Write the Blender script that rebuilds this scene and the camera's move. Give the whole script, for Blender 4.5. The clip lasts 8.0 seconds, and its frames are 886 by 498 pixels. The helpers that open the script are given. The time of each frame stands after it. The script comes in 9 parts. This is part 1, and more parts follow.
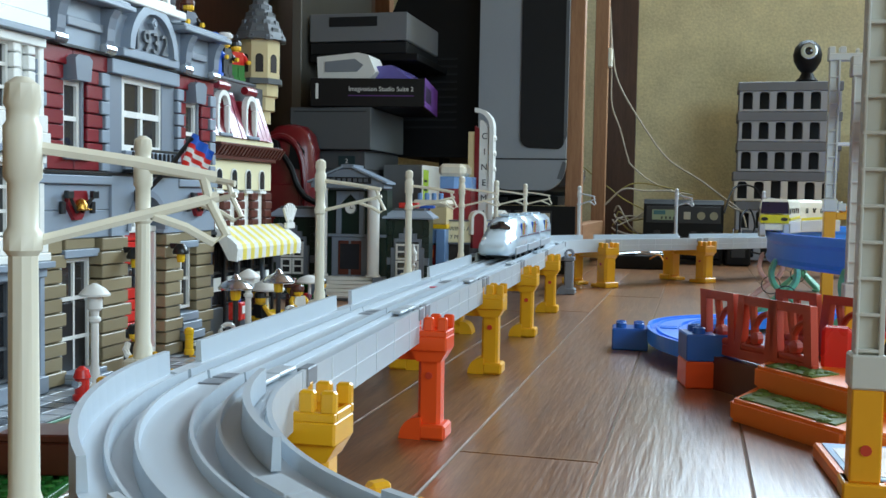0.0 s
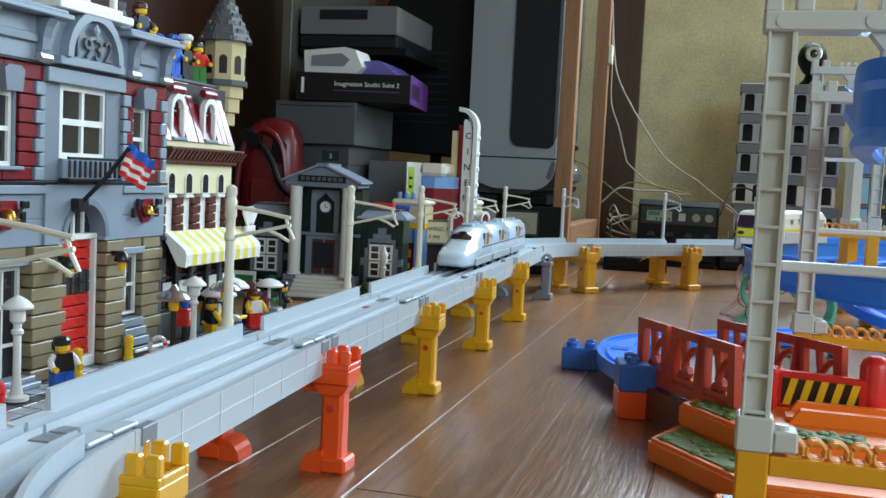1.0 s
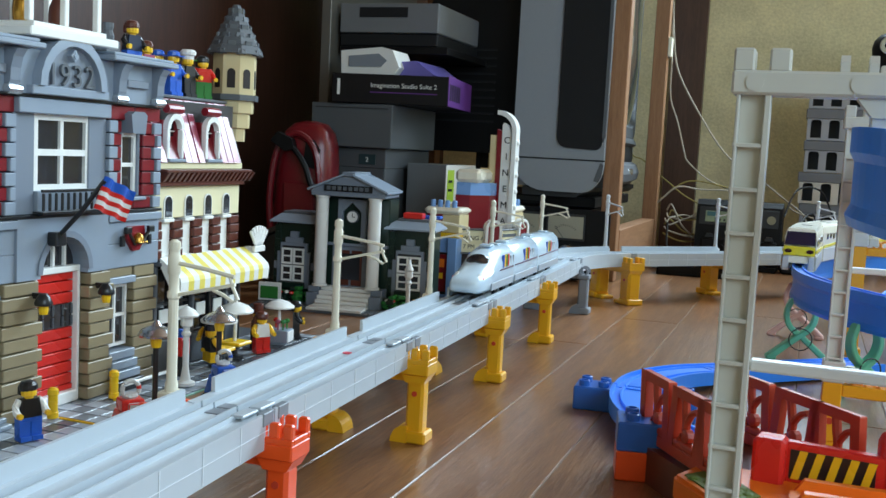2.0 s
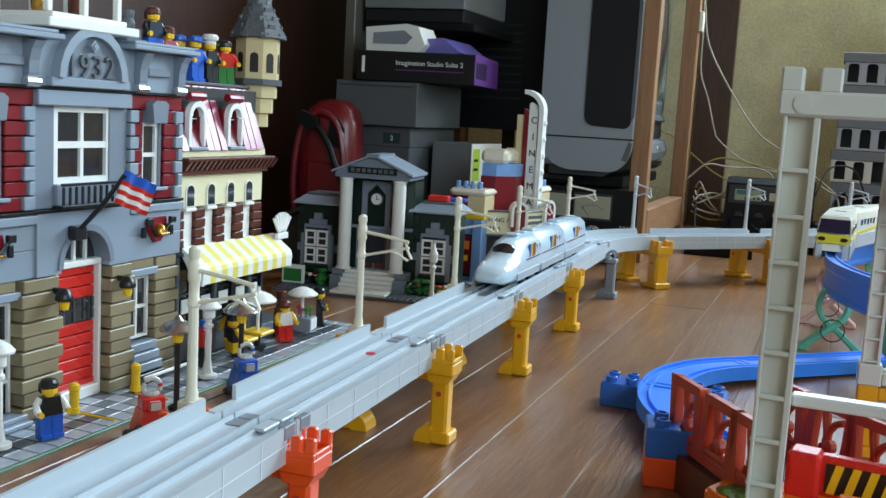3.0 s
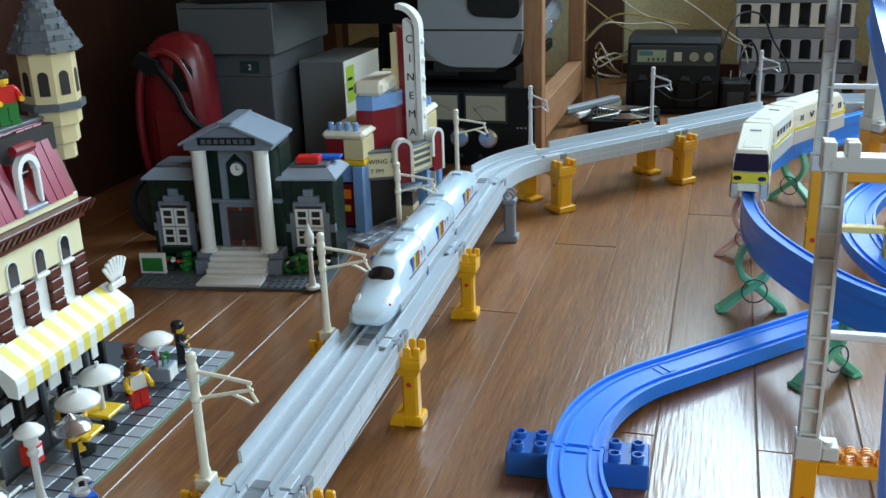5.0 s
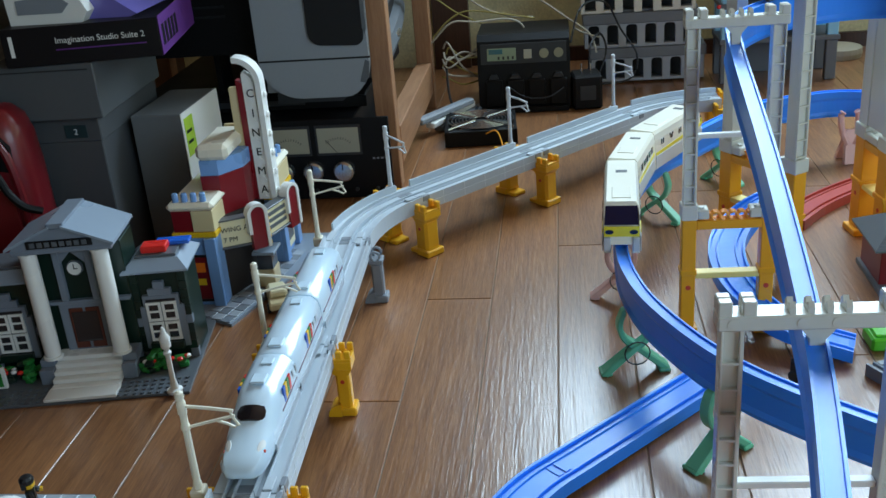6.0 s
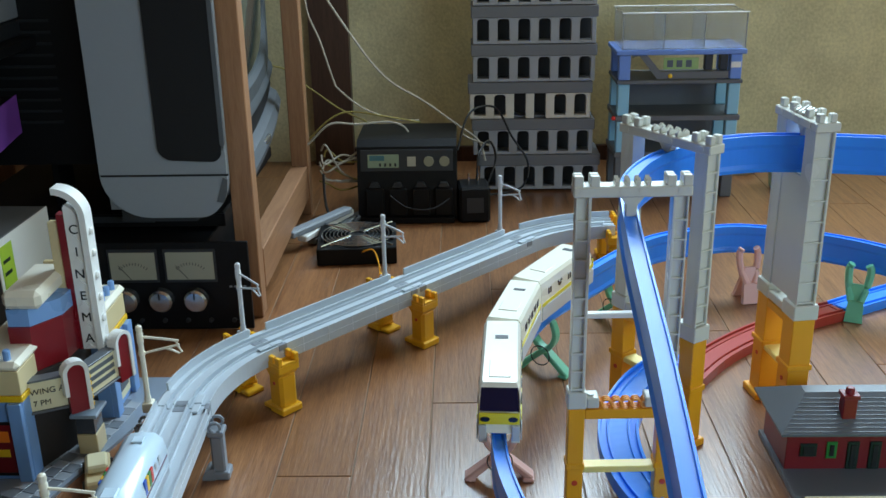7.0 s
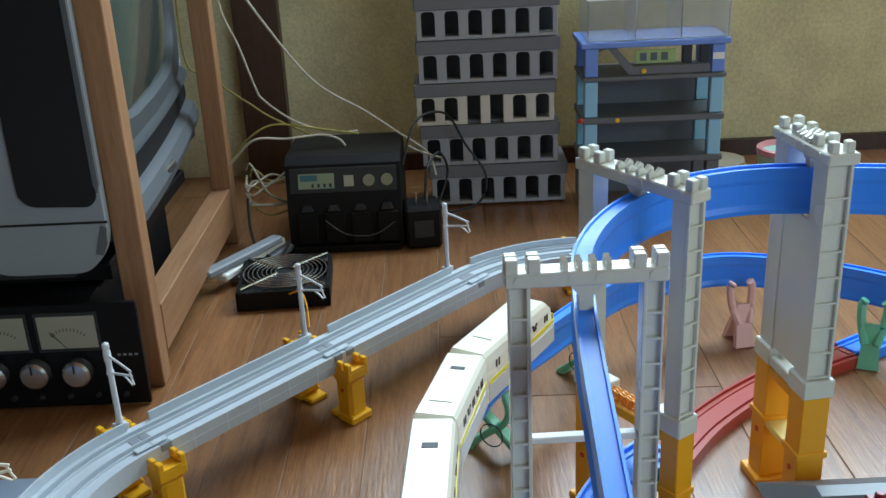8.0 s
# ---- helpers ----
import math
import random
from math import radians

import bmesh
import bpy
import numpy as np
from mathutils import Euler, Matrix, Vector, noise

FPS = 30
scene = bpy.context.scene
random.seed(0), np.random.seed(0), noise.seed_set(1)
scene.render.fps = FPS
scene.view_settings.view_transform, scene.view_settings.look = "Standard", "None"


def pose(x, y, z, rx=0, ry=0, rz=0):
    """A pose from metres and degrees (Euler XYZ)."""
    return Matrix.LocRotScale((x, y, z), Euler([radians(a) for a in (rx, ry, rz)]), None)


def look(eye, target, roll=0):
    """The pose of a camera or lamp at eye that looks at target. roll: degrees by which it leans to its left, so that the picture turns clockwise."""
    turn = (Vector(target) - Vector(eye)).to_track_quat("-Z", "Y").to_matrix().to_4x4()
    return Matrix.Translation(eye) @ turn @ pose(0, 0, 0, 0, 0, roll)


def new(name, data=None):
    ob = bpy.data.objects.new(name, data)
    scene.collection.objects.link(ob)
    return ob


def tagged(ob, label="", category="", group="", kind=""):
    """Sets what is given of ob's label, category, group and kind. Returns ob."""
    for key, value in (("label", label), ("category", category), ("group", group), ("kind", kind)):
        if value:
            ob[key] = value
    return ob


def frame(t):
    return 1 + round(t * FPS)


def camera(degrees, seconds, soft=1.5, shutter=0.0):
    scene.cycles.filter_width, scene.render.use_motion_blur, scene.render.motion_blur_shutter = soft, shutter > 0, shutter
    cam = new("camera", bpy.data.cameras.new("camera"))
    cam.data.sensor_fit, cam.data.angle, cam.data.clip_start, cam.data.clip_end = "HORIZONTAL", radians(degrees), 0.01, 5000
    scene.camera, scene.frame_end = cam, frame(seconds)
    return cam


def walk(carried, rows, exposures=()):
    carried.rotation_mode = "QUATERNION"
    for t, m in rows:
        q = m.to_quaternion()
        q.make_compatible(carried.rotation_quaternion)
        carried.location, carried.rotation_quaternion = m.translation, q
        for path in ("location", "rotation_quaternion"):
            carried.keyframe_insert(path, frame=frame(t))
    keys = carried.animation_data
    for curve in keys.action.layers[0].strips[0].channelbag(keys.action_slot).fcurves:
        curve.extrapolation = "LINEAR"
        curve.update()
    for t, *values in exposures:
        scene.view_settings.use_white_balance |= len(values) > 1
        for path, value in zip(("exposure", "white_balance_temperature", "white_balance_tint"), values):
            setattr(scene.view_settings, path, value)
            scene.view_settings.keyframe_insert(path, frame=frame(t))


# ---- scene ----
cam = camera(47.8, 8.0)
PATH = [
    (0, (0.007, -0.01, 0.136), (-0.483, 1.926, 0.03), 1.0),
    (0.5, (0.024, 0.0, 0.148), (-0.442, 1.941, 0.024), 1.6),
    (1, (0.064, 0.016, 0.167), (-0.465, 1.939, 0.02), 2.8),
    (1.5, (0.101, 0.054, 0.186), (-0.535, 1.942, 0.005), 3.9),
    (1.7, (0.107, 0.072, 0.2), (-0.552, 1.951, 0.018), 3.6),
    (2.8, (0.103, 0.097, 0.22), (-0.584, 1.957, -0.045), 2.3),
    (3, (0.098, 0.103, 0.23), (-0.617, 1.952, -0.038), 3.3),
    (3.5, (0.11, 0.148, 0.256), (-0.667, 1.966, -0.048), 4.5),
    (4, (0.112, 0.186, 0.279), (-0.654, 1.991, -0.113), 3.8),
    (4.2, (0.102, 0.209, 0.295), (-0.64, 2.009, -0.165), 2.4),
    (5.3, (0.063, 0.31, 0.432), (-0.373, 2.121, -0.295), -3.2),
    (5.5, (0.057, 0.326, 0.453), (-0.33, 2.134, -0.31), -4.1),
    (6, (0.049, 0.39, 0.503), (-0.199, 2.21, -0.288), -4.7),
    (6.5, (0.067, 0.479, 0.536), (-0.051, 2.317, -0.242), -2.6),
    (7, (0.074, 0.569, 0.547), (0.031, 2.443, -0.152), -1.0),
    (7.5, (0.095, 0.679, 0.545), (0.106, 2.552, -0.157), -1.2),
    (8, (0.13, 0.802, 0.541), (0.114, 2.659, -0.202), -2.7),
]
walk(cam, [(t, look(eye, target, roll)) for t, eye, target, roll in PATH],
     [(0, 0.0, 6220, 10), (4.2, -0.02, 6270, 10), (5.5, -0.24, 6020, 8), (6.0, -0.39, 5980, 8), (7.0, -0.42, 6130, 8), (8.0, -0.44, 6320, 10)])

# ---- light: an indoor room by day, windows high behind the layout and along the open side ----
world = bpy.data.worlds.new("sky")
scene.world = world
world.use_nodes = True
wn = world.node_tree
sky = wn.nodes.new("ShaderNodeTexSky")
sky.sky_type, sky.sun_disc = "NISHITA", False
sky.sun_elevation, sky.sun_rotation = radians(48), radians(70)
wn.links.new(sky.outputs[0], wn.nodes["Background"].inputs[0])
wn.nodes["Background"].inputs[1].default_value = 0.12


def window_light(name, m, w, h, watts, color):
    data = bpy.data.lights.new(name, "AREA")
    data.shape, data.size, data.size_y, data.energy, data.color = "RECTANGLE", w, h, watts, color
    ob = new(name, data)
    ob.matrix_world = m
    return ob


# daylight entering by the two window openings
window_light("window_daylight", look((0.86, 2.62, 1.34), (0.86, 1.2, 1.00)), 1.78, 1.12, 112, (0.72, 0.92, 1.04))
window_light("window_daylight", look((2.12, -0.84, 1.15), (-0.3, 1.2, 0.5)), 2.0, 1.3, 41, (0.72, 0.92, 1.04))
scene.view_settings.exposure = 0.0

# ---- tools ----
def lin(c):
    return c / 12.92 if c <= 0.04045 else ((c + 0.055) / 1.055) ** 2.4


def rgb(h):
    return tuple(lin(int(h[i:i + 2], 16) / 255) for i in (0, 2, 4))


def mat(name, color, rough=0.4, metal=0.0, vary=0.10, scale=60.0, bump=0.02, wear=0.15, alpha=0.0, coat=0.0, per_piece=0.0, wear_scale=9.0, spec=0.5):
    """Plastic, paint, paper: base colour with fine grain and coarser wear in colour, gloss and relief."""
    m = bpy.data.materials.new(name)
    m.use_nodes = True
    nt = m.node_tree
    b = nt.nodes["Principled BSDF"]
    col = rgb(color) if isinstance(color, str) else color
    tc = nt.nodes.new("ShaderNodeTexCoord")
    fine, wide = nt.nodes.new("ShaderNodeTexNoise"), nt.nodes.new("ShaderNodeTexNoise")
    fine.inputs["Scale"].default_value, fine.inputs["Detail"].default_value = scale, 4
    wide.inputs["Scale"].default_value, wide.inputs["Detail"].default_value = wear_scale, 3
    for n in (fine, wide):
        nt.links.new(tc.outputs["Object"], n.inputs["Vector"])
    mix = nt.nodes.new("ShaderNodeMixRGB")
    mix.inputs[1].default_value = (*[max(c * (1 - vary), 0) for c in col], 1)
    mix.inputs[2].default_value = (*[min(c * (1 + vary) + 0.01 * vary, 1) for c in col], 1)
    ramp = nt.nodes.new("ShaderNodeMath")
    ramp.operation = "MULTIPLY_ADD"
    ramp.inputs[1].default_value, ramp.inputs[2].default_value = 0.5, 0.25
    add = nt.nodes.new("ShaderNodeMath")
    nt.links.new(fine.outputs[0], add.inputs[0])
    nt.links.new(wide.outputs[0], add.inputs[1])
    nt.links.new(add.outputs[0], ramp.inputs[0])
    nt.links.new(ramp.outputs[0], mix.inputs[0])
    out = mix.outputs[0]
    if per_piece:
        info, hsv = nt.nodes.new("ShaderNodeObjectInfo"), nt.nodes.new("ShaderNodeHueSaturation")
        val = nt.nodes.new("ShaderNodeMath")
        val.operation = "MULTIPLY_ADD"
        val.inputs[1].default_value, val.inputs[2].default_value = 2 * per_piece, 1 - per_piece
        nt.links.new(info.outputs["Random"], val.inputs[0])
        nt.links.new(val.outputs[0], hsv.inputs["Value"])
        nt.links.new(out, hsv.inputs["Color"])
        out = hsv.outputs[0]
    nt.links.new(out, b.inputs["Base Color"])
    r = nt.nodes.new("ShaderNodeMath")
    r.operation = "MULTIPLY_ADD"
    r.inputs[1].default_value, r.inputs[2].default_value = wear, max(rough - wear / 2, 0.03)
    nt.links.new(wide.outputs[0], r.inputs[0])
    nt.links.new(r.outputs[0], b.inputs["Roughness"])
    b.inputs["Metallic"].default_value = metal
    b.inputs["Specular IOR Level"].default_value = spec
    if coat:
        b.inputs["Coat Weight"].default_value = coat
    if alpha:
        b.inputs["Transmission Weight"].default_value = alpha
    if bump:
        bp = nt.nodes.new("ShaderNodeBump")
        bp.inputs["Strength"].default_value, bp.inputs["Distance"].default_value = bump, 0.001
        nt.links.new(fine.outputs[0], bp.inputs["Height"])
        nt.links.new(bp.outputs[0], b.inputs["Normal"])
    return m


def thing(name, label, category, x=0, y=0, z=0, rz=0, group="", kind=""):
    e = new(name)
    e.empty_display_size = 0.02
    e.matrix_basis = pose(x, y, z, 0, 0, rz)
    return tagged(e, label, category, group, kind)


def mesh_of(bm, name, material, smooth=False):
    bmesh.ops.recalc_face_normals(bm, faces=bm.faces)
    me = bpy.data.meshes.new(name)
    bm.to_mesh(me)
    bm.free()
    if smooth:
        me.shade_smooth()
        me.set_sharp_from_angle(angle=radians(35))
    me.materials.append(material)
    return me


def part(name, bm, material, parent, label="", smooth=False, m=None):
    ob = new(name, mesh_of(bm, name, material, smooth))
    ob.parent = parent
    if m is not None:
        ob.matrix_basis = m
    if label:
        ob["label"] = label
    return ob


def piece(name, me, parent, m):
    ob = new(name, me)
    ob.parent = parent
    ob.matrix_basis = m
    return ob


def solo(name, bm, material, label, category, x=0, y=0, z=0, rz=0, group="", kind="", smooth=False):
    ob = new(name, mesh_of(bm, name, material, smooth))
    ob.matrix_basis = pose(x, y, z, 0, 0, rz)
    return tagged(ob, label, category, group, kind)


def B():
    return bmesh.new()


def bx(bm, x0, x1, y0, y1, z0, z1, bev=0.0, m=None):
    """A box, its edges rounded by bev."""
    vs = [bm.verts.new((x, y, z)) for x in (x0, x1) for y in (y0, y1) for z in (z0, z1)]
    fs = [bm.faces.new([vs[i] for i in f]) for f in ((0, 1, 3, 2), (4, 6, 7, 5), (0, 4, 5, 1), (2, 3, 7, 6), (0, 2, 6, 4), (1, 5, 7, 3))]
    if bev:
        es = list({e for f in fs for e in f.edges})
        r = bmesh.ops.bevel(bm, geom=es, offset=bev, segments=1, affect="EDGES", profile=0.5)
        vs = list({v for f in r["faces"] for v in f.verts} | {v for v in vs if v.is_valid})
    if m is not None:
        bmesh.ops.transform(bm, matrix=m, verts=vs)
    return bm


def lathe(bm, rows, x=0, y=0, z=0, seg=14, m=None):
    """A turned shape: rows of (radius, height)."""
    rings, made = [], []
    for r, h in rows:
        ring = [bm.verts.new((x + r * math.cos(2 * math.pi * i / seg), y + r * math.sin(2 * math.pi * i / seg), z + h)) for i in range(seg)]
        rings.append(ring)
        made += ring
    for a, b in zip(rings, rings[1:]):
        for i in range(seg):
            bm.faces.new((a[i], a[(i + 1) % seg], b[(i + 1) % seg], b[i]))
    bm.faces.new(rings[0])
    bm.faces.new(rings[-1])
    if m is not None:
        bmesh.ops.transform(bm, matrix=m, verts=made)
    return bm


def cyl(bm, x, y, z0, z1, r, r2=None, seg=12, m=None):
    return lathe(bm, [(r, z0), (r if r2 is None else r2, z1)], x, y, 0, seg, m)


def prism(bm, pts, a, b, axis="y", m=None):
    """An outline in two axes, drawn out from a to b along the third: x (y, z), y (x, z) or z (x, y)."""
    def at(u, v, w):
        return {"x": (w, u, v), "y": (u, w, v), "z": (u, v, w)}[axis]
    lo, hi = [bm.verts.new(at(u, v, a)) for u, v in pts], [bm.verts.new(at(u, v, b)) for u, v in pts]
    n = len(pts)
    for i in range(n):
        bm.faces.new((lo[i], lo[(i + 1) % n], hi[(i + 1) % n], hi[i]))
    bm.faces.new(lo)
    bm.faces.new(hi)
    if m is not None:
        bmesh.ops.transform(bm, matrix=m, verts=lo + hi)
    return bm


def sweep(bm, outline, path):
    """A closed outline (u to the right, v up) carried along a path of (x, y, z, heading); heading 0 runs along +y, positive turns right."""
    rings = []
    for x, y, z, a in path:
        c, s = math.cos(a), math.sin(a)
        rings.append([bm.verts.new((x + u * c, y - u * s, z + v)) for u, v in outline])
    n = len(outline)
    for p, q in zip(rings, rings[1:]):
        for i in range(n):
            bm.faces.new((p[i], p[(i + 1) % n], q[(i + 1) % n], q[i]))
    bm.faces.new(rings[0])
    bm.faces.new(rings[-1])
    return bm


def tube(bm, pts, r, seg=8):
    """A bent round rod or cable through the points."""
    pts = [Vector(p) for p in pts]
    rings = []
    for i, p in enumerate(pts):
        d = (pts[min(i + 1, len(pts) - 1)] - pts[max(i - 1, 0)]).normalized()
        side = d.cross(Vector((0, 0, 1)) if abs(d.z) < 0.9 else Vector((1, 0, 0))).normalized()
        up = side.cross(d)
        rings.append([bm.verts.new(p + r * (math.cos(2 * math.pi * k / seg) * side + math.sin(2 * math.pi * k / seg) * up)) for k in range(seg)])
    for a, b in zip(rings, rings[1:]):
        for k in range(seg):
            bm.faces.new((a[k], a[(k + 1) % seg], b[(k + 1) % seg], b[k]))
    bm.faces.new(rings[0])
    bm.faces.new(rings[-1])
    return bm


def smooth_line(pts, n=8):
    """Points along a soft curve through the given ones."""
    pts = [Vector(p) for p in pts]
    out = []
    for i in range(len(pts) - 1):
        p0, p1, p2, p3 = pts[max(i - 1, 0)], pts[i], pts[i + 1], pts[min(i + 2, len(pts) - 1)]
        for k in range(n):
            t = k / n
            out.append(0.5 * (2 * p1 + (p2 - p0) * t + (2 * p0 - 5 * p1 + 4 * p2 - p3) * t * t + (3 * p1 - p0 - 3 * p2 + p3) * t ** 3))
    return out + [pts[-1]]


def run(x, y, z, a, steps):
    """A track line from a start: steps of ('s', length) or ('c', radius, degrees, right positive), with an optional rise."""
    path = [(x, y, z, a)]
    for st in steps:
        rise = st[-1] if len(st) == (3 if st[0] == "s" else 4) else 0.0
        if st[0] == "s":
            x, y, z = x + st[1] * math.sin(a), y + st[1] * math.cos(a), z + rise
            path.append((x, y, z, a))
        else:
            r, deg = st[1], st[2]
            n = max(2, int(abs(deg) / 2.5))
            sg = 1 if deg > 0 else -1
            cx, cy = x + sg * r * math.cos(a), y - sg * r * math.sin(a)
            for i in range(n):
                a += radians(deg) / n
                z += rise / n
                x, y = cx - sg * r * math.cos(a), cy + sg * r * math.sin(a)
                path.append((x, y, z, a))
    return path

# ---- materials ----
GREY_TRACK = mat("track_grey_plastic", "bac3cb", 0.34, vary=0.06, bump=0.03, spec=0.35)
YELLOW = mat("yellow_plastic", "e8ac18", 0.33, vary=0.06)
ORANGE = mat("orange_plastic", "f0551c", 0.33, vary=0.06)
CREAM = mat("cream_plastic", "e9e3cf", 0.42, vary=0.05)
BLUE_TRACK = mat("blue_plastic", "3c8cff", 0.32, vary=0.06, spec=0.4)
TOWER_GREY = mat("pale_grey_plastic", "d2d2c9", 0.25, vary=0.05)
TOWER_YELLOW = mat("amber_plastic", "eda51c", 0.35, vary=0.06)
L_GREY = mat("brick_light_grey", "8f9baa", 0.3, vary=0.05)
L_DGREY = mat("brick_dark_grey", "5d6268", 0.33, vary=0.06)
L_WHITE = mat("brick_white", "ecece8", 0.28, vary=0.03)
L_RED = mat("brick_dark_red", "7c1620", 0.3, vary=0.08, per_piece=0.10)
L_BRED = mat("brick_bright_red", "d32a22", 0.28, vary=0.05)
L_TAN = mat("brick_tan", "d8c79a", 0.32, vary=0.05)
L_DTAN = mat("brick_dark_tan", "8d8064", 0.34, vary=0.07, per_piece=0.08)
L_BLACK = mat("brick_black", "1b1c1e", 0.3, vary=0.1)
L_BLUE = mat("brick_blue", "2a5fc4", 0.28, vary=0.05)
L_MBLUE = mat("brick_mid_blue", "7fa6dc", 0.3, vary=0.05)
L_GREEN = mat("brick_dark_green", "10261e", 0.3, vary=0.08)
L_BGREEN = mat("brick_green", "2f7a35", 0.32, vary=0.1)
L_YELLOW = mat("brick_yellow", "f0c21e", 0.28, vary=0.05)
L_BROWN = mat("brick_reddish_brown", "5a2c20", 0.33, vary=0.08)
L_CREAM = mat("brick_cream", "e8dfb8", 0.3, vary=0.04)
L_PINK = mat("roof_sand_red", "a5566c", 0.26, vary=0.06)
GREEN_PLASTIC = mat("mint_plastic", "6fc09c", 0.33, vary=0.06)
RUST_RED = mat("brick_red_track", "a5392c", 0.34, vary=0.07)
FENCE_RED = mat("rust_red_fence", "b8432a", 0.36, vary=0.06)
BASE_ORANGE = mat("terrain_orange", "f07c1e", 0.38, vary=0.06)
BLACK_PLASTIC = mat("black_plastic", "0b0b0d", 0.5, vary=0.12, scale=200, spec=0.22)
TV_GREY = mat("tv_grey_plastic", "8a9096", 0.52, vary=0.06, scale=220)
TV_DARK = mat("tv_dark_grille", "1b1c1e", 0.6, vary=0.1, scale=300, spec=0.25)
BOX_GREY = mat("grey_card", "6c6e71", 0.62, vary=0.06, scale=90)
WHITE_PLASTIC = mat("white_plastic", "e6e6e2", 0.4, vary=0.03)
PURPLE = mat("purple_card", "5a2a78", 0.45, vary=0.1)
BLACK_CARD = mat("black_card", "0e0c11", 0.42, vary=0.15, spec=0.3)
SILVER = mat("silver_metal", "b8babc", 0.22, metal=0.9, vary=0.05)
GOLD = mat("gold_plastic", "b98a3a", 0.25, metal=0.8, vary=0.05)
RED_GLOSS = mat("red_gloss_plastic", "6a0d18", 0.34, vary=0.08, coat=0.2)
CHARCOAL = mat("charcoal_plastic", "26282b", 0.5, vary=0.08)
PINK_PLASTIC = mat("pink_plastic", "e4b8ae", 0.4, vary=0.05)
TRAIN_BLUE = mat("train_pale_blue", "cfe3f2", 0.2, vary=0.02, coat=0.5)
DARK_GLASS = mat("train_dark_glass", "14161c", 0.08, vary=0.05, coat=0.5)
TRAIN_IVORY = mat("train_ivory", "f2eedd", 0.25, vary=0.02, coat=0.3)
CABLE_WHITE = mat("cable_white", "aaa292", 0.5)
CABLE_YELLOW = mat("cable_yellow", "948747", 0.5)
CABLE_BLACK = mat("cable_black", "15161a", 0.5)


def wood(name, dark, light, rough, along="y", stretch=14.0, per_piece=0.1, bump=0.06, scale=7.0, coat=0.0):
    m = bpy.data.materials.new(name)
    m.use_nodes = True
    nt = m.node_tree
    b = nt.nodes["Principled BSDF"]
    tc, mp, info = nt.nodes.new("ShaderNodeTexCoord"), nt.nodes.new("ShaderNodeMapping"), nt.nodes.new("ShaderNodeObjectInfo")
    s = [stretch, stretch, stretch]
    s["xyz".index(along)] = 1.0
    mp.inputs["Scale"].default_value = s
    off = nt.nodes.new("ShaderNodeVectorMath")
    off.operation = "ADD"
    shift = nt.nodes.new("ShaderNodeMath")
    shift.operation = "MULTIPLY"
    shift.inputs[1].default_value = 37.0
    nt.links.new(info.outputs["Random"], shift.inputs[0])
    nt.links.new(tc.outputs["Object"], off.inputs[0])
    nt.links.new(shift.outputs[0], off.inputs[1])
    nt.links.new(off.outputs[0], mp.inputs["Vector"])
    rings, grain, soil = nt.nodes.new("ShaderNodeTexNoise"), nt.nodes.new("ShaderNodeTexNoise"), nt.nodes.new("ShaderNodeTexNoise")
    rings.inputs["Scale"].default_value, rings.inputs["Detail"].default_value, rings.inputs["Distortion"].default_value = scale, 4, 1.2
    grain.inputs["Scale"].default_value, grain.inputs["Detail"].default_value = scale * 9, 6
    soil.inputs["Scale"].default_value, soil.inputs["Detail"].default_value = 3.0, 3
    nt.links.new(mp.outputs[0], rings.inputs["Vector"])
    nt.links.new(mp.outputs[0], grain.inputs["Vector"])
    nt.links.new(tc.outputs["Object"], soil.inputs["Vector"])
    ramp = nt.nodes.new("ShaderNodeValToRGB")
    ramp.color_ramp.elements[0].color, ramp.color_ramp.elements[1].color = (*rgb(dark), 1), (*rgb(light), 1)
    ramp.color_ramp.elements[0].position, ramp.color_ramp.elements[1].position = 0.30, 0.72
    mixf = nt.nodes.new("ShaderNodeMath")
    mixf.operation = "MULTIPLY_ADD"
    mixf.inputs[1].default_value = 0.45
    half = nt.nodes.new("ShaderNodeMath")
    half.operation = "MULTIPLY"
    half.inputs[1].default_value = 0.55
    nt.links.new(rings.outputs[0], half.inputs[0])
    nt.links.new(grain.outputs[0], mixf.inputs[0])
    nt.links.new(half.outputs[0], mixf.inputs[2])
    nt.links.new(mixf.outputs[0], ramp.inputs[0])
    hsv, val = nt.nodes.new("ShaderNodeHueSaturation"), nt.nodes.new("ShaderNodeMath")
    val.operation = "MULTIPLY_ADD"
    val.inputs[1].default_value, val.inputs[2].default_value = 2 * per_piece, 1 - per_piece
    nt.links.new(info.outputs["Random"], val.inputs[0])
    nt.links.new(val.outputs[0], hsv.inputs["Value"])
    nt.links.new(ramp.outputs[0], hsv.inputs["Color"])
    nt.links.new(hsv.outputs[0], b.inputs["Base Color"])
    r = nt.nodes.new("ShaderNodeMath")
    r.operation = "MULTIPLY_ADD"
    r.inputs[1].default_value, r.inputs[2].default_value = 0.16, rough - 0.08
    nt.links.new(soil.outputs[0], r.inputs[0])
    nt.links.new(r.outputs[0], b.inputs["Roughness"])
    b.inputs["Coat Weight"].default_value, b.inputs["Coat Roughness"].default_value = coat, 0.2
    bp = nt.nodes.new("ShaderNodeBump")
    bp.inputs["Strength"].default_value, bp.inputs["Distance"].default_value = bump, 0.001
    relief = nt.nodes.new("ShaderNodeTexNoise")
    relief.inputs["Scale"].default_value, relief.inputs["Detail"].default_value = scale * 3.2, 3
    nt.links.new(mp.outputs[0], relief.inputs["Vector"])
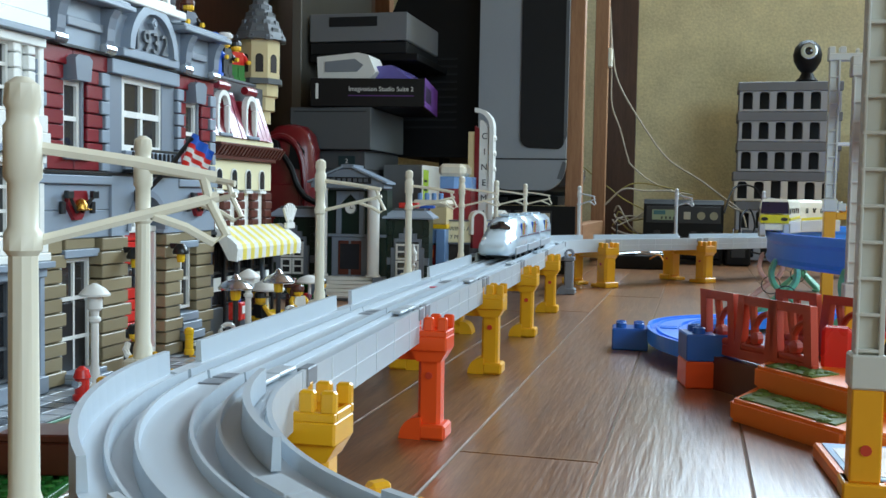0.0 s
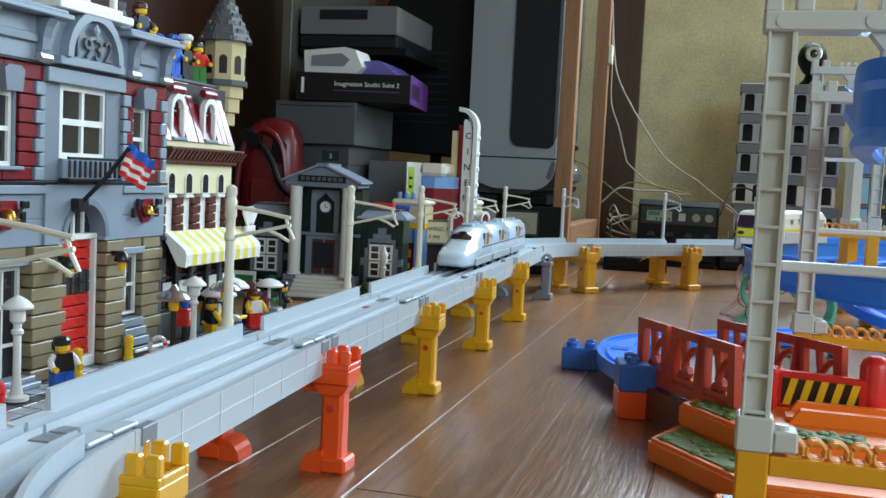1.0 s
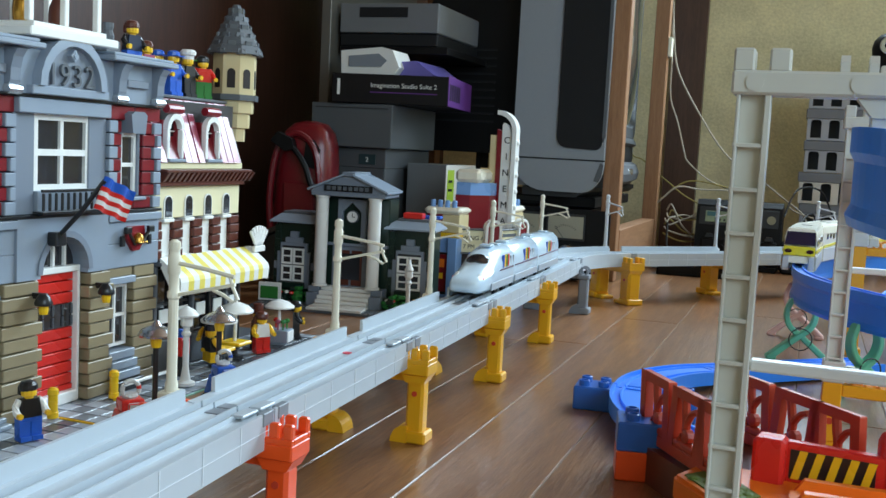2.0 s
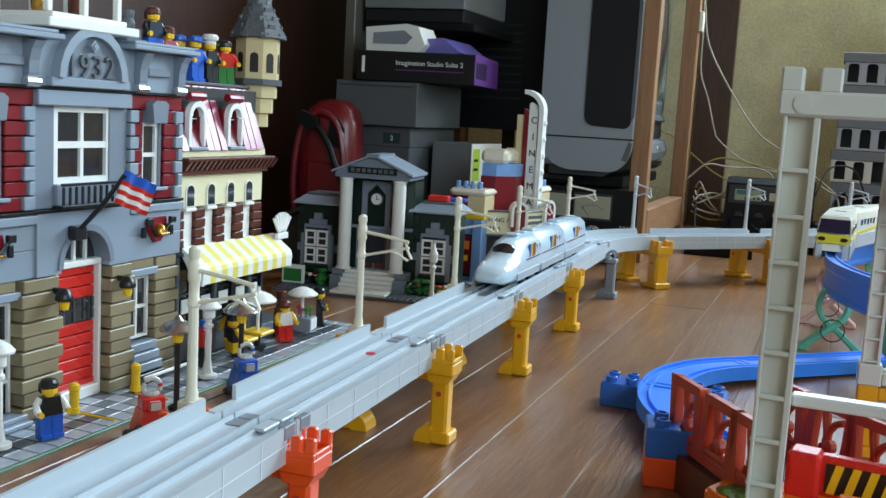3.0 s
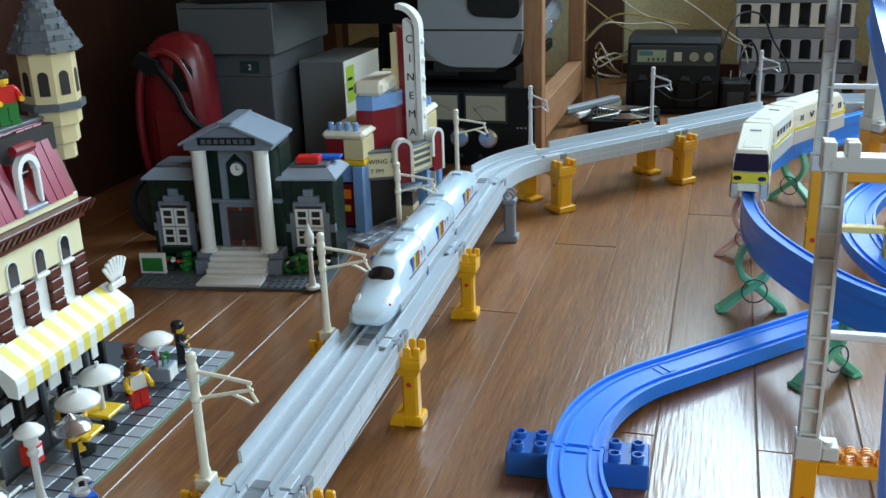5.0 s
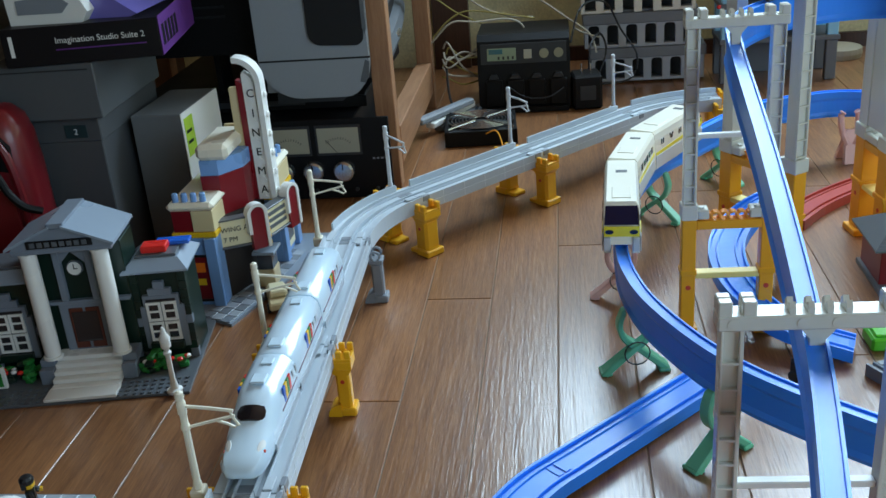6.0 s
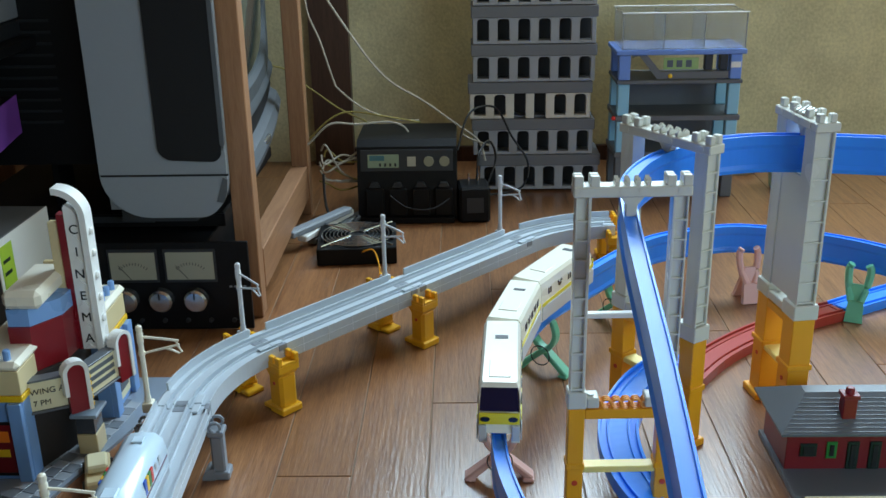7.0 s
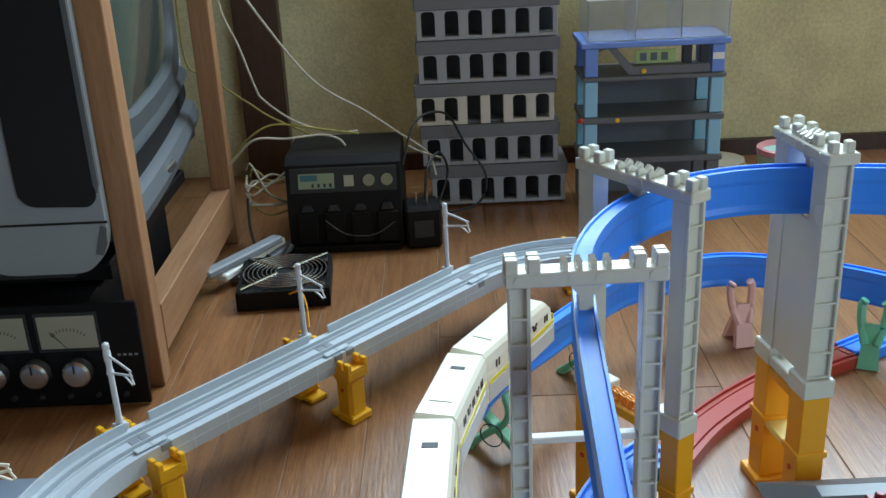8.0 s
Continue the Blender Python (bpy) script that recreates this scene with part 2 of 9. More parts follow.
    nt.links.new(relief.outputs[0], bp.inputs["Height"])
    nt.links.new(bp.outputs[0], b.inputs["Normal"])
    nt.links.new(bp.outputs[0], b.inputs["Coat Normal"])
    return m


FLOOR_WOOD = wood("oak_floorboard", "6c452c", "a5744a", 0.31, per_piece=0.12, bump=0.36, coat=0.55)
PINE = wood("pine_frame", "835a3d", "a67c59", 0.5, along="z", per_piece=0.04)
PINE_Y = wood("pine_rail", "835a3d", "a67c59", 0.5, along="y", per_piece=0.04)
DARK_WOOD = wood("dark_panel_wood", "2e1a13", "4e2e22", 0.42, along="z", per_piece=0.05)
POST_WOOD = wood("brown_post_wood", "3f2a20", "5c4234", 0.45, along="z", per_piece=0.05)
PLASTER = mat("olive_sand_plaster", "b9b18c", 0.9, vary=0.75, scale=170, bump=1.0, wear=0.1, wear_scale=12)

# ---- the room ----
WALL_Y, LEFT_X, RIGHT_X, REAR_Y, CEIL = 2.56, -0.80, 2.2, -2.2, 2.4


def slab(name, label, material, *boxes):
    bm = B()
    for b in boxes:
        bx(bm, *b)
    return solo(name, bm, material, label, "wall", kind="structure")


slab("wall_north", "olive sand-plastered wall behind the toy layout", PLASTER,
     (-0.148, RIGHT_X, WALL_Y, WALL_Y + 0.1, 0, 0.77), (-0.148, -0.05, WALL_Y, WALL_Y + 0.1, 0.77, CEIL),
     (1.77, RIGHT_X, WALL_Y, WALL_Y + 0.1, 0.77, CEIL), (-0.05, 1.77, WALL_Y, WALL_Y + 0.1, 1.92, CEIL))
slab("wall_post", "dark brown wooden wall post in the plaster wall", POST_WOOD, (-0.225, -0.148, WALL_Y - 0.03, WALL_Y + 0.1, 0, CEIL))
slab("wall_niche", "olive plaster wall behind the television stand", PLASTER, (LEFT_X - 0.1, -0.225, WALL_Y, WALL_Y + 0.1, 0, CEIL))
slab("wall_west", "dark brown wooden panel wall", DARK_WOOD, (LEFT_X - 0.1, LEFT_X, REAR_Y, WALL_Y, 0, CEIL))
slab("wall_east", "plain plaster wall with a wide window", PLASTER,
     (RIGHT_X, RIGHT_X + 0.1, REAR_Y, WALL_Y, 0, 0.45), (RIGHT_X, RIGHT_X + 0.1, REAR_Y, WALL_Y, 1.85, CEIL),
     (RIGHT_X, RIGHT_X + 0.1, REAR_Y, -1.9, 0.45, 1.85), (RIGHT_X, RIGHT_X + 0.1, 0.3, WALL_Y, 0.45, 1.85))
slab("wall_south", "plain plaster wall", PLASTER, (LEFT_X - 0.1, RIGHT_X + 0.1, REAR_Y - 0.1, REAR_Y, 0, CEIL))
# out of view; brown wood chosen only to soak up bounced light
slab("ceiling", "unseen ceiling, kept brown to dim the bounced light", PINE_Y, (LEFT_X - 0.1, RIGHT_X + 0.1, REAR_Y - 0.1, WALL_Y + 0.1, CEIL, CEIL + 0.1))
slab("baseboard", "dark brown wooden baseboard", DARK_WOOD, (-0.148, RIGHT_X, WALL_Y - 0.012, WALL_Y, 0.0, 0.03))

floor = thing("floor", "glossy brown oak floorboards with pale worn seams", "floor", kind="structure")
bm = B()
bx(bm, LEFT_X - 0.1, RIGHT_X + 0.1, REAR_Y - 0.1, WALL_Y + 0.1, -0.05, -0.0011)
part("subfloor", bm, mat("seam_filler", "85725c", 0.8), floor, "pale dusty joint between the boards")
PLANK_W, X0 = 0.0745, -0.8575
random.seed(3)
for lane in range(int((RIGHT_X - X0) / PLANK_W) + 1):
    y = REAR_Y - random.random() * 0.9
    while y < WALL_Y:
        ln = 0.9
        y0, y1 = max(y, REAR_Y), min(y + ln, WALL_Y)
        if y1 - y0 > 0.02:
            bm = B()
            h = PLANK_W / 2 - 0.0005
            bx(bm, -h, h, -(y1 - y0) / 2 + 0.0004, (y1 - y0) / 2 - 0.0004, -0.012, 0, 0.0006)
            part("plank", bm, FLOOR_WOOD, floor, m=pose(X0 + (lane + 0.5) * PLANK_W, (y0 + y1) / 2, 0))
        y += ln

# ---- the grey elevated railway ----
LEAN_IN = radians(-1.34)


def line_x(y):
    return -0.178 - 0.0234 * (y - 0.72) + 0.045 * max(0.0, 0.62 - y) - 0.012 * max(0.0, y - 0.72)


JOINTS = [0.315, 0.529, 0.743, 0.957, 1.171, 1.42]
DECK = 0.0705
PLATE = [(-0.023, 0.0555), (-0.023, 0.0705), (-0.0151, 0.0697), (-0.0148, 0.0719), (-0.0138, 0.0719), (-0.0134, 0.0665), (-0.0079, 0.0665), (-0.0075, 0.0719), (-0.0065, 0.0719), (-0.0061, 0.0691),
         (0.0061, 0.0691), (0.0065, 0.0719), (0.0075, 0.0719), (0.0079, 0.0665), (0.0134, 0.0665), (0.0138, 0.0719), (0.0148, 0.0719), (0.0151, 0.0697), (0.0270, 0.0697), (0.0276, 0.0735),
         (0.0292, 0.0735), (0.0292, 0.0545), (0.0274, 0.0545), (0.0274, 0.0620), (-0.0212, 0.0620), (-0.0212, 0.0555)]
MIRROR = [(-u, v) for u, v in reversed(PLATE)]
KERB = [(-0.023, 0.0703), (-0.023, 0.0785), (-0.0209, 0.0785), (-0.0205, 0.0703)]
KERB_MIRROR = [(-u, v) for u, v in reversed(KERB)]


def track_piece(path, outline=PLATE, label="grey plastic elevated toy railway track with one raised kerb"):
    """One rail unit: the deck with its girders, joint blocks across both ends, and block joints scored into the girder's face."""
    x, y, z, a = path[len(path) // 2]
    e = thing("elevated_track", label, "toy track", group="elevated track pieces")
    bm = B()
    sweep(bm, outline, [(px, py, 0, pa) for px, py, pz, pa in path])
    part("deck", bm, GREY_TRACK, e, smooth=False)
    sgn = 1 if outline is PLATE else -1
    # the kerb leaves a gap beside the joint, where the pole stands
    flat = [(px, py, 0, pa) for px, py, pz, pa in path]
    if len(flat) == 2:
        (ax, ay, _, aa), (cx, cy, _, _) = flat
        ln = math.hypot(cx - ax, cy - ay)
        flat = [(ax + (cx - ax) * f, ay + (cy - ay) * f, 0, aa) for f in (0.024 / ln, 1 - 0.004 / ln)]
    else:
        flat = flat[:-3] if sgn < 0 else flat[3:]
    bm = B()
    sweep(bm, KERB if sgn > 0 else KERB_MIRROR, flat)
    part("kerb", bm, GREY_TRACK, e, "raised kerb wall")
    if sgn < 0:
        bm = B()
        sweep(bm, KERB, flat[3:])
        part("kerb", bm, GREY_TRACK, e, "raised kerb wall")
    # sockets at the ends: proud plates whose shadow grey paints the recess
    for (px, py, pz, pa), d in ((path[0], 1), (path[-1], -1)):
        bm = B()
        bx(bm, -0.0059, 0.0059, 0.005 * d - 0.0045, 0.005 * d + 0.0045, 0.0687, 0.0696, 0.0003)
        part("joint_socket", bm, SOCKET, e, "joint tongue plate in a recess-shade grey", m=Matrix.Translation((px, py, 0)) @ Matrix.Rotation(-pa, 4, "Z"))
        bm = B()
        bx(bm, sgn * 0.0172 - 0.004, sgn * 0.0172 + 0.0035, 0.008 * d - 0.008, 0.008 * d + 0.008, 0.0705, 0.0723, 0.0006)
        part("joint_lug", bm, GREY_TRACK, e, m=Matrix.Translation((px, py, 0)) @ Matrix.Rotation(-pa, 4, "Z"))
    # score line along the girder face; grey blocks paint shaded notches at each end
    if len(path) == 2:
        (ax, ay, az, aa), (cx, cy, cz, ca) = path
        ln = math.hypot(cx - ax, cy - ay)
        bm = B()
        bx(bm, 0.0293, 0.0295, 0.004, ln - 0.004, 0.0640, 0.0644)
        part("girder_score", bm, SEAM, e, m=Matrix.Translation((ax, ay, 0)) @ Matrix.Rotation(-math.atan2(cx - ax, cy - ay), 4, "Z"))
        for f in (0.008, ln - 0.008):
            bm = B()
            bx(bm, 0.0255, 0.0298, f - 0.0055, f + 0.0055, 0.0670, 0.0738, 0.0004)
            part("end_notch", bm, SOCKET, e, "grey block painting the shade of a joint notch", m=Matrix.Translation((ax, ay, 0)) @ Matrix.Rotation(-math.atan2(cx - ax, cy - ay), 4, "Z"))
    # thin upright joints on the girder face
    n = 5 if len(path) == 2 else 0
    for i in range(1, n + 1):
        (ax, ay, az, aa), (bx_, by_, bz, ba) = path[0], path[-1]
        f = i / (n + 1)
        bm = B()
        bx(bm, 0.0293, 0.0295, -0.0003, 0.0003, 0.0555, 0.0730)
        part("girder_joint", bm, SEAM, e, m=Matrix.Translation((ax + f * (bx_ - ax), ay + f * (by_ - ay), 0)) @ Matrix.Rotation(-aa, 4, "Z"))
    return e


SEAM = mat("track_joint_pale", "dde4ea", 0.4)
SOCKET = mat("track_joint_shadow_grey", "80868e", 0.5)
for y0, y1 in zip(JOINTS, JOINTS[1:]):
    track_piece([(line_x(y0 + 0.001), y0 + 0.001, 0, LEAN_IN), (line_x(y1 - 0.001), y1 - 0.001, 0, LEAN_IN)])
# near curve, coming round from the camera's side
near = run(line_x(0.314), 0.314, 0, math.pi + radians(-3.9), [("c", 0.205, -45)])
track_piece(near, MIRROR, "grey plastic curved elevated toy railway track with high kerb")
near2 = run(*near[-1], [("c", 0.214, -45)])
track_piece(near2, MIRROR, "grey plastic curved elevated toy railway track with high kerb")
# far curve, two straights on the slant and the last curve
far1 = run(line_x(1.421), 1.421, 0, LEAN_IN, [("c", 0.20, 43.5)])
track_piece(far1, label="grey plastic curved elevated toy railway track")
far2 = run(*far1[-1], [("s", 0.219)])
track_piece(far2)
far3 = run(*far2[-1], [("s", 0.226)])
track_piece(far3)
far4 = run(*far3[-1], [("c", 0.205, 45)])
track_piece(far4, label="grey plastic curved elevated toy railway track")
bm = B()
cyl(bm, 0, 0, 0, 0.0006, 0.0032, seg=16)
solo("marker_dot", bm, mat("red_sticker", "d83248", 0.4), "small round red sticker dot on the grey track", "sticker", line_x(0.693), 0.693, 0.0692)


def turret(bm, s, z0=0.050, z1=0.0615):
    """Castle head: a flared collar under a square rim, hollow on top."""
    prism(bm, [(-s * 0.64, z0 - 0.006), (s * 0.64, z0 - 0.006), (s, z0 + 0.0005), (-s, z0 + 0.0005)], -s * 0.80, s * 0.80, "y")
    bx(bm, -s, s, -s, s, z0, z1 - 0.003, 0.0008)
    w = s * 0.26
    bx(bm, -s, s, -s, -s + w, z1 - 0.0034, z1, 0.0005)
    bx(bm, -s, s, s - w, s, z1 - 0.0034, z1, 0.0005)
    bx(bm, -s, -s + w, -s + w, s - w, z1 - 0.0034, z1, 0.0005)
    bx(bm, s - w, s, -s + w, s - w, z1 - 0.0034, z1, 0.0005)


MERLON = {}


def merlons(parent, s, material, z1=0.0615, top=0.0690):
    """Blocks standing on the turret's rim, at its corners and midway along two sides."""
    w, d = s * 0.27, s * 0.20
    key = (material.name, s)
    if key not in MERLON:
        bm = B()
        bx(bm, -w, w, -d, d, -0.0005, top - z1, 0.0009)
        MERLON[key] = mesh_of(bm, "merlon", material)
    for sx in (-1, 0, 1):
        for sy in (-1, 1):
            piece("merlon", MERLON[key], parent, Matrix.Translation((sx * (s - w), sy * (s - d), z1)))


def pier_leg(parent, u, side, material, stout=False, crown=True):
    """One leg: square column, castle head, and a heel with a rounded shoe that points under the track."""
    r, t, f = (0.0112, 0.0138, 0.0150) if stout else (0.0064, 0.0105, 0.0100)
    bm = B()
    bx(bm, u - r, u + r, -r, r, 0.006, 0.0475, r * 0.30)
    part("column", bm, material, parent, smooth=False)
    bm = B()
    a, b = sorted((u + side * f, u - side * f * 0.5))
    bx(bm, a, b, -f * 0.92, f * 0.92, 0.0, 0.0088, 0.0014)
    if stout:
        a, b = sorted((u - side * f * 0.5, u - side * f * 1.5))
        bx(bm, a, b, -f * 0.75, f * 0.75, 0.0, 0.0050, 0.0010)
    else:
        nose = [(u - side * 0.0040, 0.0), (u - side * 0.0040, 0.0125)] + [(u - side * (0.0060 + 0.0105 * math.sin(k * math.pi / 12)), 0.0002 + 0.0123 * math.cos(k * math.pi / 12)) for k in range(7)]
        prism(bm, nose, -f * 0.90, f * 0.90, "y")
    part("foot", bm, material, parent)
    if crown:
        bm = B()
        turret(bm, t)
        merlons(part("turret", bm, material, parent, m=pose(u, 0, 0)), t, material)
        bm = B()
        cyl(bm, 0, 0, 0, 0.0008, 0.0020, seg=10, m=pose(u, -r, 0.036, 90, 0, 0))
        part("red_dot", bm, RED_DOT, parent, "small red dot")


RED_DOT = mat("red_dot_print", "c8402a", 0.4)


def bridge_pier(x, y, a, material, label, stout=False, right=0.0345, left=0.0350):
    e = thing("bridge_pier", label, "bridge pier", x, y, 0, math.degrees(-a), group="piers under the elevated track")
    pier_leg(e, right, 1, material, stout)
    pier_leg(e, -left, -1, material, stout)
    bm = B()
    bx(bm, -left + 0.006, right - 0.006, -0.0045, 0.0045, 0.0440, 0.0546, 0.0006)
    part("crossbeam", bm, material, e)
    return e


for i, y in enumerate(JOINTS[:5]):
    bridge_pier(line_x(y), y, LEAN_IN, ORANGE if i == 1 else YELLOW,
                ("orange" if i == 1 else "yellow") + " plastic toy bridge pier with castle turret tops")
bridge_pier(near[-1][0], near[-1][1], near[-1][3] + math.pi, YELLOW, "yellow plastic toy bridge pier with castle turret tops")
for p in (far1[-1], far2[-1], far4[-1]):
    bridge_pier(p[0], p[1], p[3], YELLOW, "stout yellow plastic toy bridge pier with castle turret tops", True, 0.0345, 0.0390)

# grey pier where the curve begins, with open spring clips instead of turrets
gp = thing("bridge_pier", "grey plastic toy pier with open clips at the top", "bridge pier", line_x(1.405), 1.405, 0, 1.3, group="piers under the elevated track")
for u, side in ((-0.034, -1), (0.036, 1)):
    pier_leg(gp, u, side, SOCKET, crown=False)
    for k in (-1, 1):
        bm = B()
        tube(bm, [(u + 0.0052 * math.cos(q * math.pi / 8), k * 0.0068, 0.0575 + 0.0052 * math.sin(q * math.pi / 8)) for q in range(-3, 12)], 0.0016, 6)
        part("clip_ring", bm, SOCKET, gp)
    bm = B()
    bx(bm, u - 0.0078, u + 0.0078, -0.0088, 0.0088, 0.0474, 0.0530, 0.0008)
    part("clip_block", bm, SOCKET, gp)
bm = B()
bx(bm, -0.028, 0.030, -0.005, 0.005, 0.0470, 0.0546, 0.0006)
part("crossbeam", bm, SOCKET, gp)


def wire_pole(x, y, a, material, lean=0.0):
    """Catenary mast with a bracket arm over the track."""
    e = thing("catenary_pole", "cream plastic toy catenary pole with bracket arm", "catenary pole", x, y, 0.0690, math.degrees(-a) + lean, group="catenary poles")
    bm = B()
    lathe(bm, [(0.0036, 0.0), (0.0034, 0.010), (0.0028, 0.012), (0.0026, 0.055), (0.0034, 0.056), (0.0034, 0.059), (0.0027, 0.060), (0.0027, 0.068), (0.0034, 0.069),
               (0.0034, 0.078), (0.0028, 0.079), (0.0028, 0.081), (0.0033, 0.082), (0.0030, 0.0855), (0.0012, 0.0868)], seg=10)
    part("mast", bm, material, e, smooth=True)
    bm = B()
    tube(bm, [(0.002, 0, 0.0745), (0.020, 0, 0.0725), (0.036, 0, 0.0700)], 0.00125, 6)
    tube(bm, [(0.002, 0, 0.0575), (0.020, 0, 0.0620), (0.034, 0, 0.0655), (0.0365, 0, 0.0662)], 0.0011, 6)
    part("bracket_arm", bm, material, e)
    bm = B()
    tube(bm, [(0.0335, 0, 0.0703), (0.0350, 0, 0.0650), (0.0385, 0, 0.0585), (0.0355, 0, 0.0570), (0.0300, 0, 0.0600), (0.0235, 0, 0.0622)], 0.0010, 6)
    part("wire_holder", bm, material, e)
    bm = B()
    bx(bm, -0.005, 0.005, -0.006, 0.006, -0.004, 0.006, 0.0008)
    part("socket", bm, material, e)
    return e


P_OFF = -0.0310
for y in JOINTS[:5]:
    wire_pole(line_x(y) + P_OFF - 0.002, y, LEAN_IN, CREAM)
POLE_GREY = mat("pole_grey_white_plastic", "c9ccd0", 0.4)
for p in (far1[0], far1[-1], far2[-1], far3[-1]):
    wire_pole(p[0] + P_OFF * math.cos(p[3]), p[1] - P_OFF * math.sin(p[3]), p[3], CREAM if p is far1[0] else POLE_GREY)
p = near[-1]
wire_pole(p[0] + 1.22 * P_OFF * math.cos(p[3] + math.pi), p[1] - 1.22 * P_OFF * math.sin(p[3] + math.pi), p[3] + math.pi, CREAM)

# ---- the bullet train on the elevated track ----
def bullet_train(nose_y):
    e = thing("bullet_train", "pale blue toy bullet train of three cars with dark cab windows", "toy train", line_x(nose_y + 0.17), nose_y + 0.17, DECK, 1.34)
    W = 0.0185

    def ring(y, w, zb, zt, crown, up=1.0):
        """A car's section: tucked skirt, bulging side, rounded roof drawn in by the factor up."""
        h1, h2, c, t = min(0.005, (zt - zb) * 0.15), min(0.012, (zt - zb) * 0.36), 0.86 * up, 0.55 * up
        return [(-w * 0.80, y, zb), (-w * 0.97, y, zb + h1), (-w, y, zb + h2), (-w * 0.97, y, zb + (zt - zb) * 0.62), (-w * c, y, zb + (zt - zb) * 0.84), (-w * t, y, zt - crown * 0.25), (0, y, zt),
                (w * t, y, zt - crown * 0.25), (w * c, y, zb + (zt - zb) * 0.84), (w * 0.97, y, zb + (zt - zb) * 0.62), (w, y, zb + h2), (w * 0.97, y, zb + h1), (w * 0.80, y, zb)]

    def loft(rows):
        bm = B()
        vs = [[bm.verts.new(p) for p in r] for r in rows]
        for a, b in zip(vs, vs[1:]):
            for i in range(len(a)):
                bm.faces.new((a[i], a[(i + 1) % len(a)], b[(i + 1) % len(b)], b[i]))
        bm.faces.new(vs[0])
        bm.faces.new(vs[-1])
        return bm

    zb, zt = 0.0065, 0.0455
    y0 = -0.17
    # nose car
    head = part("nose_car", loft([ring(y0 - 0.0010, W * 0.16, zb + 0.0052, zb + 0.0064, 0.0005), ring(y0 - 0.0002, W * 0.40, zb + 0.0034, zb + 0.0084, 0.001), ring(y0 + 0.0020, W * 0.60, zb + 0.0018, zb + 0.0108, 0.002),
                                  ring(y0 + 0.0060, W * 0.76, zb + 0.0008, zb + 0.0132, 0.003), ring(y0 + 0.012, W * 0.87, zb, zb + 0.0156, 0.003), ring(y0 + 0.020, W * 0.94, zb, zb + 0.0180, 0.004, 0.97),
                                  ring(y0 + 0.030, W * 0.975, zb, zb + 0.0214, 0.005, 0.88), ring(y0 + 0.040, W * 0.99, zb, zb + 0.0262, 0.006, 0.80), ring(y0 + 0.050, W, zb, zb + 0.0318, 0.006, 0.80),
                                  ring(y0 + 0.060, W, zb, zb + 0.0360, 0.006, 0.88), ring(y0 + 0.070, W, zb, zb + 0.0382, 0.006, 0.95), ring(y0 + 0.082, W, zb, zt, 0.005), ring(y0 + 0.118, W, zb, zt, 0.005)]), TRAIN_BLUE, e, smooth=True)
    # cab window, wrapped over the canopy
    bm = B()
    rows = []
    for f, (yy, ww, zz) in enumerate(((0.0400, 0.0085, 0.0327), (0.0435, 0.0108, 0.0347), (0.0475, 0.0110, 0.0369), (0.0510, 0.0092, 0.0387))):
        rows.append([bm.verts.new((u * ww, y0 + yy - 0.0006 + abs(u) ** 2 * 0.002, zz - 0.0030 * abs(u) ** 2.2 + 0.0015)) for u in (-1, -0.6, -0.2, 0.2, 0.6, 1)])
    for a, b in zip(rows, rows[1:]):
        for i in range(5):
            bm.faces.new((a[i], a[i + 1], b[i + 1], b[i]))
    low = [[bm.verts.new((v.co.x * 0.98, v.co.y + 0.001, v.co.z - 0.003)) for v in r] for r in rows]
    for a, b in zip(low, low[1:]):
        for i in range(5):
            bm.faces.new((a[i], b[i], b[i + 1], a[i + 1]))
    edge = rows[0] + [r[-1] for r in rows[1:-1]] + list(reversed(rows[-1])) + [r[0] for r in reversed(rows[1:-1])]
    eb = low[0] + [r[-1] for r in low[1:-1]] + list(reversed(low[-1])) + [r[0] for r in reversed(low[1:-1])]
    for i in range(len(edge)):
        bm.faces.new((edge[i], eb[i], eb[(i + 1) % len(edge)], edge[(i + 1) % len(edge)]))
    part("cab_window", bm, DARK_GLASS, head, "black cab windscreen", smooth=True)
    for s in (-1, 1):
        bm = B()
        lathe(bm, [(0.0005, -0.001), (0.0032, -0.0005), (0.0030, 0.0008), (0.0010, 0.0015)], seg=10, m=Matrix.Translation((s * 0.0125, y0 + 0.0215, zb + 0.0160)) @ pose(0, 0, 0, 18, s * 30, 0) @ Matrix.Diagonal((0.9, 2.0, 0.5, 1)))
        part("headlight", bm, WHITE_PLASTIC, head, "white lens with a red lamp")
        bm = B()
        lathe(bm, [(0.0014, 0), (0.0010, 0.0008)], seg=8, m=Matrix.Translation((s * 0.0150, y0 + 0.0190, zb + 0.0136)) @ pose(0, 0, 0, 15, s * 55, 0))
        part("tail_lamp", bm, RED_DOT, head, "small red lamp")
    cars = [head]
    for a, b in ((0.120, 0.226), (0.228, 0.336)):
        rows = [ring(y0 + a, W * 0.96, zb, zt - 0.001, 0.005), ring(y0 + a + 0.002, W, zb, zt, 0.005), ring(y0 + b - 0.002, W, zb, zt, 0.005), ring(y0 + b, W * 0.96, zb, zt - 0.001, 0.005)]
        cars.append(part("car", loft(rows), TRAIN_BLUE, e, smooth=True))
    spans = ((0.066, 0.116), (0.124, 0.222), (0.232, 0.332))
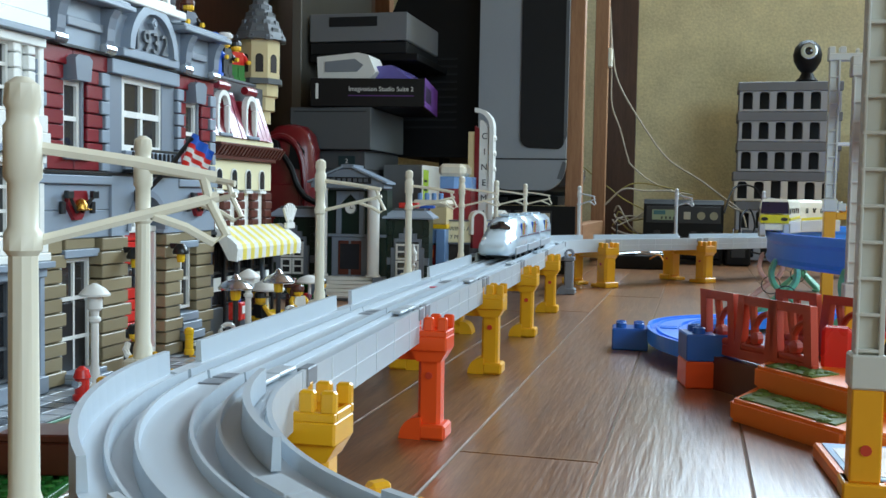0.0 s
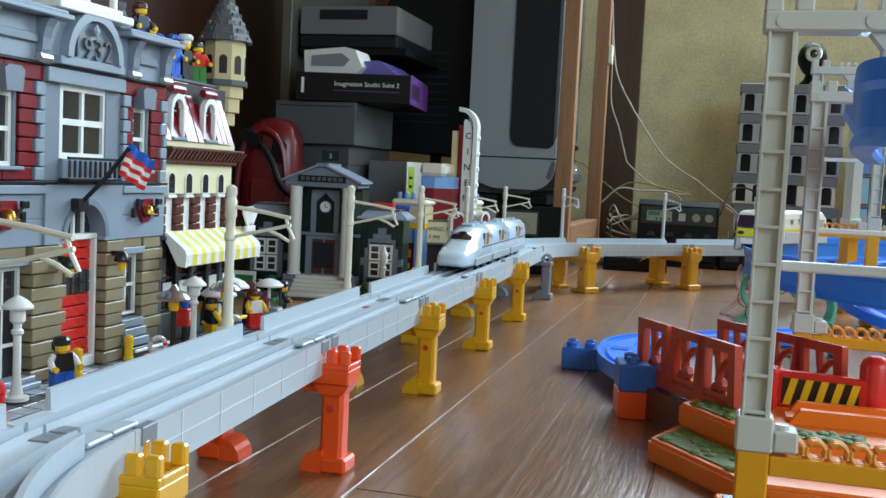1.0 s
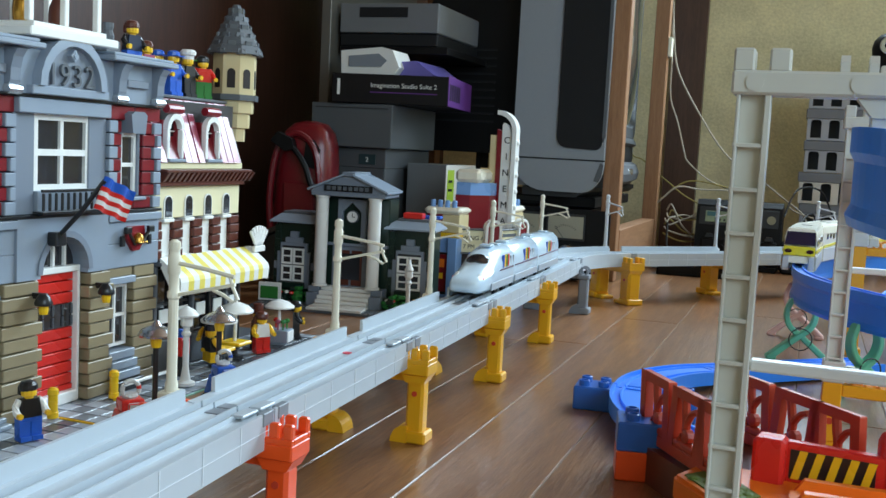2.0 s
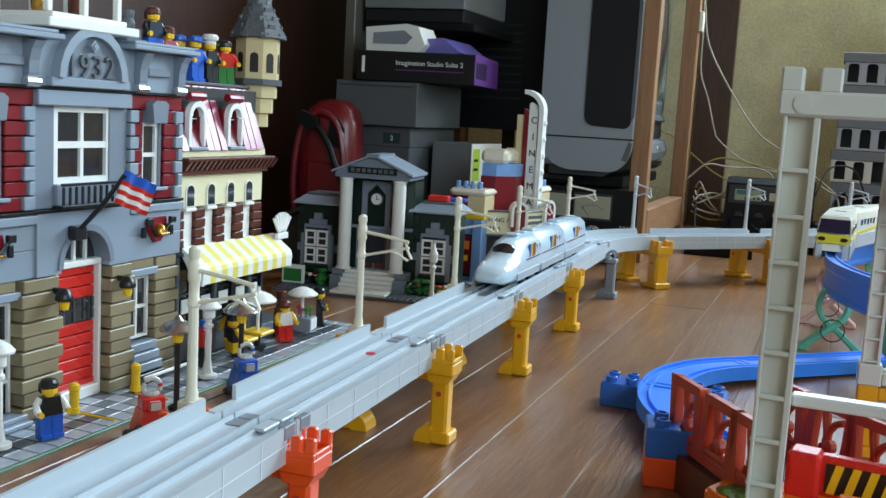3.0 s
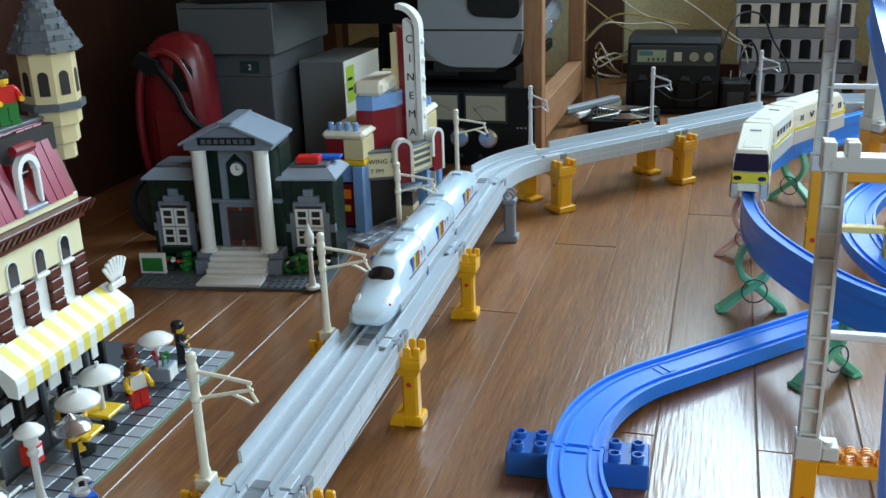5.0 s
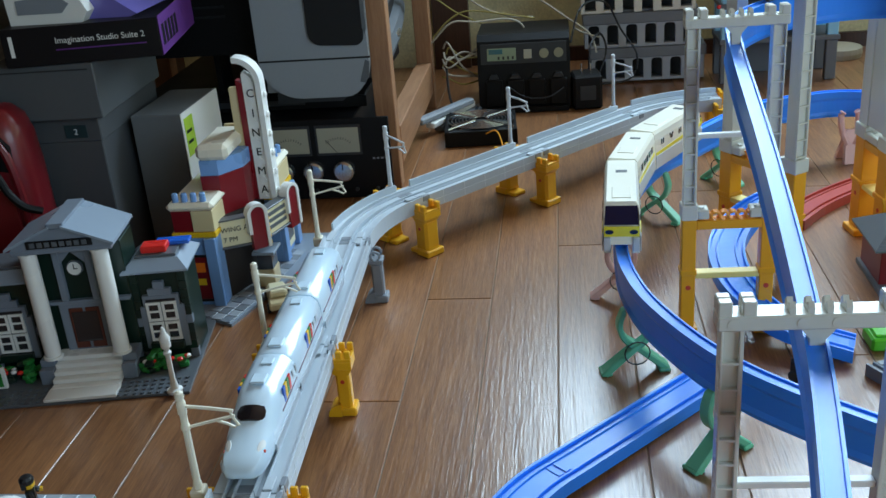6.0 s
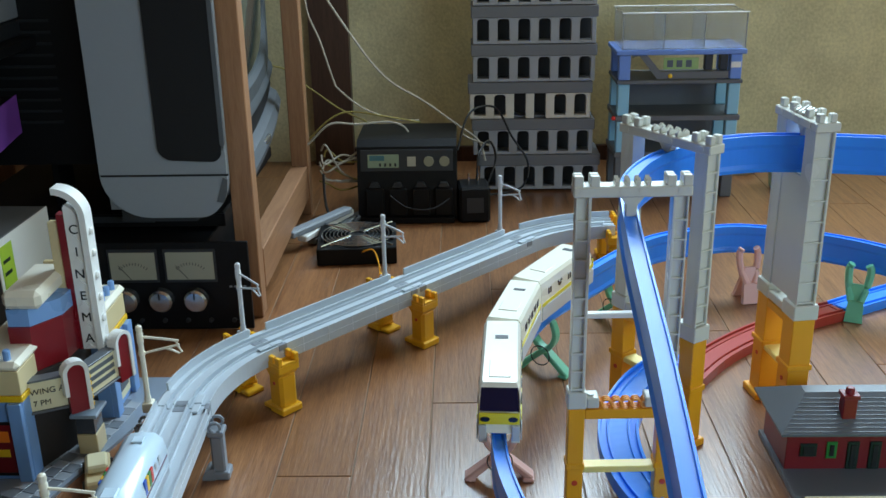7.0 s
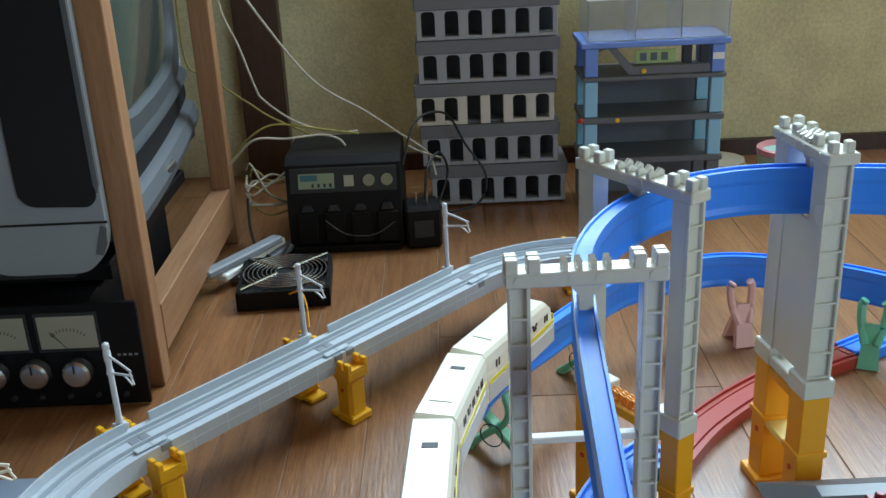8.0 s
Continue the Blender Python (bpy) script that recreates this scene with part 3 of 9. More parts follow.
    for car, (a, b) in zip(cars, spans):
        for s in (-1, 1):
            bm = B()
            bx(bm, s * W * 1.0 - 0.0006, s * W * 1.0 + 0.0006, y0 + a - (0.03 if car is head else 0), y0 + b, zb + 0.0005, zb + 0.0075, 0.0002)
            part("grey_skirt", bm, TRAIN_SKIRT, car, "silver grey lower skirt")
            bm = B()
            bx(bm, s * W * 0.985 - 0.0006, s * W * 0.985 + 0.0006, y0 + a, y0 + b, zb + 0.0170, zb + 0.0182)
            part("dark_stripe", bm, TRAIN_STRIPE, car, "thin dark red and blue stripe")
        c = (a + b) / 2 if car is not head else a + 0.022
        for s in (-1, 1):
            for k, m in enumerate((L_BLUE, L_YELLOW, L_BGREEN, L_BRED)):
                bm = B()
                bx(bm, s * W * 0.95 - 0.0008, s * W * 0.95 + 0.0008, y0 + c - 0.012 + 0.006 * k, y0 + c - 0.0068 + 0.006 * k, zb + 0.0190, zb + 0.0315, 0.0002)
                part("sticker_panel", bm, m, car, "coloured sticker panel")
            for k in range(2):
                bm = B()
                bx(bm, s * W * 0.955 - 0.0006, s * W * 0.955 + 0.0006, y0 + c + 0.018 + 0.010 * k, y0 + c + 0.0215 + 0.010 * k, zb + 0.0215, zb + 0.0290, 0.0003)
                part("side_window", bm, TRAIN_SKIRT, car)
        bm = B()
        bx(bm, -0.006, 0.006, y0 + a + 0.004, y0 + a + 0.018, zt - 0.0002, zt + 0.0022, 0.0008)
        part("roof_unit", bm, TRAIN_BLUE, car)
        bm = B()
        bx(bm, -0.005, 0.005, y0 + b - 0.016, y0 + b - 0.006, zt - 0.0002, zt + 0.0014, 0.0006)
        part("roof_unit", bm, TRAIN_BLUE, car)
        for f in (0.2, 0.8):
            for s in (-1, 1):
                bm = B()
                cyl(bm, 0, 0, -0.0018, 0.0018, 0.0062, seg=16, m=pose(s * 0.0106, y0 + a + (b - a) * f, 0.0042, 0, 90, 0))
                part("wheel", bm, L_BLACK, car)
    bm = B()
    bx(bm, -0.012, 0.012, y0 + 0.03, y0 + 0.33, 0.0030, 0.0068, 0.0006)
    part("underframe", bm, CHARCOAL, e)
    return e


TRAIN_SKIRT = mat("train_grey_skirt", "a9b0b8", 0.3)
TRAIN_STRIPE = mat("train_stripe", "5a3a52", 0.35)
bullet_train(0.960)


# ---- the ivory monorail train, straddling the blue beam ----
def mono_train(head_s):
    """Three cars set along the low beam; head_s is the distance of the front along it."""
    e = thing("monorail_train", "ivory toy monorail train with yellow stripe and dark blue windscreens", "toy train", 0.112, 1.45, LOW_Z)
    inv = e.matrix_basis.inverted()
    line = [Vector(p[:3]) for p in LOW_PATH]
    acc = [0.0]
    for a, b in zip(line, line[1:]):
        acc.append(acc[-1] + (b - a).length)

    def at(s):
        i = max(k for k in range(len(acc) - 1) if acc[k] <= s)
        f = (s - acc[i]) / (acc[i + 1] - acc[i])
        return line[i].lerp(line[i + 1], f)

    s = head_s
    for n, ln in enumerate((0.148, 0.102, 0.140)):
        a, b = at(s), at(s + ln)
        mid, d = (a + b) / 2, (b - a).normalized()
        m = inv @ Matrix.Translation((mid.x, mid.y, LOW_Z)) @ Matrix.Rotation(-math.atan2(d.x, d.y), 4, "Z") @ Matrix.Diagonal((0.87, 1, 0.75, 1))
        h, w = ln / 2 - 0.0015, 0.0215
        zl, zm, zt = -0.009, 0.012, 0.055

        def sec(y, k=1.0, top=zt):
            return [(-w * k, y, zl), (-w * k, y, 0.040), (-w * 0.93 * k, y, top - 0.005), (-w * 0.80 * k, y, top), (w * 0.80 * k, y, top), (w * 0.93 * k, y, top - 0.005), (w * k, y, 0.040), (w * k, y, zl),
                    (0.0120, y, zl), (0.0120, y, 0.003), (-0.0120, y, 0.003), (-0.0120, y, zl)]

        def tilt(rows):
            bm = B()
            vs = [[bm.verts.new(p) for p in r] for r in rows]
            for p, q in zip(vs, vs[1:]):
                for i in range(len(p)):
                    bm.faces.new((p[i], p[(i + 1) % len(p)], q[(i + 1) % len(q)], q[i]))
            bm.faces.new(vs[0])
            bm.faces.new(vs[-1])
            return bm

        rows = [sec(-h), sec(h)]
        nose = -1 if n == 0 else (1 if n == 2 else 0)
        if nose:
            # raked cab: the roof is set back from the bumper
            r0 = [(x, y + nose * (0.0 if z < 0.030 else -(z - 0.030) * 0.75), z) for x, y, z in sec(nose * h, 0.94)]
            r1 = sec(nose * (h - 0.022))
            rows = sorted([r0, r1, sec(-nose * h)], key=lambda r: r[0][1])
        car = part("car", tilt(rows), TRAIN_IVORY, e, m=m)
        bm = B()
        for sx in (-1, 1):
            bx(bm, sx * (w + 0.0003) - 0.0005, sx * (w + 0.0003) + 0.0005, -h + 0.003, h - 0.003, zl + 0.001, 0.0135, 0.0002)
        part("grey_side", bm, MONO_GREY, car, "pale grey lower side")
        bm = B()
        for sx in (-1, 1):
            prism(bm, [(-h + 0.003, 0.0140), (h - 0.003, 0.0190), (h - 0.003, 0.0240), (-h + 0.003, 0.0190)] if nose >= 0 else [(-h + 0.003, 0.0190), (h - 0.003, 0.0140), (h - 0.003, 0.0190), (-h + 0.003, 0.0240)],
                  sx * (w + 0.0002) - 0.0004, sx * (w + 0.0002) + 0.0004, "x")
        part("yellow_stripe", bm, MONO_YELLOW, car, "yellow side stripe")
        for sx in (-1, 1):
            for k in range(5):
                yy = -h + 0.020 + (2 * h - 0.040) * k / 4
                bm = B()
                if k in (1, 3):
                    lathe(bm, [(0.0040, -0.0004), (0.0036, 0.0006)], seg=12, m=Matrix.Translation((sx * (w + 0.0001), yy, 0.0330)) @ pose(0, 0, 0, 0, 90 * sx, 0))
                    for q in (-1, 1):
                        lathe(bm, [(0.0022, -0.0004), (0.0019, 0.0006)], seg=10, m=Matrix.Translation((sx * (w + 0.0001), yy + q * 0.0035, 0.0373)) @ pose(0, 0, 0, 0, 90 * sx, 0))
                else:
                    for q in (-0.0038, 0.0010):
                        bx(bm, sx * w - 0.0005, sx * w + 0.0006, yy + q, yy + q + 0.0030, 0.0285, 0.0385, 0.0005)
                part("side_window", bm, DARK_GLASS, car)
        if nose:
            # windscreen, yellow nose band, lamps
            bm = B()
            yf = nose * h
            z0, z1 = 0.0310, 0.0505
            q = [(-w * 0.90, z0), (w * 0.90, z0), (w * 0.84, z1), (-w * 0.84, z1)]
            fr = [bm.verts.new((x, yf - nose * ((z - 0.030) * 0.75 - 0.0005), z)) for x, z in q]
            bk = [bm.verts.new((x, yf - nose * ((z - 0.030) * 0.75 + 0.0015), z)) for x, z in q]
            bm.faces.new(fr)
            bm.faces.new(list(reversed(bk)))
            for i in range(4):
                bm.faces.new((fr[i], fr[(i + 1) % 4], bk[(i + 1) % 4], bk[i]))
            part("windscreen", bm, MONO_GLASS, car, "dark blue windscreen")
            bm = B()
            bx(bm, -w * 0.93, w * 0.93, *sorted((yf - nose * 0.001, yf + nose * 0.0008)), 0.0145, 0.0290, 0.0006)
            part("nose_band", bm, MONO_YELLOW, car, "yellow nose band")
            for sx in (-1, 1):
                bm = B()
                lathe(bm, [(0.0042, -0.001), (0.0040, 0.0008)], seg=12, m=Matrix.Translation((sx * w * 0.64, yf + nose * 0.0006, 0.0215)) @ pose(0, 0, 0, 90 * (1 if nose < 0 else -1), 0, 0) @ Matrix.Diagonal((1.2, 0.8, 1, 1)))
                part("headlight", bm, DARK_GLASS, car)
            for sx in (-1, 1):
                bm = B()
                bx(bm, *sorted((sx * 0.0125, sx * w * 0.95)), *sorted((yf - nose * 0.002, yf + nose * 0.0012)), zl + 0.002, 0.0130, 0.0008)
                part("bumper", bm, MONO_GREY, car, "grey bumper")
        bm = B()
        bx(bm, -0.007, 0.007, h * 0.45, h * 0.55, zt - 0.0005, zt + 0.0006, 0.0002)
        part("roof_slot", bm, CHARCOAL, car)
        bm = B()
        bx(bm, -0.011, 0.011, -h * 0.62, -h * 0.18, zt - 0.0005, zt + 0.0010, 0.0005)
        part("roof_unit", bm, TRAIN_IVORY, car)
        s += ln + 0.004


MONO_GREY, MONO_YELLOW, MONO_GLASS = mat("mono_grey", "c4c6c8", 0.3), mat("mono_yellow", "e6d82e", 0.3), mat("mono_navy_glass", "0d1238", 0.2)

# ---- the brick-built street ----
def wpart(name, bm, material, parent, label="", smooth=False):
    """A part drawn in the room's own coordinates."""
    base = parent
    while base.parent:
        base = base.parent
    ob = part(name, bm, material, parent, label, smooth)
    ob.matrix_basis = base.matrix_basis.inverted() if parent is base else Matrix.Identity(4)
    return ob


def wbox(name, material, parent, b, bev=0.0006, label=""):
    bm = B()
    bx(bm, *b, bev)
    return wpart(name, bm, material, parent, label)


BRICKS = {}


def brick(name, material, parent, x0, x1, y0, y1, z0, z1):
    """One moulded brick; alike ones share a mesh."""
    key = (material.name, round(x1 - x0, 4), round(y1 - y0, 4), round(z1 - z0, 4))
    if key not in BRICKS:
        bm = B()
        h = [k / 2 for k in key[1:]]
        bx(bm, -h[0], h[0], -h[1] + 0.00045, h[1] - 0.00045, -h[2] + 0.00045, h[2] - 0.00045, 0.0006)
        BRICKS[key] = mesh_of(bm, name, material)
    base = parent
    while base.parent:
        base = base.parent
    m = Matrix.Translation(((x0 + x1) / 2, (y0 + y1) / 2, (z0 + z1) / 2))
    return piece(name, BRICKS[key], parent, base.matrix_basis.inverted() @ m if parent is base else m)


def window_x(parent, x, y0, y1, z0, z1, nv=1, nh=1, material=None, bar=0.0018, depth=0.005):
    """A casement in a wall that faces +x: outer frame, each glazing bar and a dark pane."""
    material = material or L_WHITE
    bm, b = B(), bar * 1.3
    rings = [[bm.verts.new((xx, y, z)) for y, z in ((y0 + o, z0 + o), (y1 - o, z0 + o), (y1 - o, z1 - o), (y0 + o, z1 - o))] for o in (0.0, b) for xx in (x - depth, x)]
    for p, q in ((0, 1), (1, 3), (3, 2), (2, 0)):
        for i in range(4):
            bm.faces.new((rings[p][i], rings[p][(i + 1) % 4], rings[q][(i + 1) % 4], rings[q][i]))
    w = wpart("window", bm, material, parent)
    for i in range(1, nv + 1):
        c = y0 + (y1 - y0) * i / (nv + 1)
        wbox("glazing_bar", material, w, (x - depth * 0.8, x - 0.0006, c - bar / 2, c + bar / 2, z0 + bar, z1 - bar), 0)
    for i in range(1, nh + 1):
        c = z0 + (z1 - z0) * i / (nh + 1)
        wbox("glazing_bar", material, w, (x - depth * 0.85, x - 0.0003, y0 + bar, y1 - bar, c - bar * 0.7, c + bar * 0.7), 0)
    bm = B()
    bx(bm, x - depth * 0.6, x - depth * 0.5, y0 + bar, y1 - bar, z0 + bar, z1 - bar)
    wpart("pane", bm, PANE, w, "opaque pane coloured dark like the unlit inside")
    return w


def arch_pts(c, z0, r, n=12, tall=0.0):
    return [(c + r * math.cos(math.pi * k / n), z0 + tall + r * math.sin(math.pi * k / n)) for k in range(n + 1)]


def stud_row(bm, x, ys, z, r=0.0024):
    for y in ys:
        cyl(bm, x, y, z, z + 0.0018, r, seg=10)


# opaque; its dark tone stands in for the dim interior behind clear glass
PANE = mat("window_pane", "2a2a2e", 0.06, vary=0.1, coat=0.6)
# dark colour painting the shade inside the hollow buildings
INTERIOR_SHADE = mat("painted_interior_shade", "2a2422", 0.7)
SAND_DARK = mat("brick_grey_blue", "7c8592", 0.32, vary=0.05)

# base plates with their tiled pavement
BASE = 0.0035
pav = thing("pavement_plate", "dark grey studded base plate tiled in light and dark grey", "base plate", -0.445, 0.67, 0)
wbox("green_edge", mat("plate_green_edge", "5d8f74", 0.35), pav, (-0.536, -0.351, 0.29, 1.043, 0, 0.0016), 0.0003, "thin green plate edge")
wbox("plate", L_DGREY, pav, (-0.535, -0.352, 0.2905, 1.042, 0.0016, 0.0024), 0.0003)
T_LIGHT, T_MID, T_DARK = mat("tile_light", "a4abb4", 0.22, per_piece=0.06), mat("tile_mid", "7f868e", 0.22, per_piece=0.06), mat("tile_dark", "565b62", 0.24, per_piece=0.06)
random.seed(11)
for i in range(47):
    for j in range(6 if i > 39 else 4):
        y, x = 0.2915 + 0.016 * i, -0.352 - 0.0145 * (j + 1) + 0.0005
        ring = min(j, 46 - i) if i > 39 else j
        tone = (T_LIGHT, T_DARK, T_LIGHT, T_MID, T_MID, T_DARK)[ring if ring < 6 else 3]
        if ring >= 2 and random.random() < 0.3:
            tone = random.choice((T_LIGHT, T_DARK, T_MID))
        if 0.655 < y < 0.72 and j >= 1:
            tone = T_LIGHT if (i + j) % 2 else T_MID
        brick("tile", tone, pav, x, x + 0.0145, y, y + 0.016, 0.0022, BASE)
brick("yellow_line", L_YELLOW, pav, -0.386, -0.355, 0.6545, 0.6575, BASE - 0.0006, BASE + 0.0006)
brick("yellow_line", L_YELLOW, pav, -0.386, -0.355, 0.7145, 0.7175, BASE - 0.0006, BASE + 0.0006)


# -- the fire station --
def fire_station():
    e = thing("fire_station", "light grey and dark red brick-built toy fire station with arched doorway", "toy building", -0.46, 0.68, BASE)
    F = -0.405
    # solid dark core stands for the unlit rooms behind the windows
    wbox("interior_shade_core", INTERIOR_SHADE, e, (-0.530, -0.420, 0.560, 0.800, BASE, 0.250), 0)
    # pavement-level bays: dark tan piers built in courses
    n = 10
    for y0, y1, out in ((0.557, 0.590, 0.0), (0.624, 0.664, 0.004), (0.712, 0.742, 0.004), (0.770, 0.803, 0.0)):
        for k in range(n):
            z0 = BASE + k * 0.0094
            sh = 0.003 if k % 2 else 0.0
            brick("brick", L_DTAN, e, -0.420, F + out - (0.0012 if k % 2 else 0), y0 + sh, y1 - sh, z0, z0 + 0.0094)
    # side window bays
    for y0, y1, door in ((0.590, 0.624, True), (0.742, 0.770, False)):
        zs = BASE if door else 0.034
        window_x(e, F - 0.006, y0, y1, zs + 0.002, 0.084, 1, 1 if not door else 2)
        wbox("lintel", L_GREY, e, (-0.420, F + 0.001, y0 - 0.003, y1 + 0.003, 0.085, 0.0905))
        if not door:
            for k in range(3):
                wbox("sill", L_GREY, e, (-0.420, F + 0.002 + 0.003 * (2 - k), y0 - 0.002, y1 + 0.002, 0.0125 + 0.0072 * k, 0.0190 + 0.0072 * k))
            wbox("grating", L_BLACK, e, (-0.420, F + 0.010, y0 - 0.002, y1 + 0.004, BASE, 0.0115))
            wbox("white_rail", L_WHITE, e, (F + 0.012, F + 0.0145, 0.742, 0.802, 0.0085, 0.0110))
        else:
            wbox("door_leaf", L_BLACK, e, (F - 0.010, F - 0.007, y0 + 0.003, y1 - 0.003, BASE, 0.055), 0.0004, "black lower door panel")
            for k in range(2):
                wbox("door_step", L_GREY, e, (-0.412, F + 0.012 - 0.005 * k, y0 - 0.003, y1 + 0.003, BASE + 0.0034 * k, BASE + 0.0034 * (k + 1)))
        wbox("bay_top", L_DTAN, e, (-0.420, F - 0.001, y0, y1, 0.0905, 0.0975))
    # red roller door with a glazed strip
    door = wbox("roller_door", L_BRED, e, (-0.4195, F - 0.008, 0.667, 0.709, 0.012, 0.016), 0.0003, "bright red roller door with a barred glass strip")
    for k in range(10):
        z0 = 0.016 + 0.0085 * k
        if k in (5, 6):
            bm = B()
            bx(bm, -0.4195, F - 0.0095, 0.667, 0.709, z0, z0 + 0.0085)
            wpart("door_glass", bm, PANE, door)
            for yy in (0.667, 0.677, 0.6875, 0.698, 0.7075):
                brick("glazing_bar", L_DGREY, door, F - 0.0095, F - 0.008, yy, yy + 0.0015, z0, z0 + 0.0085)
        elif z0 < 0.098:
            brick("slat", L_BRED, door, -0.4195, F - 0.008, 0.667, 0.709, z0, z0 + 0.0085)
    wbox("door_jamb", L_WHITE, e, (-0.4195, F - 0.004, 0.6640, 0.6668, BASE, 0.099))
    wbox("door_jamb", L_WHITE, e, (-0.4195, F - 0.004, 0.7092, 0.7120, BASE, 0.099))
    wbox("threshold", L_WHITE, e, (-0.4195, F - 0.003, 0.667, 0.709, BASE, 0.0118))
    # arch over the door, in the grey belt
    C, R = 0.688, 0.0250
    pts = [(0.640, 0.098), (C - R - 0.0, 0.098)] + list(reversed(arch_pts(C, 0.101, R))) + [(C + R, 0.098), (0.736, 0.098), (0.736, 0.1400), (0.640, 0.1400)]
    bm = B()
    prism(bm, pts, -0.420, F + 0.002, "x")
    wpart("arch_block", bm, L_GREY, e)
    bm = B()
    ring = list(reversed(arch_pts(C, 0.101, R + 0.004))) + arch_pts(C, 0.101, R - 0.0005)
    prism(bm, ring, F - 0.012, F + 0.0035, "x")
    wpart("arch_moulding", bm, SAND_DARK, e)
    bm = B()
    prism(bm, [(C - R, 0.1005)] + list(reversed(arch_pts(C, 0.102, R - 0.001))) + [(C + R, 0.1005)], F - 0.012, F - 0.011, "x")
    wpart("fanlight", bm, PANE, e, "arched window over the door")
    for yy in (C - 0.012, C, C + 0.012):
        wbox("fanlight_bar", L_WHITE, e, (F - 0.011, F - 0.0085, yy - 0.0012, yy + 0.0012, 0.1035, 0.101 + math.sqrt(R * R - (yy - C) ** 2)), 0.0002)
    wbox("fanlight_sill", L_WHITE, e, (F - 0.014, F - 0.004, 0.664, 0.712, 0.0990, 0.1035))
    for y0, y1 in ((0.557, 0.640), (0.736, 0.803)):
        wbox("belt", L_GREY, e, (-0.420, F, y0, y1, 0.0976, 0.1160))
        wbox("belt", L_GREY, e, (-0.420, F, y0, y1, 0.1162, 0.1330))
        wbox("belt_ledge", L_GREY, e, (-0.420, F + 0.003, y0, y1, 0.1332, 0.1390))
        # fire shield with helmet and crossed axes
        c = (y0 + y1) / 2
        sh = part("emblem", prism(B(), [(-0.010, 0.008), (-0.012, -0.001), (-0.004, -0.011), (0.004, -0.011), (0.012, -0.001), (0.010, 0.008)], 0, 0.003, "x"), L_RED, e, "dark red shield with gold helmet and black axes",
                  m=e.matrix_basis.inverted() @ Matrix.Translation((F, c, 0.121)))
        bm = B()
        lathe(bm, [(0.0048, 0), (0.0045, 0.003), (0.0030, 0.0058), (0.0008, 0.007)], 0.005, 0, -0.004, 12)
        bx(bm, 0.002, 0.0105, -0.0055, 0.0055, -0.0048, -0.0036, 0.0004)
        part("helmet", bm, GOLD, sh, "shiny gold helmet", smooth=True)
        bm = B()
        for s in (-1, 1):
            tube(bm, [(0.004, s * 0.003, -0.006), (0.006, s * 0.015, 0.006)], 0.0013, 6)
            bx(bm, 0.004, 0.0075, s * 0.0145 - 0.0035, s * 0.0145 + 0.0035, 0.003, 0.008, 0.0005)
            bx(bm, 0.001, 0.004, s * 0.0170 - 0.002, s * 0.0170 + 0.002, -0.007, 0.001, 0.0005)
        part("axe", bm, L_BLACK, sh, "crossed black axes")
    wbox("black_course", L_BLACK, e, (-0.420, F + 0.0025, 0.557, 0.803, 0.1396, 0.1418), 0.0002)
    # upper storey: red courses, grey quoins
    z0u, course = 0.1420, 0.0096
    for k in range(8):
        z0, z1 = z0u + k * course, z0u + (k + 1) * course
        wide = k % 2 == 0
        q = 0.0110 if wide else 0.0065
        if k < 7:
            for y, s in ((0.557, 1), (0.640, -1), (0.736, 1), (0.803, -1)):
                brick("quoin", L_GREY, e, -0.420, F + 0.0012, *sorted((y, y + s * q)), z0, z1)
        # narrow window bays flanked by red
        for y0, y1, w0, w1 in ((0.557, 0.640, 0.588, 0.614), (0.736, 0.803, 0.7455 + 0.008, 0.7795)):
            a, b = y0 + q, y1 - q
            if k == 7:
                a, b = y0, y1
                brick("brick", L_RED, e, -0.420, F - 0.001, a, (a + b) / 2, z0, z1 + 0.002)
                brick("brick", L_RED, e, -0.420, F - 0.001, (a + b) / 2, b, z0, z1 + 0.002)
            elif k == 0:
                brick("brick", L_RED, e, -0.420, F - 0.0006, a, (a + b) / 2, z0, z1)
                brick("brick", L_RED, e, -0.420, F - 0.0006, (a + b) / 2, b, z0, z1)
            else:
                brick("brick", L_RED, e, -0.420, F - 0.0006, a, w0, z0, z1)
                brick("brick", L_RED, e, -0.420, F - 0.0006, w1, b, z0, z1)
    for w0, w1 in ((0.588, 0.614), (0.7535, 0.7795)):
        window_x(e, F - 0.005, w0 + 0.003, w1 - 0.003, 0.1516, 0.200, 0, 1, bar=0.0022)
        wbox("window_reveal", SAND_DARK, e, (-0.420, F - 0.003, w0, w0 + 0.003, 0.1516, 0.205))
        wbox("window_reveal", SAND_DARK, e, (-0.420, F - 0.003, w1 - 0.003, w1, 0.1516, 0.205))
        wbox("sill", L_GREY, e, (-0.420, F + 0.003, w0 - 0.002, w1 + 0.002, 0.1490, 0.1516))
        c = (w0 + w1) / 2
        bm = B()
        prism(bm, [(c - 0.008, 0.2000), (c + 0.008, 0.2000), (c + 0.010, 0.2140), (c + 0.006, 0.2165), (c - 0.006, 0.2165), (c - 0.010, 0.2140)], F - 0.006, F + 0.006, "x")
        wpart("keystone", bm, SAND_DARK, e, "grey keystone over the window")
    # main window
    window_x(e, F - 0.003, 0.6600, 0.7180, 0.158, 0.2100, 1, 1, L_WHITE, 0.0032, 0.006)
    for y, s in ((0.640, 1), (0.736, -1)):
        wbox("window_pier", SAND_DARK, e, (-0.420, F - 0.002, *sorted((y, y + s * 0.0198)), 0.142, 0.212))
    wbox("window_head", L_GREY, e, (-0.420, F + 0.003, 0.640, 0.736, 0.2100, 0.2200))
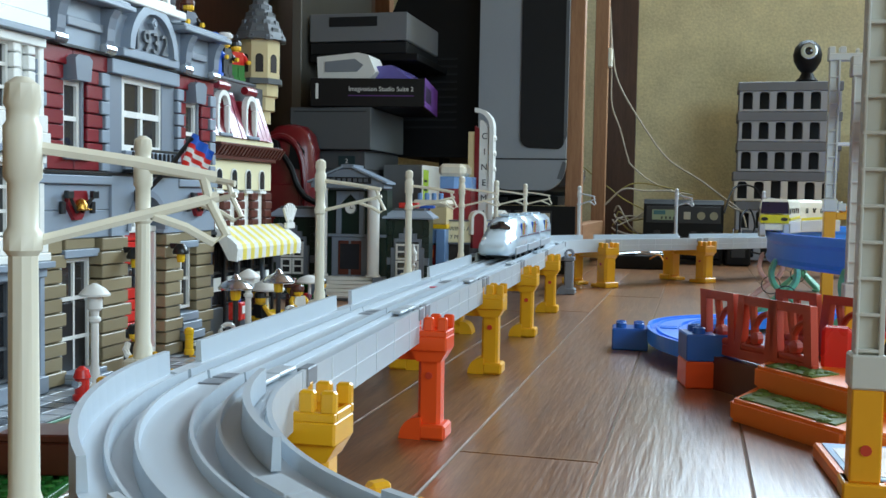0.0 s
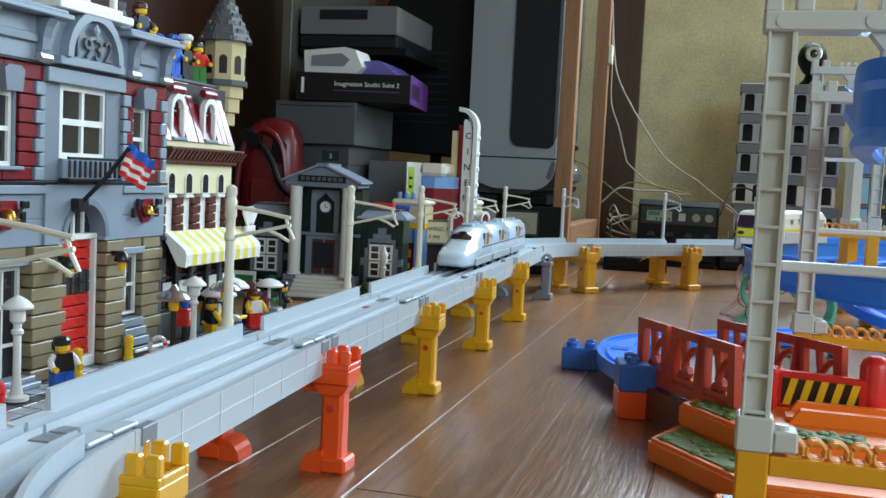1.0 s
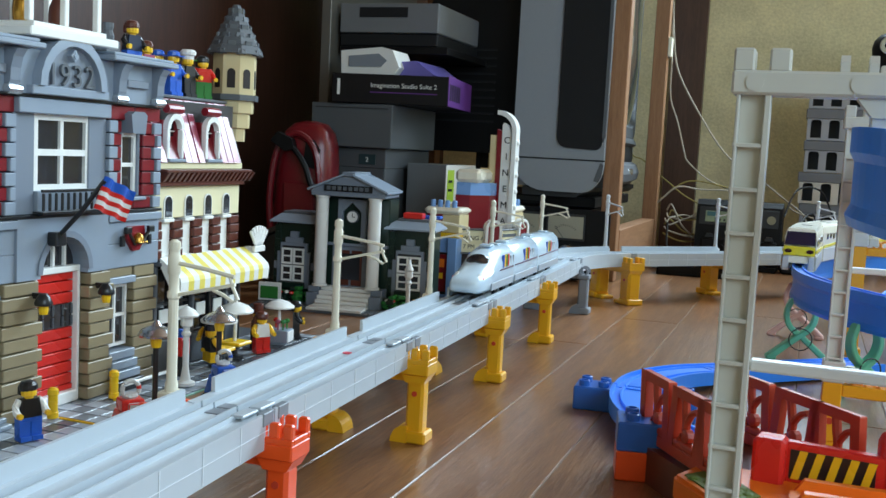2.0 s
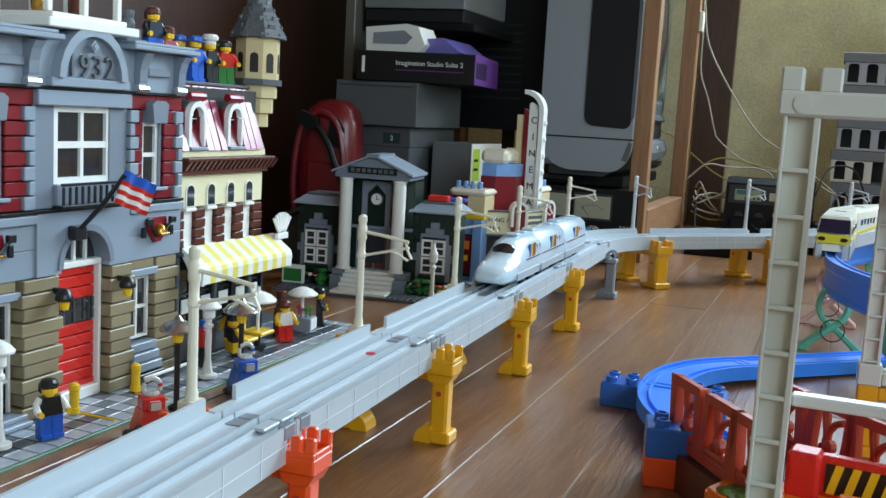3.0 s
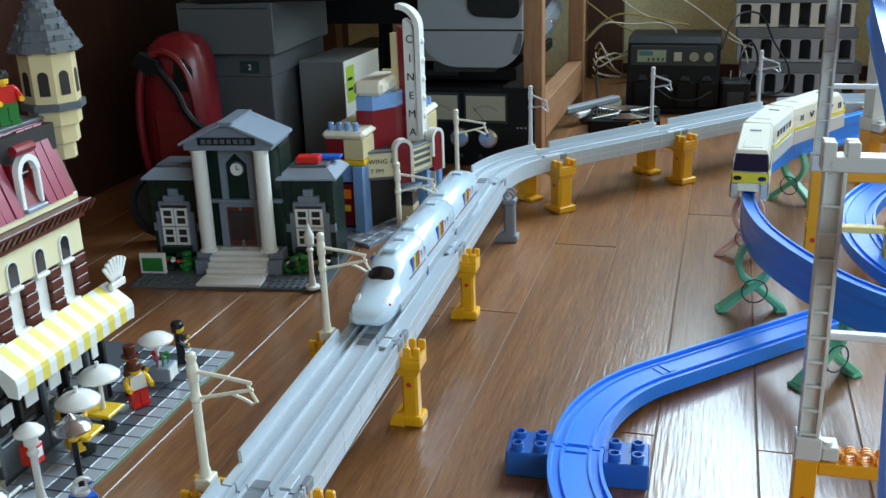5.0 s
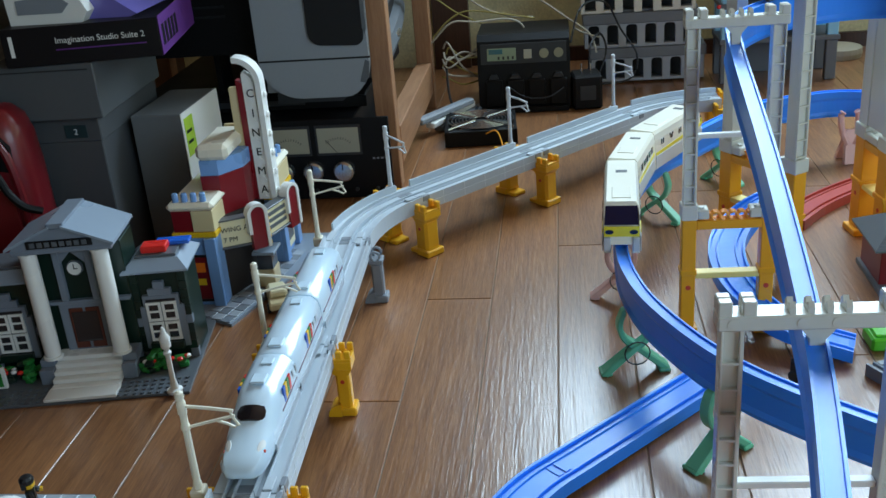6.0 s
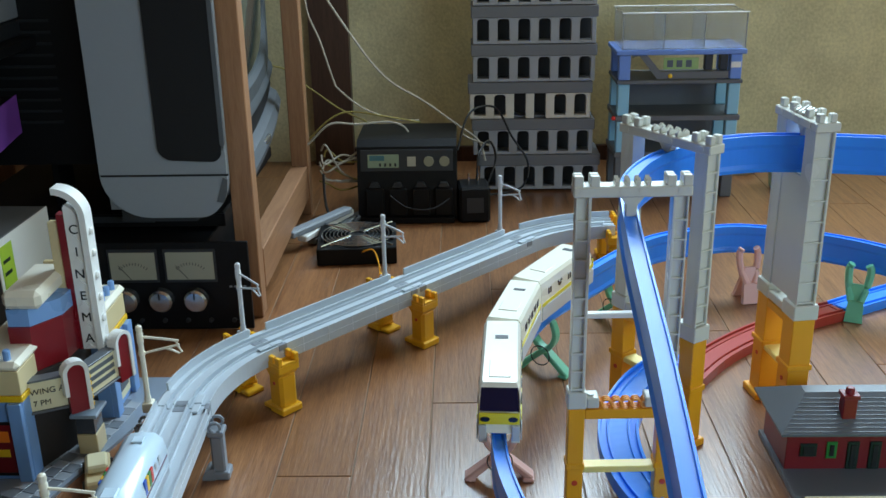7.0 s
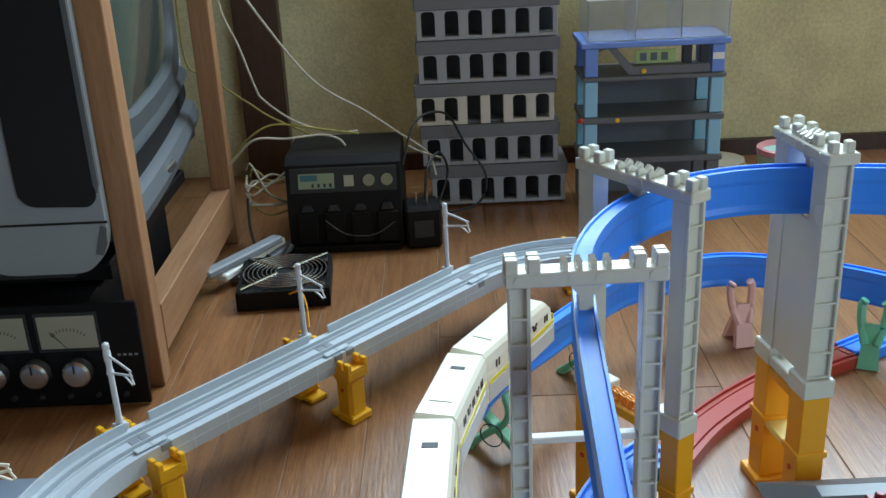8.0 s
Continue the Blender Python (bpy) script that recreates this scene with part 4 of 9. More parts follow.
    wbox("under_window", L_GREY, e, (-0.420, F + 0.001, 0.6600, 0.7160, 0.142, 0.158))
    # black balcony rail
    rail = wbox("balcony_rail", L_BLACK, e, (F + 0.008, F + 0.0105, 0.655, 0.721, 0.1575, 0.1595), 0.0003, "black balcony railing")
    wbox("rail_foot", L_BLACK, rail, (F + 0.001, F + 0.0105, 0.655, 0.721, 0.1425, 0.1445), 0.0003)
    for k in range(11):
        brick("baluster", L_BLACK, rail, F + 0.0083, F + 0.0103, 0.6552 + 0.0063 * k, 0.6582 + 0.0063 * k, 0.1445, 0.1575)
    # frieze, brackets and cornice
    wbox("frieze", L_GREY, e, (-0.420, F + 0.001, 0.557, 0.803, 0.2210, 0.2520))
    wbox("black_course", L_BLACK, e, (-0.420, F + 0.0022, 0.557, 0.803, 0.2205, 0.2225), 0.0002)
    bm = B()
    for y in (0.575, 0.632, 0.744, 0.792):
        prism(bm, [(F, 0.2250), (F + 0.004, 0.2240), (F + 0.0065, 0.2300), (F + 0.0070, 0.2380), (F + 0.0090, 0.2450), (F + 0.0125, 0.2500), (F, 0.2520)], y - 0.0045, y + 0.0045, "y")
        br = wpart("bracket", bm, SAND_DARK, e)
        bm = B()
        cyl(bm, 0, 0, -0.006, 0.006, 0.0034, seg=10, m=Matrix.Translation((F + 0.0045, y, 0.2245)) @ pose(0, 0, 0, 90, 0, 0))
        wpart("bracket_scroll", bm, SILVER, br, "shiny silver cylinder")
        bm = B()
    bm.free()
    for a, b in ((0.5555, 0.652), (0.724, 0.805)):
        wbox("cornice", L_GREY, e, (-0.430, F + 0.015, a, b, 0.2518, 0.2555), 0.0008)
        wbox("cornice_lip", L_GREY, e, (-0.430, F + 0.012, a + 0.003, b - 0.003, 0.2557, 0.2580), 0.0006)
        wbox("frieze_panel", SAND_DARK, e, (F, F + 0.004, a + 0.030, b - 0.025, 0.234, 0.240))
    # arched pediment with the year
    C = 0.688
    bm = B()
    prism(bm, [(C - 0.040, 0.2225)] + list(reversed(arch_pts(C, 0.2300, 0.031))) + [(C + 0.040, 0.2225)], -0.428, F + 0.004, "x")
    wpart("pediment", bm, SAND_DARK, e)
    bm = B()
    prism(bm, list(reversed(arch_pts(C, 0.2285, 0.035))) + arch_pts(C, 0.2285, 0.0285), F - 0.01, F + 0.009, "x")
    wpart("pediment_arch", bm, L_GREY, e, smooth=True)
    wbox("pediment_foot", L_GREY, e, (-0.42, F + 0.007, C - 0.040, C + 0.040, 0.2226, 0.2285))
    bm = B()
    bx(bm, -0.0045, 0.0045, -0.0032, 0.0032, -0.0032, 0.0032, 0.0004)
    bx(bm, 0.004, 0.0052, -0.0016, 0.0016, -0.0016, 0.0016)
    ob = part("diamond", bm, L_GREY, e, "diamond ornament")
    ob.matrix_basis = e.matrix_basis.inverted() @ Matrix.Translation((F + 0.004, C, 0.2505)) @ pose(0, 0, 0, 45, 0, 0)
    # raised numerals of the year of founding, drawn as grooved plates
    for k, (ch, yy) in enumerate(zip("1932", (-0.0230, -0.0105, 0.0025, 0.0155))):
        cu = bpy.data.curves.new("numeral", "FONT")
        cu.body, cu.size, cu.extrude, cu.align_x = ch, 0.0215, 0.0014, "CENTER"
        tmp = bpy.data.objects.new("numeral", cu)
        scene.collection.objects.link(tmp)
        me = bpy.data.meshes.new_from_object(tmp.evaluated_get(bpy.context.evaluated_depsgraph_get()))
        bpy.data.objects.remove(tmp)
        me.materials.append(L_DGREY)
        ob = piece("numeral", me, e, e.matrix_basis.inverted() @ Matrix.Translation((F + 0.0052, C + yy + 0.003, 0.2298)) @ pose(0, 0, 0, 90, 0, 90))
    # roof and cupola
    wbox("roof", L_DGREY, e, (-0.530, -0.4105, 0.560, 0.800, 0.2502, 0.2540))
    cup = wbox("cupola", L_WHITE, e, (-0.460, -0.395, 0.642, 0.734, 0.2600, 0.2660), 0.0008, "white open bell cupola")
    wbox("cupola_base", L_WHITE, cup, (-0.456, -0.400, 0.650, 0.726, 0.2662, 0.2700))
    for x in (-0.453, -0.407):
        for y in (0.653, 0.688, 0.723):
            brick("cupola_post", L_WHITE, cup, x - 0.0025, x + 0.0025, y - 0.0028, y + 0.0028, 0.2700, 0.3150)
    wbox("cupola_head", L_WHITE, cup, (-0.458, -0.400, 0.648, 0.728, 0.3150, 0.3210))
    for y, m in ((0.670, GOLD), (0.706, L_BROWN)):
        bm = B()
        lathe(bm, [(0.0062, 0), (0.0072, 0.004), (0.0074, 0.010), (0.0066, 0.016), (0.0040, 0.022)], -0.428, y, 0.2702, 14)
        wpart("bell", bm, m, cup, smooth=True)
    # flank walls
    for y0, y1 in ((0.557, 0.5602), (0.7998, 0.803)):
        wbox("flank_wall", L_GREY, e, (-0.530, -0.4202, y0, y1, BASE, 0.2515))
    # wall lamps
    for y in (0.655, 0.722):
        bm = B()
        lathe(bm, [(0.0062, 0), (0.0065, 0.002), (0.0045, 0.006), (0.0025, 0.008)], F + 0.012, y, 0.082, 12)
        bx(bm, F + 0.003, F + 0.012, y - 0.002, y + 0.002, 0.086, 0.090, 0.0004)
        lamp = wpart("wall_lamp", bm, L_BLACK, e, "black wall lamp with yellow glass", smooth=True)
        bm = B()
        lathe(bm, [(0.0028, 0), (0.0034, 0.003), (0.0034, 0.0062)], F + 0.012, y, 0.0758, 10)
        wpart("lamp_glass", bm, L_YELLOW, lamp)
    e.matrix_basis = Matrix.Translation((0, -0.008, 0)) @ e.matrix_basis @ Matrix.Diagonal((1, 1, 1.05, 1))
    return e


fire_station()

flag = thing("toy_flag", "small red white and blue toy flag on a black pole", "flag", -0.385, 0.675, 0.128)
bm = B()
tube(bm, [(-0.398, 0.672, 0.126), (-0.376, 0.670, 0.146), (-0.356, 0.670, 0.1695)], 0.0018, 8)
bx(bm, -0.4025, -0.394, 0.666, 0.677, 0.120, 0.130, 0.0008)
wpart("flag_pole", bm, L_BLACK, flag)
# five wavy bands along the fly, blue at the head
for k, m in enumerate((L_BLUE, L_BRED, L_WHITE, L_BRED, L_WHITE, L_BRED)):
    bm = B()
    rows = []
    for i in range(13):
        s = i / 12
        w = 0.0016 * math.sin(s * 13)
        a, b = ((0.0, 0.30) if k == 0 else (0.30 + 0.14 * (k - 1), 0.30 + 0.14 * k))
        rows.append([(-0.355 - 0.009 * f - 0.003 * s + w, 0.669 + 0.037 * s, 0.1725 - 0.023 * f - 0.012 * s + d) for f, d in ((a, 0), (b, 0))])
    vs = [[[bm.verts.new((p[0] + o, p[1], p[2])) for p in r] for r in rows] for o in (-0.0006, 0.0006)]
    for i in range(12):
        bm.faces.new((vs[0][i][0], vs[0][i + 1][0], vs[0][i + 1][1], vs[0][i][1]))
        bm.faces.new((vs[1][i][0], vs[1][i + 1][0], vs[1][i + 1][1], vs[1][i][1]))
        for q in (0, 1):
            bm.faces.new((vs[0][i][q], vs[0][i + 1][q], vs[1][i + 1][q], vs[1][i][q]))
    for i in (0, 12):
        bm.faces.new((vs[0][i][0], vs[0][i][1], vs[1][i][1], vs[1][i][0]))
    wpart("stripe", bm, m, flag, smooth=True)
flag.location += Vector((0, -0.006, 0.0065))


# -- the cafe --
# rose tint mixes the ribs' pink gleam into their burgundy colour
RIB_GLEAM = mat("burgundy_gleam_brick", "9a4458", 0.22, vary=0.05)


def cafe():
    e = thing("cafe_building", "cream brown and dark red brick-built toy cafe with striped awning", "toy building", -0.47, 0.876, BASE)
    F = -0.412
    # dark filling paints the shade behind the cafe's windows
    wbox("interior_shade_core", INTERIOR_SHADE, e, (-0.530, -0.424, 0.808, 0.940, BASE, 0.232), 0)
    # shop front
    for k, y in enumerate((0.806, 0.834, 0.862, 0.890, 0.918, 0.940)):
        brick("shop_pillar", L_BLACK if k % 2 else L_DGREY, e, -0.424, F, y, y + 0.005, BASE, 0.094)
    for y in (0.811, 0.839, 0.867, 0.895, 0.923):
        w = 0.023 if y < 0.92 else 0.017
        window_x(e, F - 0.003, y, y + w, 0.030, 0.090, 0, 1, L_BLACK, 0.0014)
        wbox("stall_riser", L_DGREY, e, (-0.424, F - 0.001, y, y + w, BASE, 0.0295))
        wbox("shop_sign", L_WHITE, e, (F - 0.0028, F - 0.0015, y + 0.005, y + w - 0.004, 0.044, 0.056), 0.0002, "small white card in the window")
    wbox("fascia", L_DGREY, e, (-0.424, F + 0.006, 0.806, 0.941, 0.0942, 0.0975))
    bm = B()
    for k in range(17):
        cyl(bm, F + 0.004, 0.810 + 0.0083 * k, 0.0975, 0.0990, 0.0026, seg=8)
    wpart("fascia_stud", bm, L_DGREY, e)
    # first floor: white windows between brown brick pilasters, arched heads in cream
    C4 = (0.8235, 0.8540, 0.8845, 0.9150)
    for k in range(4):
        z0 = 0.0990 + 0.0082 * k
        prev = 0.806
        for c in C4 + (0.951,):
            a, b = prev, min(c - 0.0078, 0.939)
            if b - a > 0.004:
                brick("brick", L_BROWN, e, -0.424, F - (0.0006 if k % 2 else 0), a, b, z0, z0 + 0.0082)
            prev = c + 0.0078
    for c in C4:
        wbox("window_panel", L_WHITE, e, (-0.424, F - 0.004, c - 0.0078, c + 0.0078, 0.0990, 0.1318))
        wbox("sill", L_WHITE, e, (-0.424, F + 0.0015, c - 0.0082, c + 0.0082, 0.0985, 0.1010))
        wbox("sill", L_WHITE, e, (-0.424, F + 0.0012, c - 0.0075, c + 0.0075, 0.1300, 0.1330))
    wbox("cream_wall", L_CREAM, e, (-0.424, F - 0.0015, 0.806, 0.939, 0.1332, 0.1600))
    for c in C4:
        bm = B()
        r = 0.0062
        prism(bm, [(c - r, 0.1335)] + list(reversed(arch_pts(c, 0.1465, r))) + [(c + r, 0.1335)], F - 0.0016, F - 0.0004, "x")
        wpart("arch_window_frame", bm, L_WHITE, e)
        bm = B()
        r = 0.0047
        prism(bm, [(c - r, 0.1345)] + list(reversed(arch_pts(c, 0.1468, r))) + [(c + r, 0.1345)], F - 0.0005, F + 0.0001, "x")
        wpart("arch_window_pane", bm, PANE, e)
    # brown eaves with raking dentils
    wbox("eaves_board", L_BROWN, e, (-0.424, F + 0.003, 0.806, 0.941, 0.1602, 0.1640))
    wbox("eaves_board", L_BROWN, e, (-0.424, F + 0.010, 0.806, 0.943, 0.1720, 0.1745))
    for k in range(20):
        y = 0.8085 + 0.0072 * k
        bm = B()
        prism(bm, [(F - 0.002, 0.1640), (F + 0.004, 0.1640), (F + 0.010, 0.1720), (F - 0.002, 0.1720)], y, y + 0.0036, "y")
        wpart("dentil", bm, L_BROWN, e)
    wbox("eaves_back", L_CREAM, e, (-0.424, F - 0.002, 0.806, 0.939, 0.1640, 0.1720))
    wbox("cream_course", L_CREAM, e, (-0.424, F + 0.001, 0.806, 0.939, 0.1746, 0.1800))
    # mansard roof with two arched dormers
    bm = B()
    prism(bm, [(F, 0.1801), (F - 0.020, 0.2340), (-0.500, 0.2340), (-0.500, 0.1801)], 0.8065, 0.939, "y")
    wpart("mansard", bm, L_RED, e, "dark red sloping roof")
    for y in (0.8070, 0.8440, 0.8535, 0.8645, 0.9020, 0.9120, 0.9220):
        bm = B()
        prism(bm, [(F + 0.0030, 0.1802), (F + 0.0005, 0.1802), (F - 0.0185, 0.2330), (F - 0.0160, 0.2330)], y, y + 0.0088, "y")
        wpart("roof_rib", bm, RIB_GLEAM, e, "dark red roof rib with its pink gleam painted in")
    for c in (0.830, 0.888):
        d = wbox("dormer", L_WHITE, e, (F - 0.004, F + 0.001, c - 0.0125, c - 0.0085, 0.1830, 0.2080), 0.0004, "white arched dormer window")
        brick("dormer_side", L_WHITE, d, F - 0.004, F + 0.001, c + 0.0085, c + 0.0125, 0.1830, 0.2080)
        for q in (-1, 1):
            wbox("dormer_cheek", L_RED, d, (F - 0.022, F - 0.0041, c + q * 0.0105 - 0.0019, c + q * 0.0105 + 0.0019, 0.1831, 0.2150), 0.0003, "dark red cheek")
        bm = B()
        prism(bm, list(reversed(arch_pts(c, 0.2080, 0.0125))) + arch_pts(c, 0.2080, 0.0080), F - 0.004, F + 0.0012, "x")
        wpart("dormer_arch", bm, L_WHITE, d)
        wbox("dormer_glass", PANE, d, (F - 0.010, F - 0.008, c - 0.0085, c + 0.0085, 0.1845, 0.2150), 0)
        brick("glazing_bar", L_WHITE, d, F - 0.008, F - 0.006, c - 0.0011, c + 0.0011, 0.1832, 0.2060)
        for z in (0.1832, 0.1942, 0.2050):
            brick("glazing_bar", L_WHITE, d, F - 0.008, F - 0.0058, c - 0.0085, c + 0.0085, z, z + 0.0020)
        bm = B()
        lathe(bm, [(0.0038, -0.011), (0.0042, -0.004), (0.0042, 0.004), (0.0038, 0.011)], 0, 0, 0, 10, Matrix.Translation((F - 0.002, c, 0.2245)) @ pose(0, 0, 0, 90, 0, 0))
        wpart("dormer_hood", bm, L_RED, d)
        wbox("dormer_sill", L_GREY, d, (F - 0.010, F + 0.004, c - 0.012, c + 0.012, 0.1803, 0.1832))
    wbox("roof", L_DGREY, e, (-0.520, F - 0.018, 0.806, 0.939, 0.2341, 0.2368))
    # corner turret with a slated cone
    tx, ty, r = -0.437, 0.962, 0.0235
    bm = B()
    lathe(bm, [(0.012, 0.200), (0.012, 0.212), (0.0165, 0.213), (0.0165, 0.226), (0.020, 0.227), (0.020, 0.2385)], tx, ty, 0, 8)
    tur = wpart("turret", bm, L_TAN, e, "tan octagonal corner turret")
    bm = B()
    lathe(bm, [(r + 0.001, 0.2386), (r + 0.001, 0.2440)], tx, ty, 0, 8)
    wpart("turret_course", bm, L_DGREY, tur)
    bm = B()
    lathe(bm, [(r - 0.002, 0.2441), (r - 0.002, 0.2820)], tx, ty, 0, 8)
    wpart("turret_wall", bm, L_TAN, tur)
    for a in (0, 45, -45, 90, -90):
        mm = Matrix.Translation((tx, ty, 0)) @ Matrix.Rotation(radians(a - 22.5), 4, "Z")
        # openings filled with the dark interior shade colour
        bm = B()
        prism(bm, [(-0.004, 0.2500)] + list(reversed(arch_pts(0, 0.2640, 0.004))) + [(0.004, 0.2500)], 0.0197, 0.0203, "x", m=mm)
        wpart("turret_window", bm, INTERIOR_SHADE, tur)
    for k in range(6):
        rr = 0.0285 * (1 - k / 6.6)
        zz = 0.2822 + 0.0078 * k
        bm = B()
        lathe(bm, [(rr, zz), (rr - 0.0035, zz + 0.0074), (rr - 0.006, zz + 0.0078)], tx, ty, 0, 8)
        wpart("slate_course", bm, L_DGREY, tur, "dark grey slate course")
        for j in range(8):
            a = 2 * math.pi * (j + (0.5 if k % 2 else 0)) / 8
            bm = B()
            bx(bm, rr * 0.9 - 0.004, rr * 0.9 + 0.001, -0.004, 0.004, zz - 0.001, zz + 0.004, 0.0003, m=Matrix.Translation((tx, ty, 0)) @ Matrix.Rotation(a, 4, "Z"))
            wpart("slate", bm, L_DGREY, tur)
    bm = B()
    lathe(bm, [(0.011, 0.10), (0.011, 0.200)], -0.440, 0.950, 0, 8)
    wpart("corner_column", bm, L_BROWN, e)
    e.matrix_basis = Matrix.Translation((0, -0.005, 0)) @ e.matrix_basis @ Matrix.Diagonal((1, 1, 1.037, 1))
    return e


cafe()


def awning():
    e = thing("awning", "yellow and white striped awning over the cafe front", "awning", -0.39, 0.873, 0.070)
    n, y0, y1 = 17, 0.805, 0.946
    fit_in = lambda q: [(-0.4080 + (x + 0.4060) * 0.62, z + 0.0055) for x, z in q]
    prof = [(-0.4060, 0.0995), (-0.3780, 0.0870), (-0.3725, 0.0840), (-0.3705, 0.0800), (-0.3715, 0.0700), (-0.3745, 0.0695), (-0.3740, 0.0790), (-0.3760, 0.0820), (-0.4060, 0.0965)]
    w = (y1 - y0) / n
    for k in range(n):
        bm = B()
        prism(bm, fit_in(prof), y0 + k * w, y0 + (k + 1) * w - 0.0001, "y")
        wpart("stripe", bm, L_WHITE if k % 2 == 0 else AWN_YELLOW, e, "" if k % 2 == 0 else "yellow stripe")
    for y in (y0 - 0.003, y1):
        bm = B()
        prism(bm, fit_in([(-0.4060, 0.0995), (-0.3780, 0.0872), (-0.3725, 0.0842), (-0.3705, 0.0800), (-0.3720, 0.0690), (-0.3850, 0.0700), (-0.4060, 0.0930)]), y, y + 0.003, "y")
        wpart("cheek", bm, L_WHITE, e)
    return e


AWN_YELLOW = mat("awning_yellow", "e6d460", 0.35)
awning()


# -- the white corner shop at the near end, with tan and white storeys --
def corner_shop():
    e = thing("shop_building", "white and grey brick-built toy shop with tall windows", "toy building", -0.46, 0.45, BASE)
    F = -0.402
    # one dark block for the shaded rooms of the shop
    wbox("interior_shade_core", INTERIOR_SHADE, e, (-0.530, -0.415, 0.300, 0.550, BASE, 0.300), 0)
    z = BASE
    storeys = ((BASE, 0.085), (0.095, 0.158), (0.172, 0.232), (0.246, 0.300))
    for k, (a, b) in enumerate(storeys):
        y = 0.302
        while y < 0.548:
            yw = min(y + 0.028, 0.540)
            window_x(e, F - 0.004, y + 0.006, yw - 0.002, a + 0.012, b - 0.006, 1, 2, L_WHITE if k else L_DGREY, 0.0016)
            for c in range(int((b - a) / 0.0096)):
                brick("brick", L_WHITE if k else L_DGREY, e, -0.415, F, yw - 0.002, yw + 0.006, a + 0.0096 * c, a + 0.0096 * (c + 1))
            y += 0.028
        wbox("sill_course", L_WHITE if k else L_GREY, e, (-0.415, F + 0.003, 0.300, 0.554, a, a + 0.011))
        wbox("head_course", L_WHITE if k else L_GREY, e, (-0.415, F + 0.002, 0.300, 0.554, b - 0.006, b))
        if k < 3:
            wbox("cornice", L_GREY, e, (-0.415, F + 0.007, 0.300, 0.556, b + 0.0002, b + 0.0045))
            wbox("cornice", L_WHITE, e, (-0.415, F + 0.004, 0.300, 0.5555, b + 0.0047, storeys[k + 1][0] - 0.0002))
    wbox("roof", L_DGREY, e, (-0.530, F, 0.300, 0.554, 0.3002, 0.306))
    wbox("flank_wall", L_GREY, e, (-0.530, F - 0.001, 0.5502, 0.5555, BASE, 0.0945))
    wbox("flank_wall", L_WHITE, e, (-0.530, F - 0.001, 0.5502, 0.5555, 0.0947, 0.300))
    return e


corner_shop()

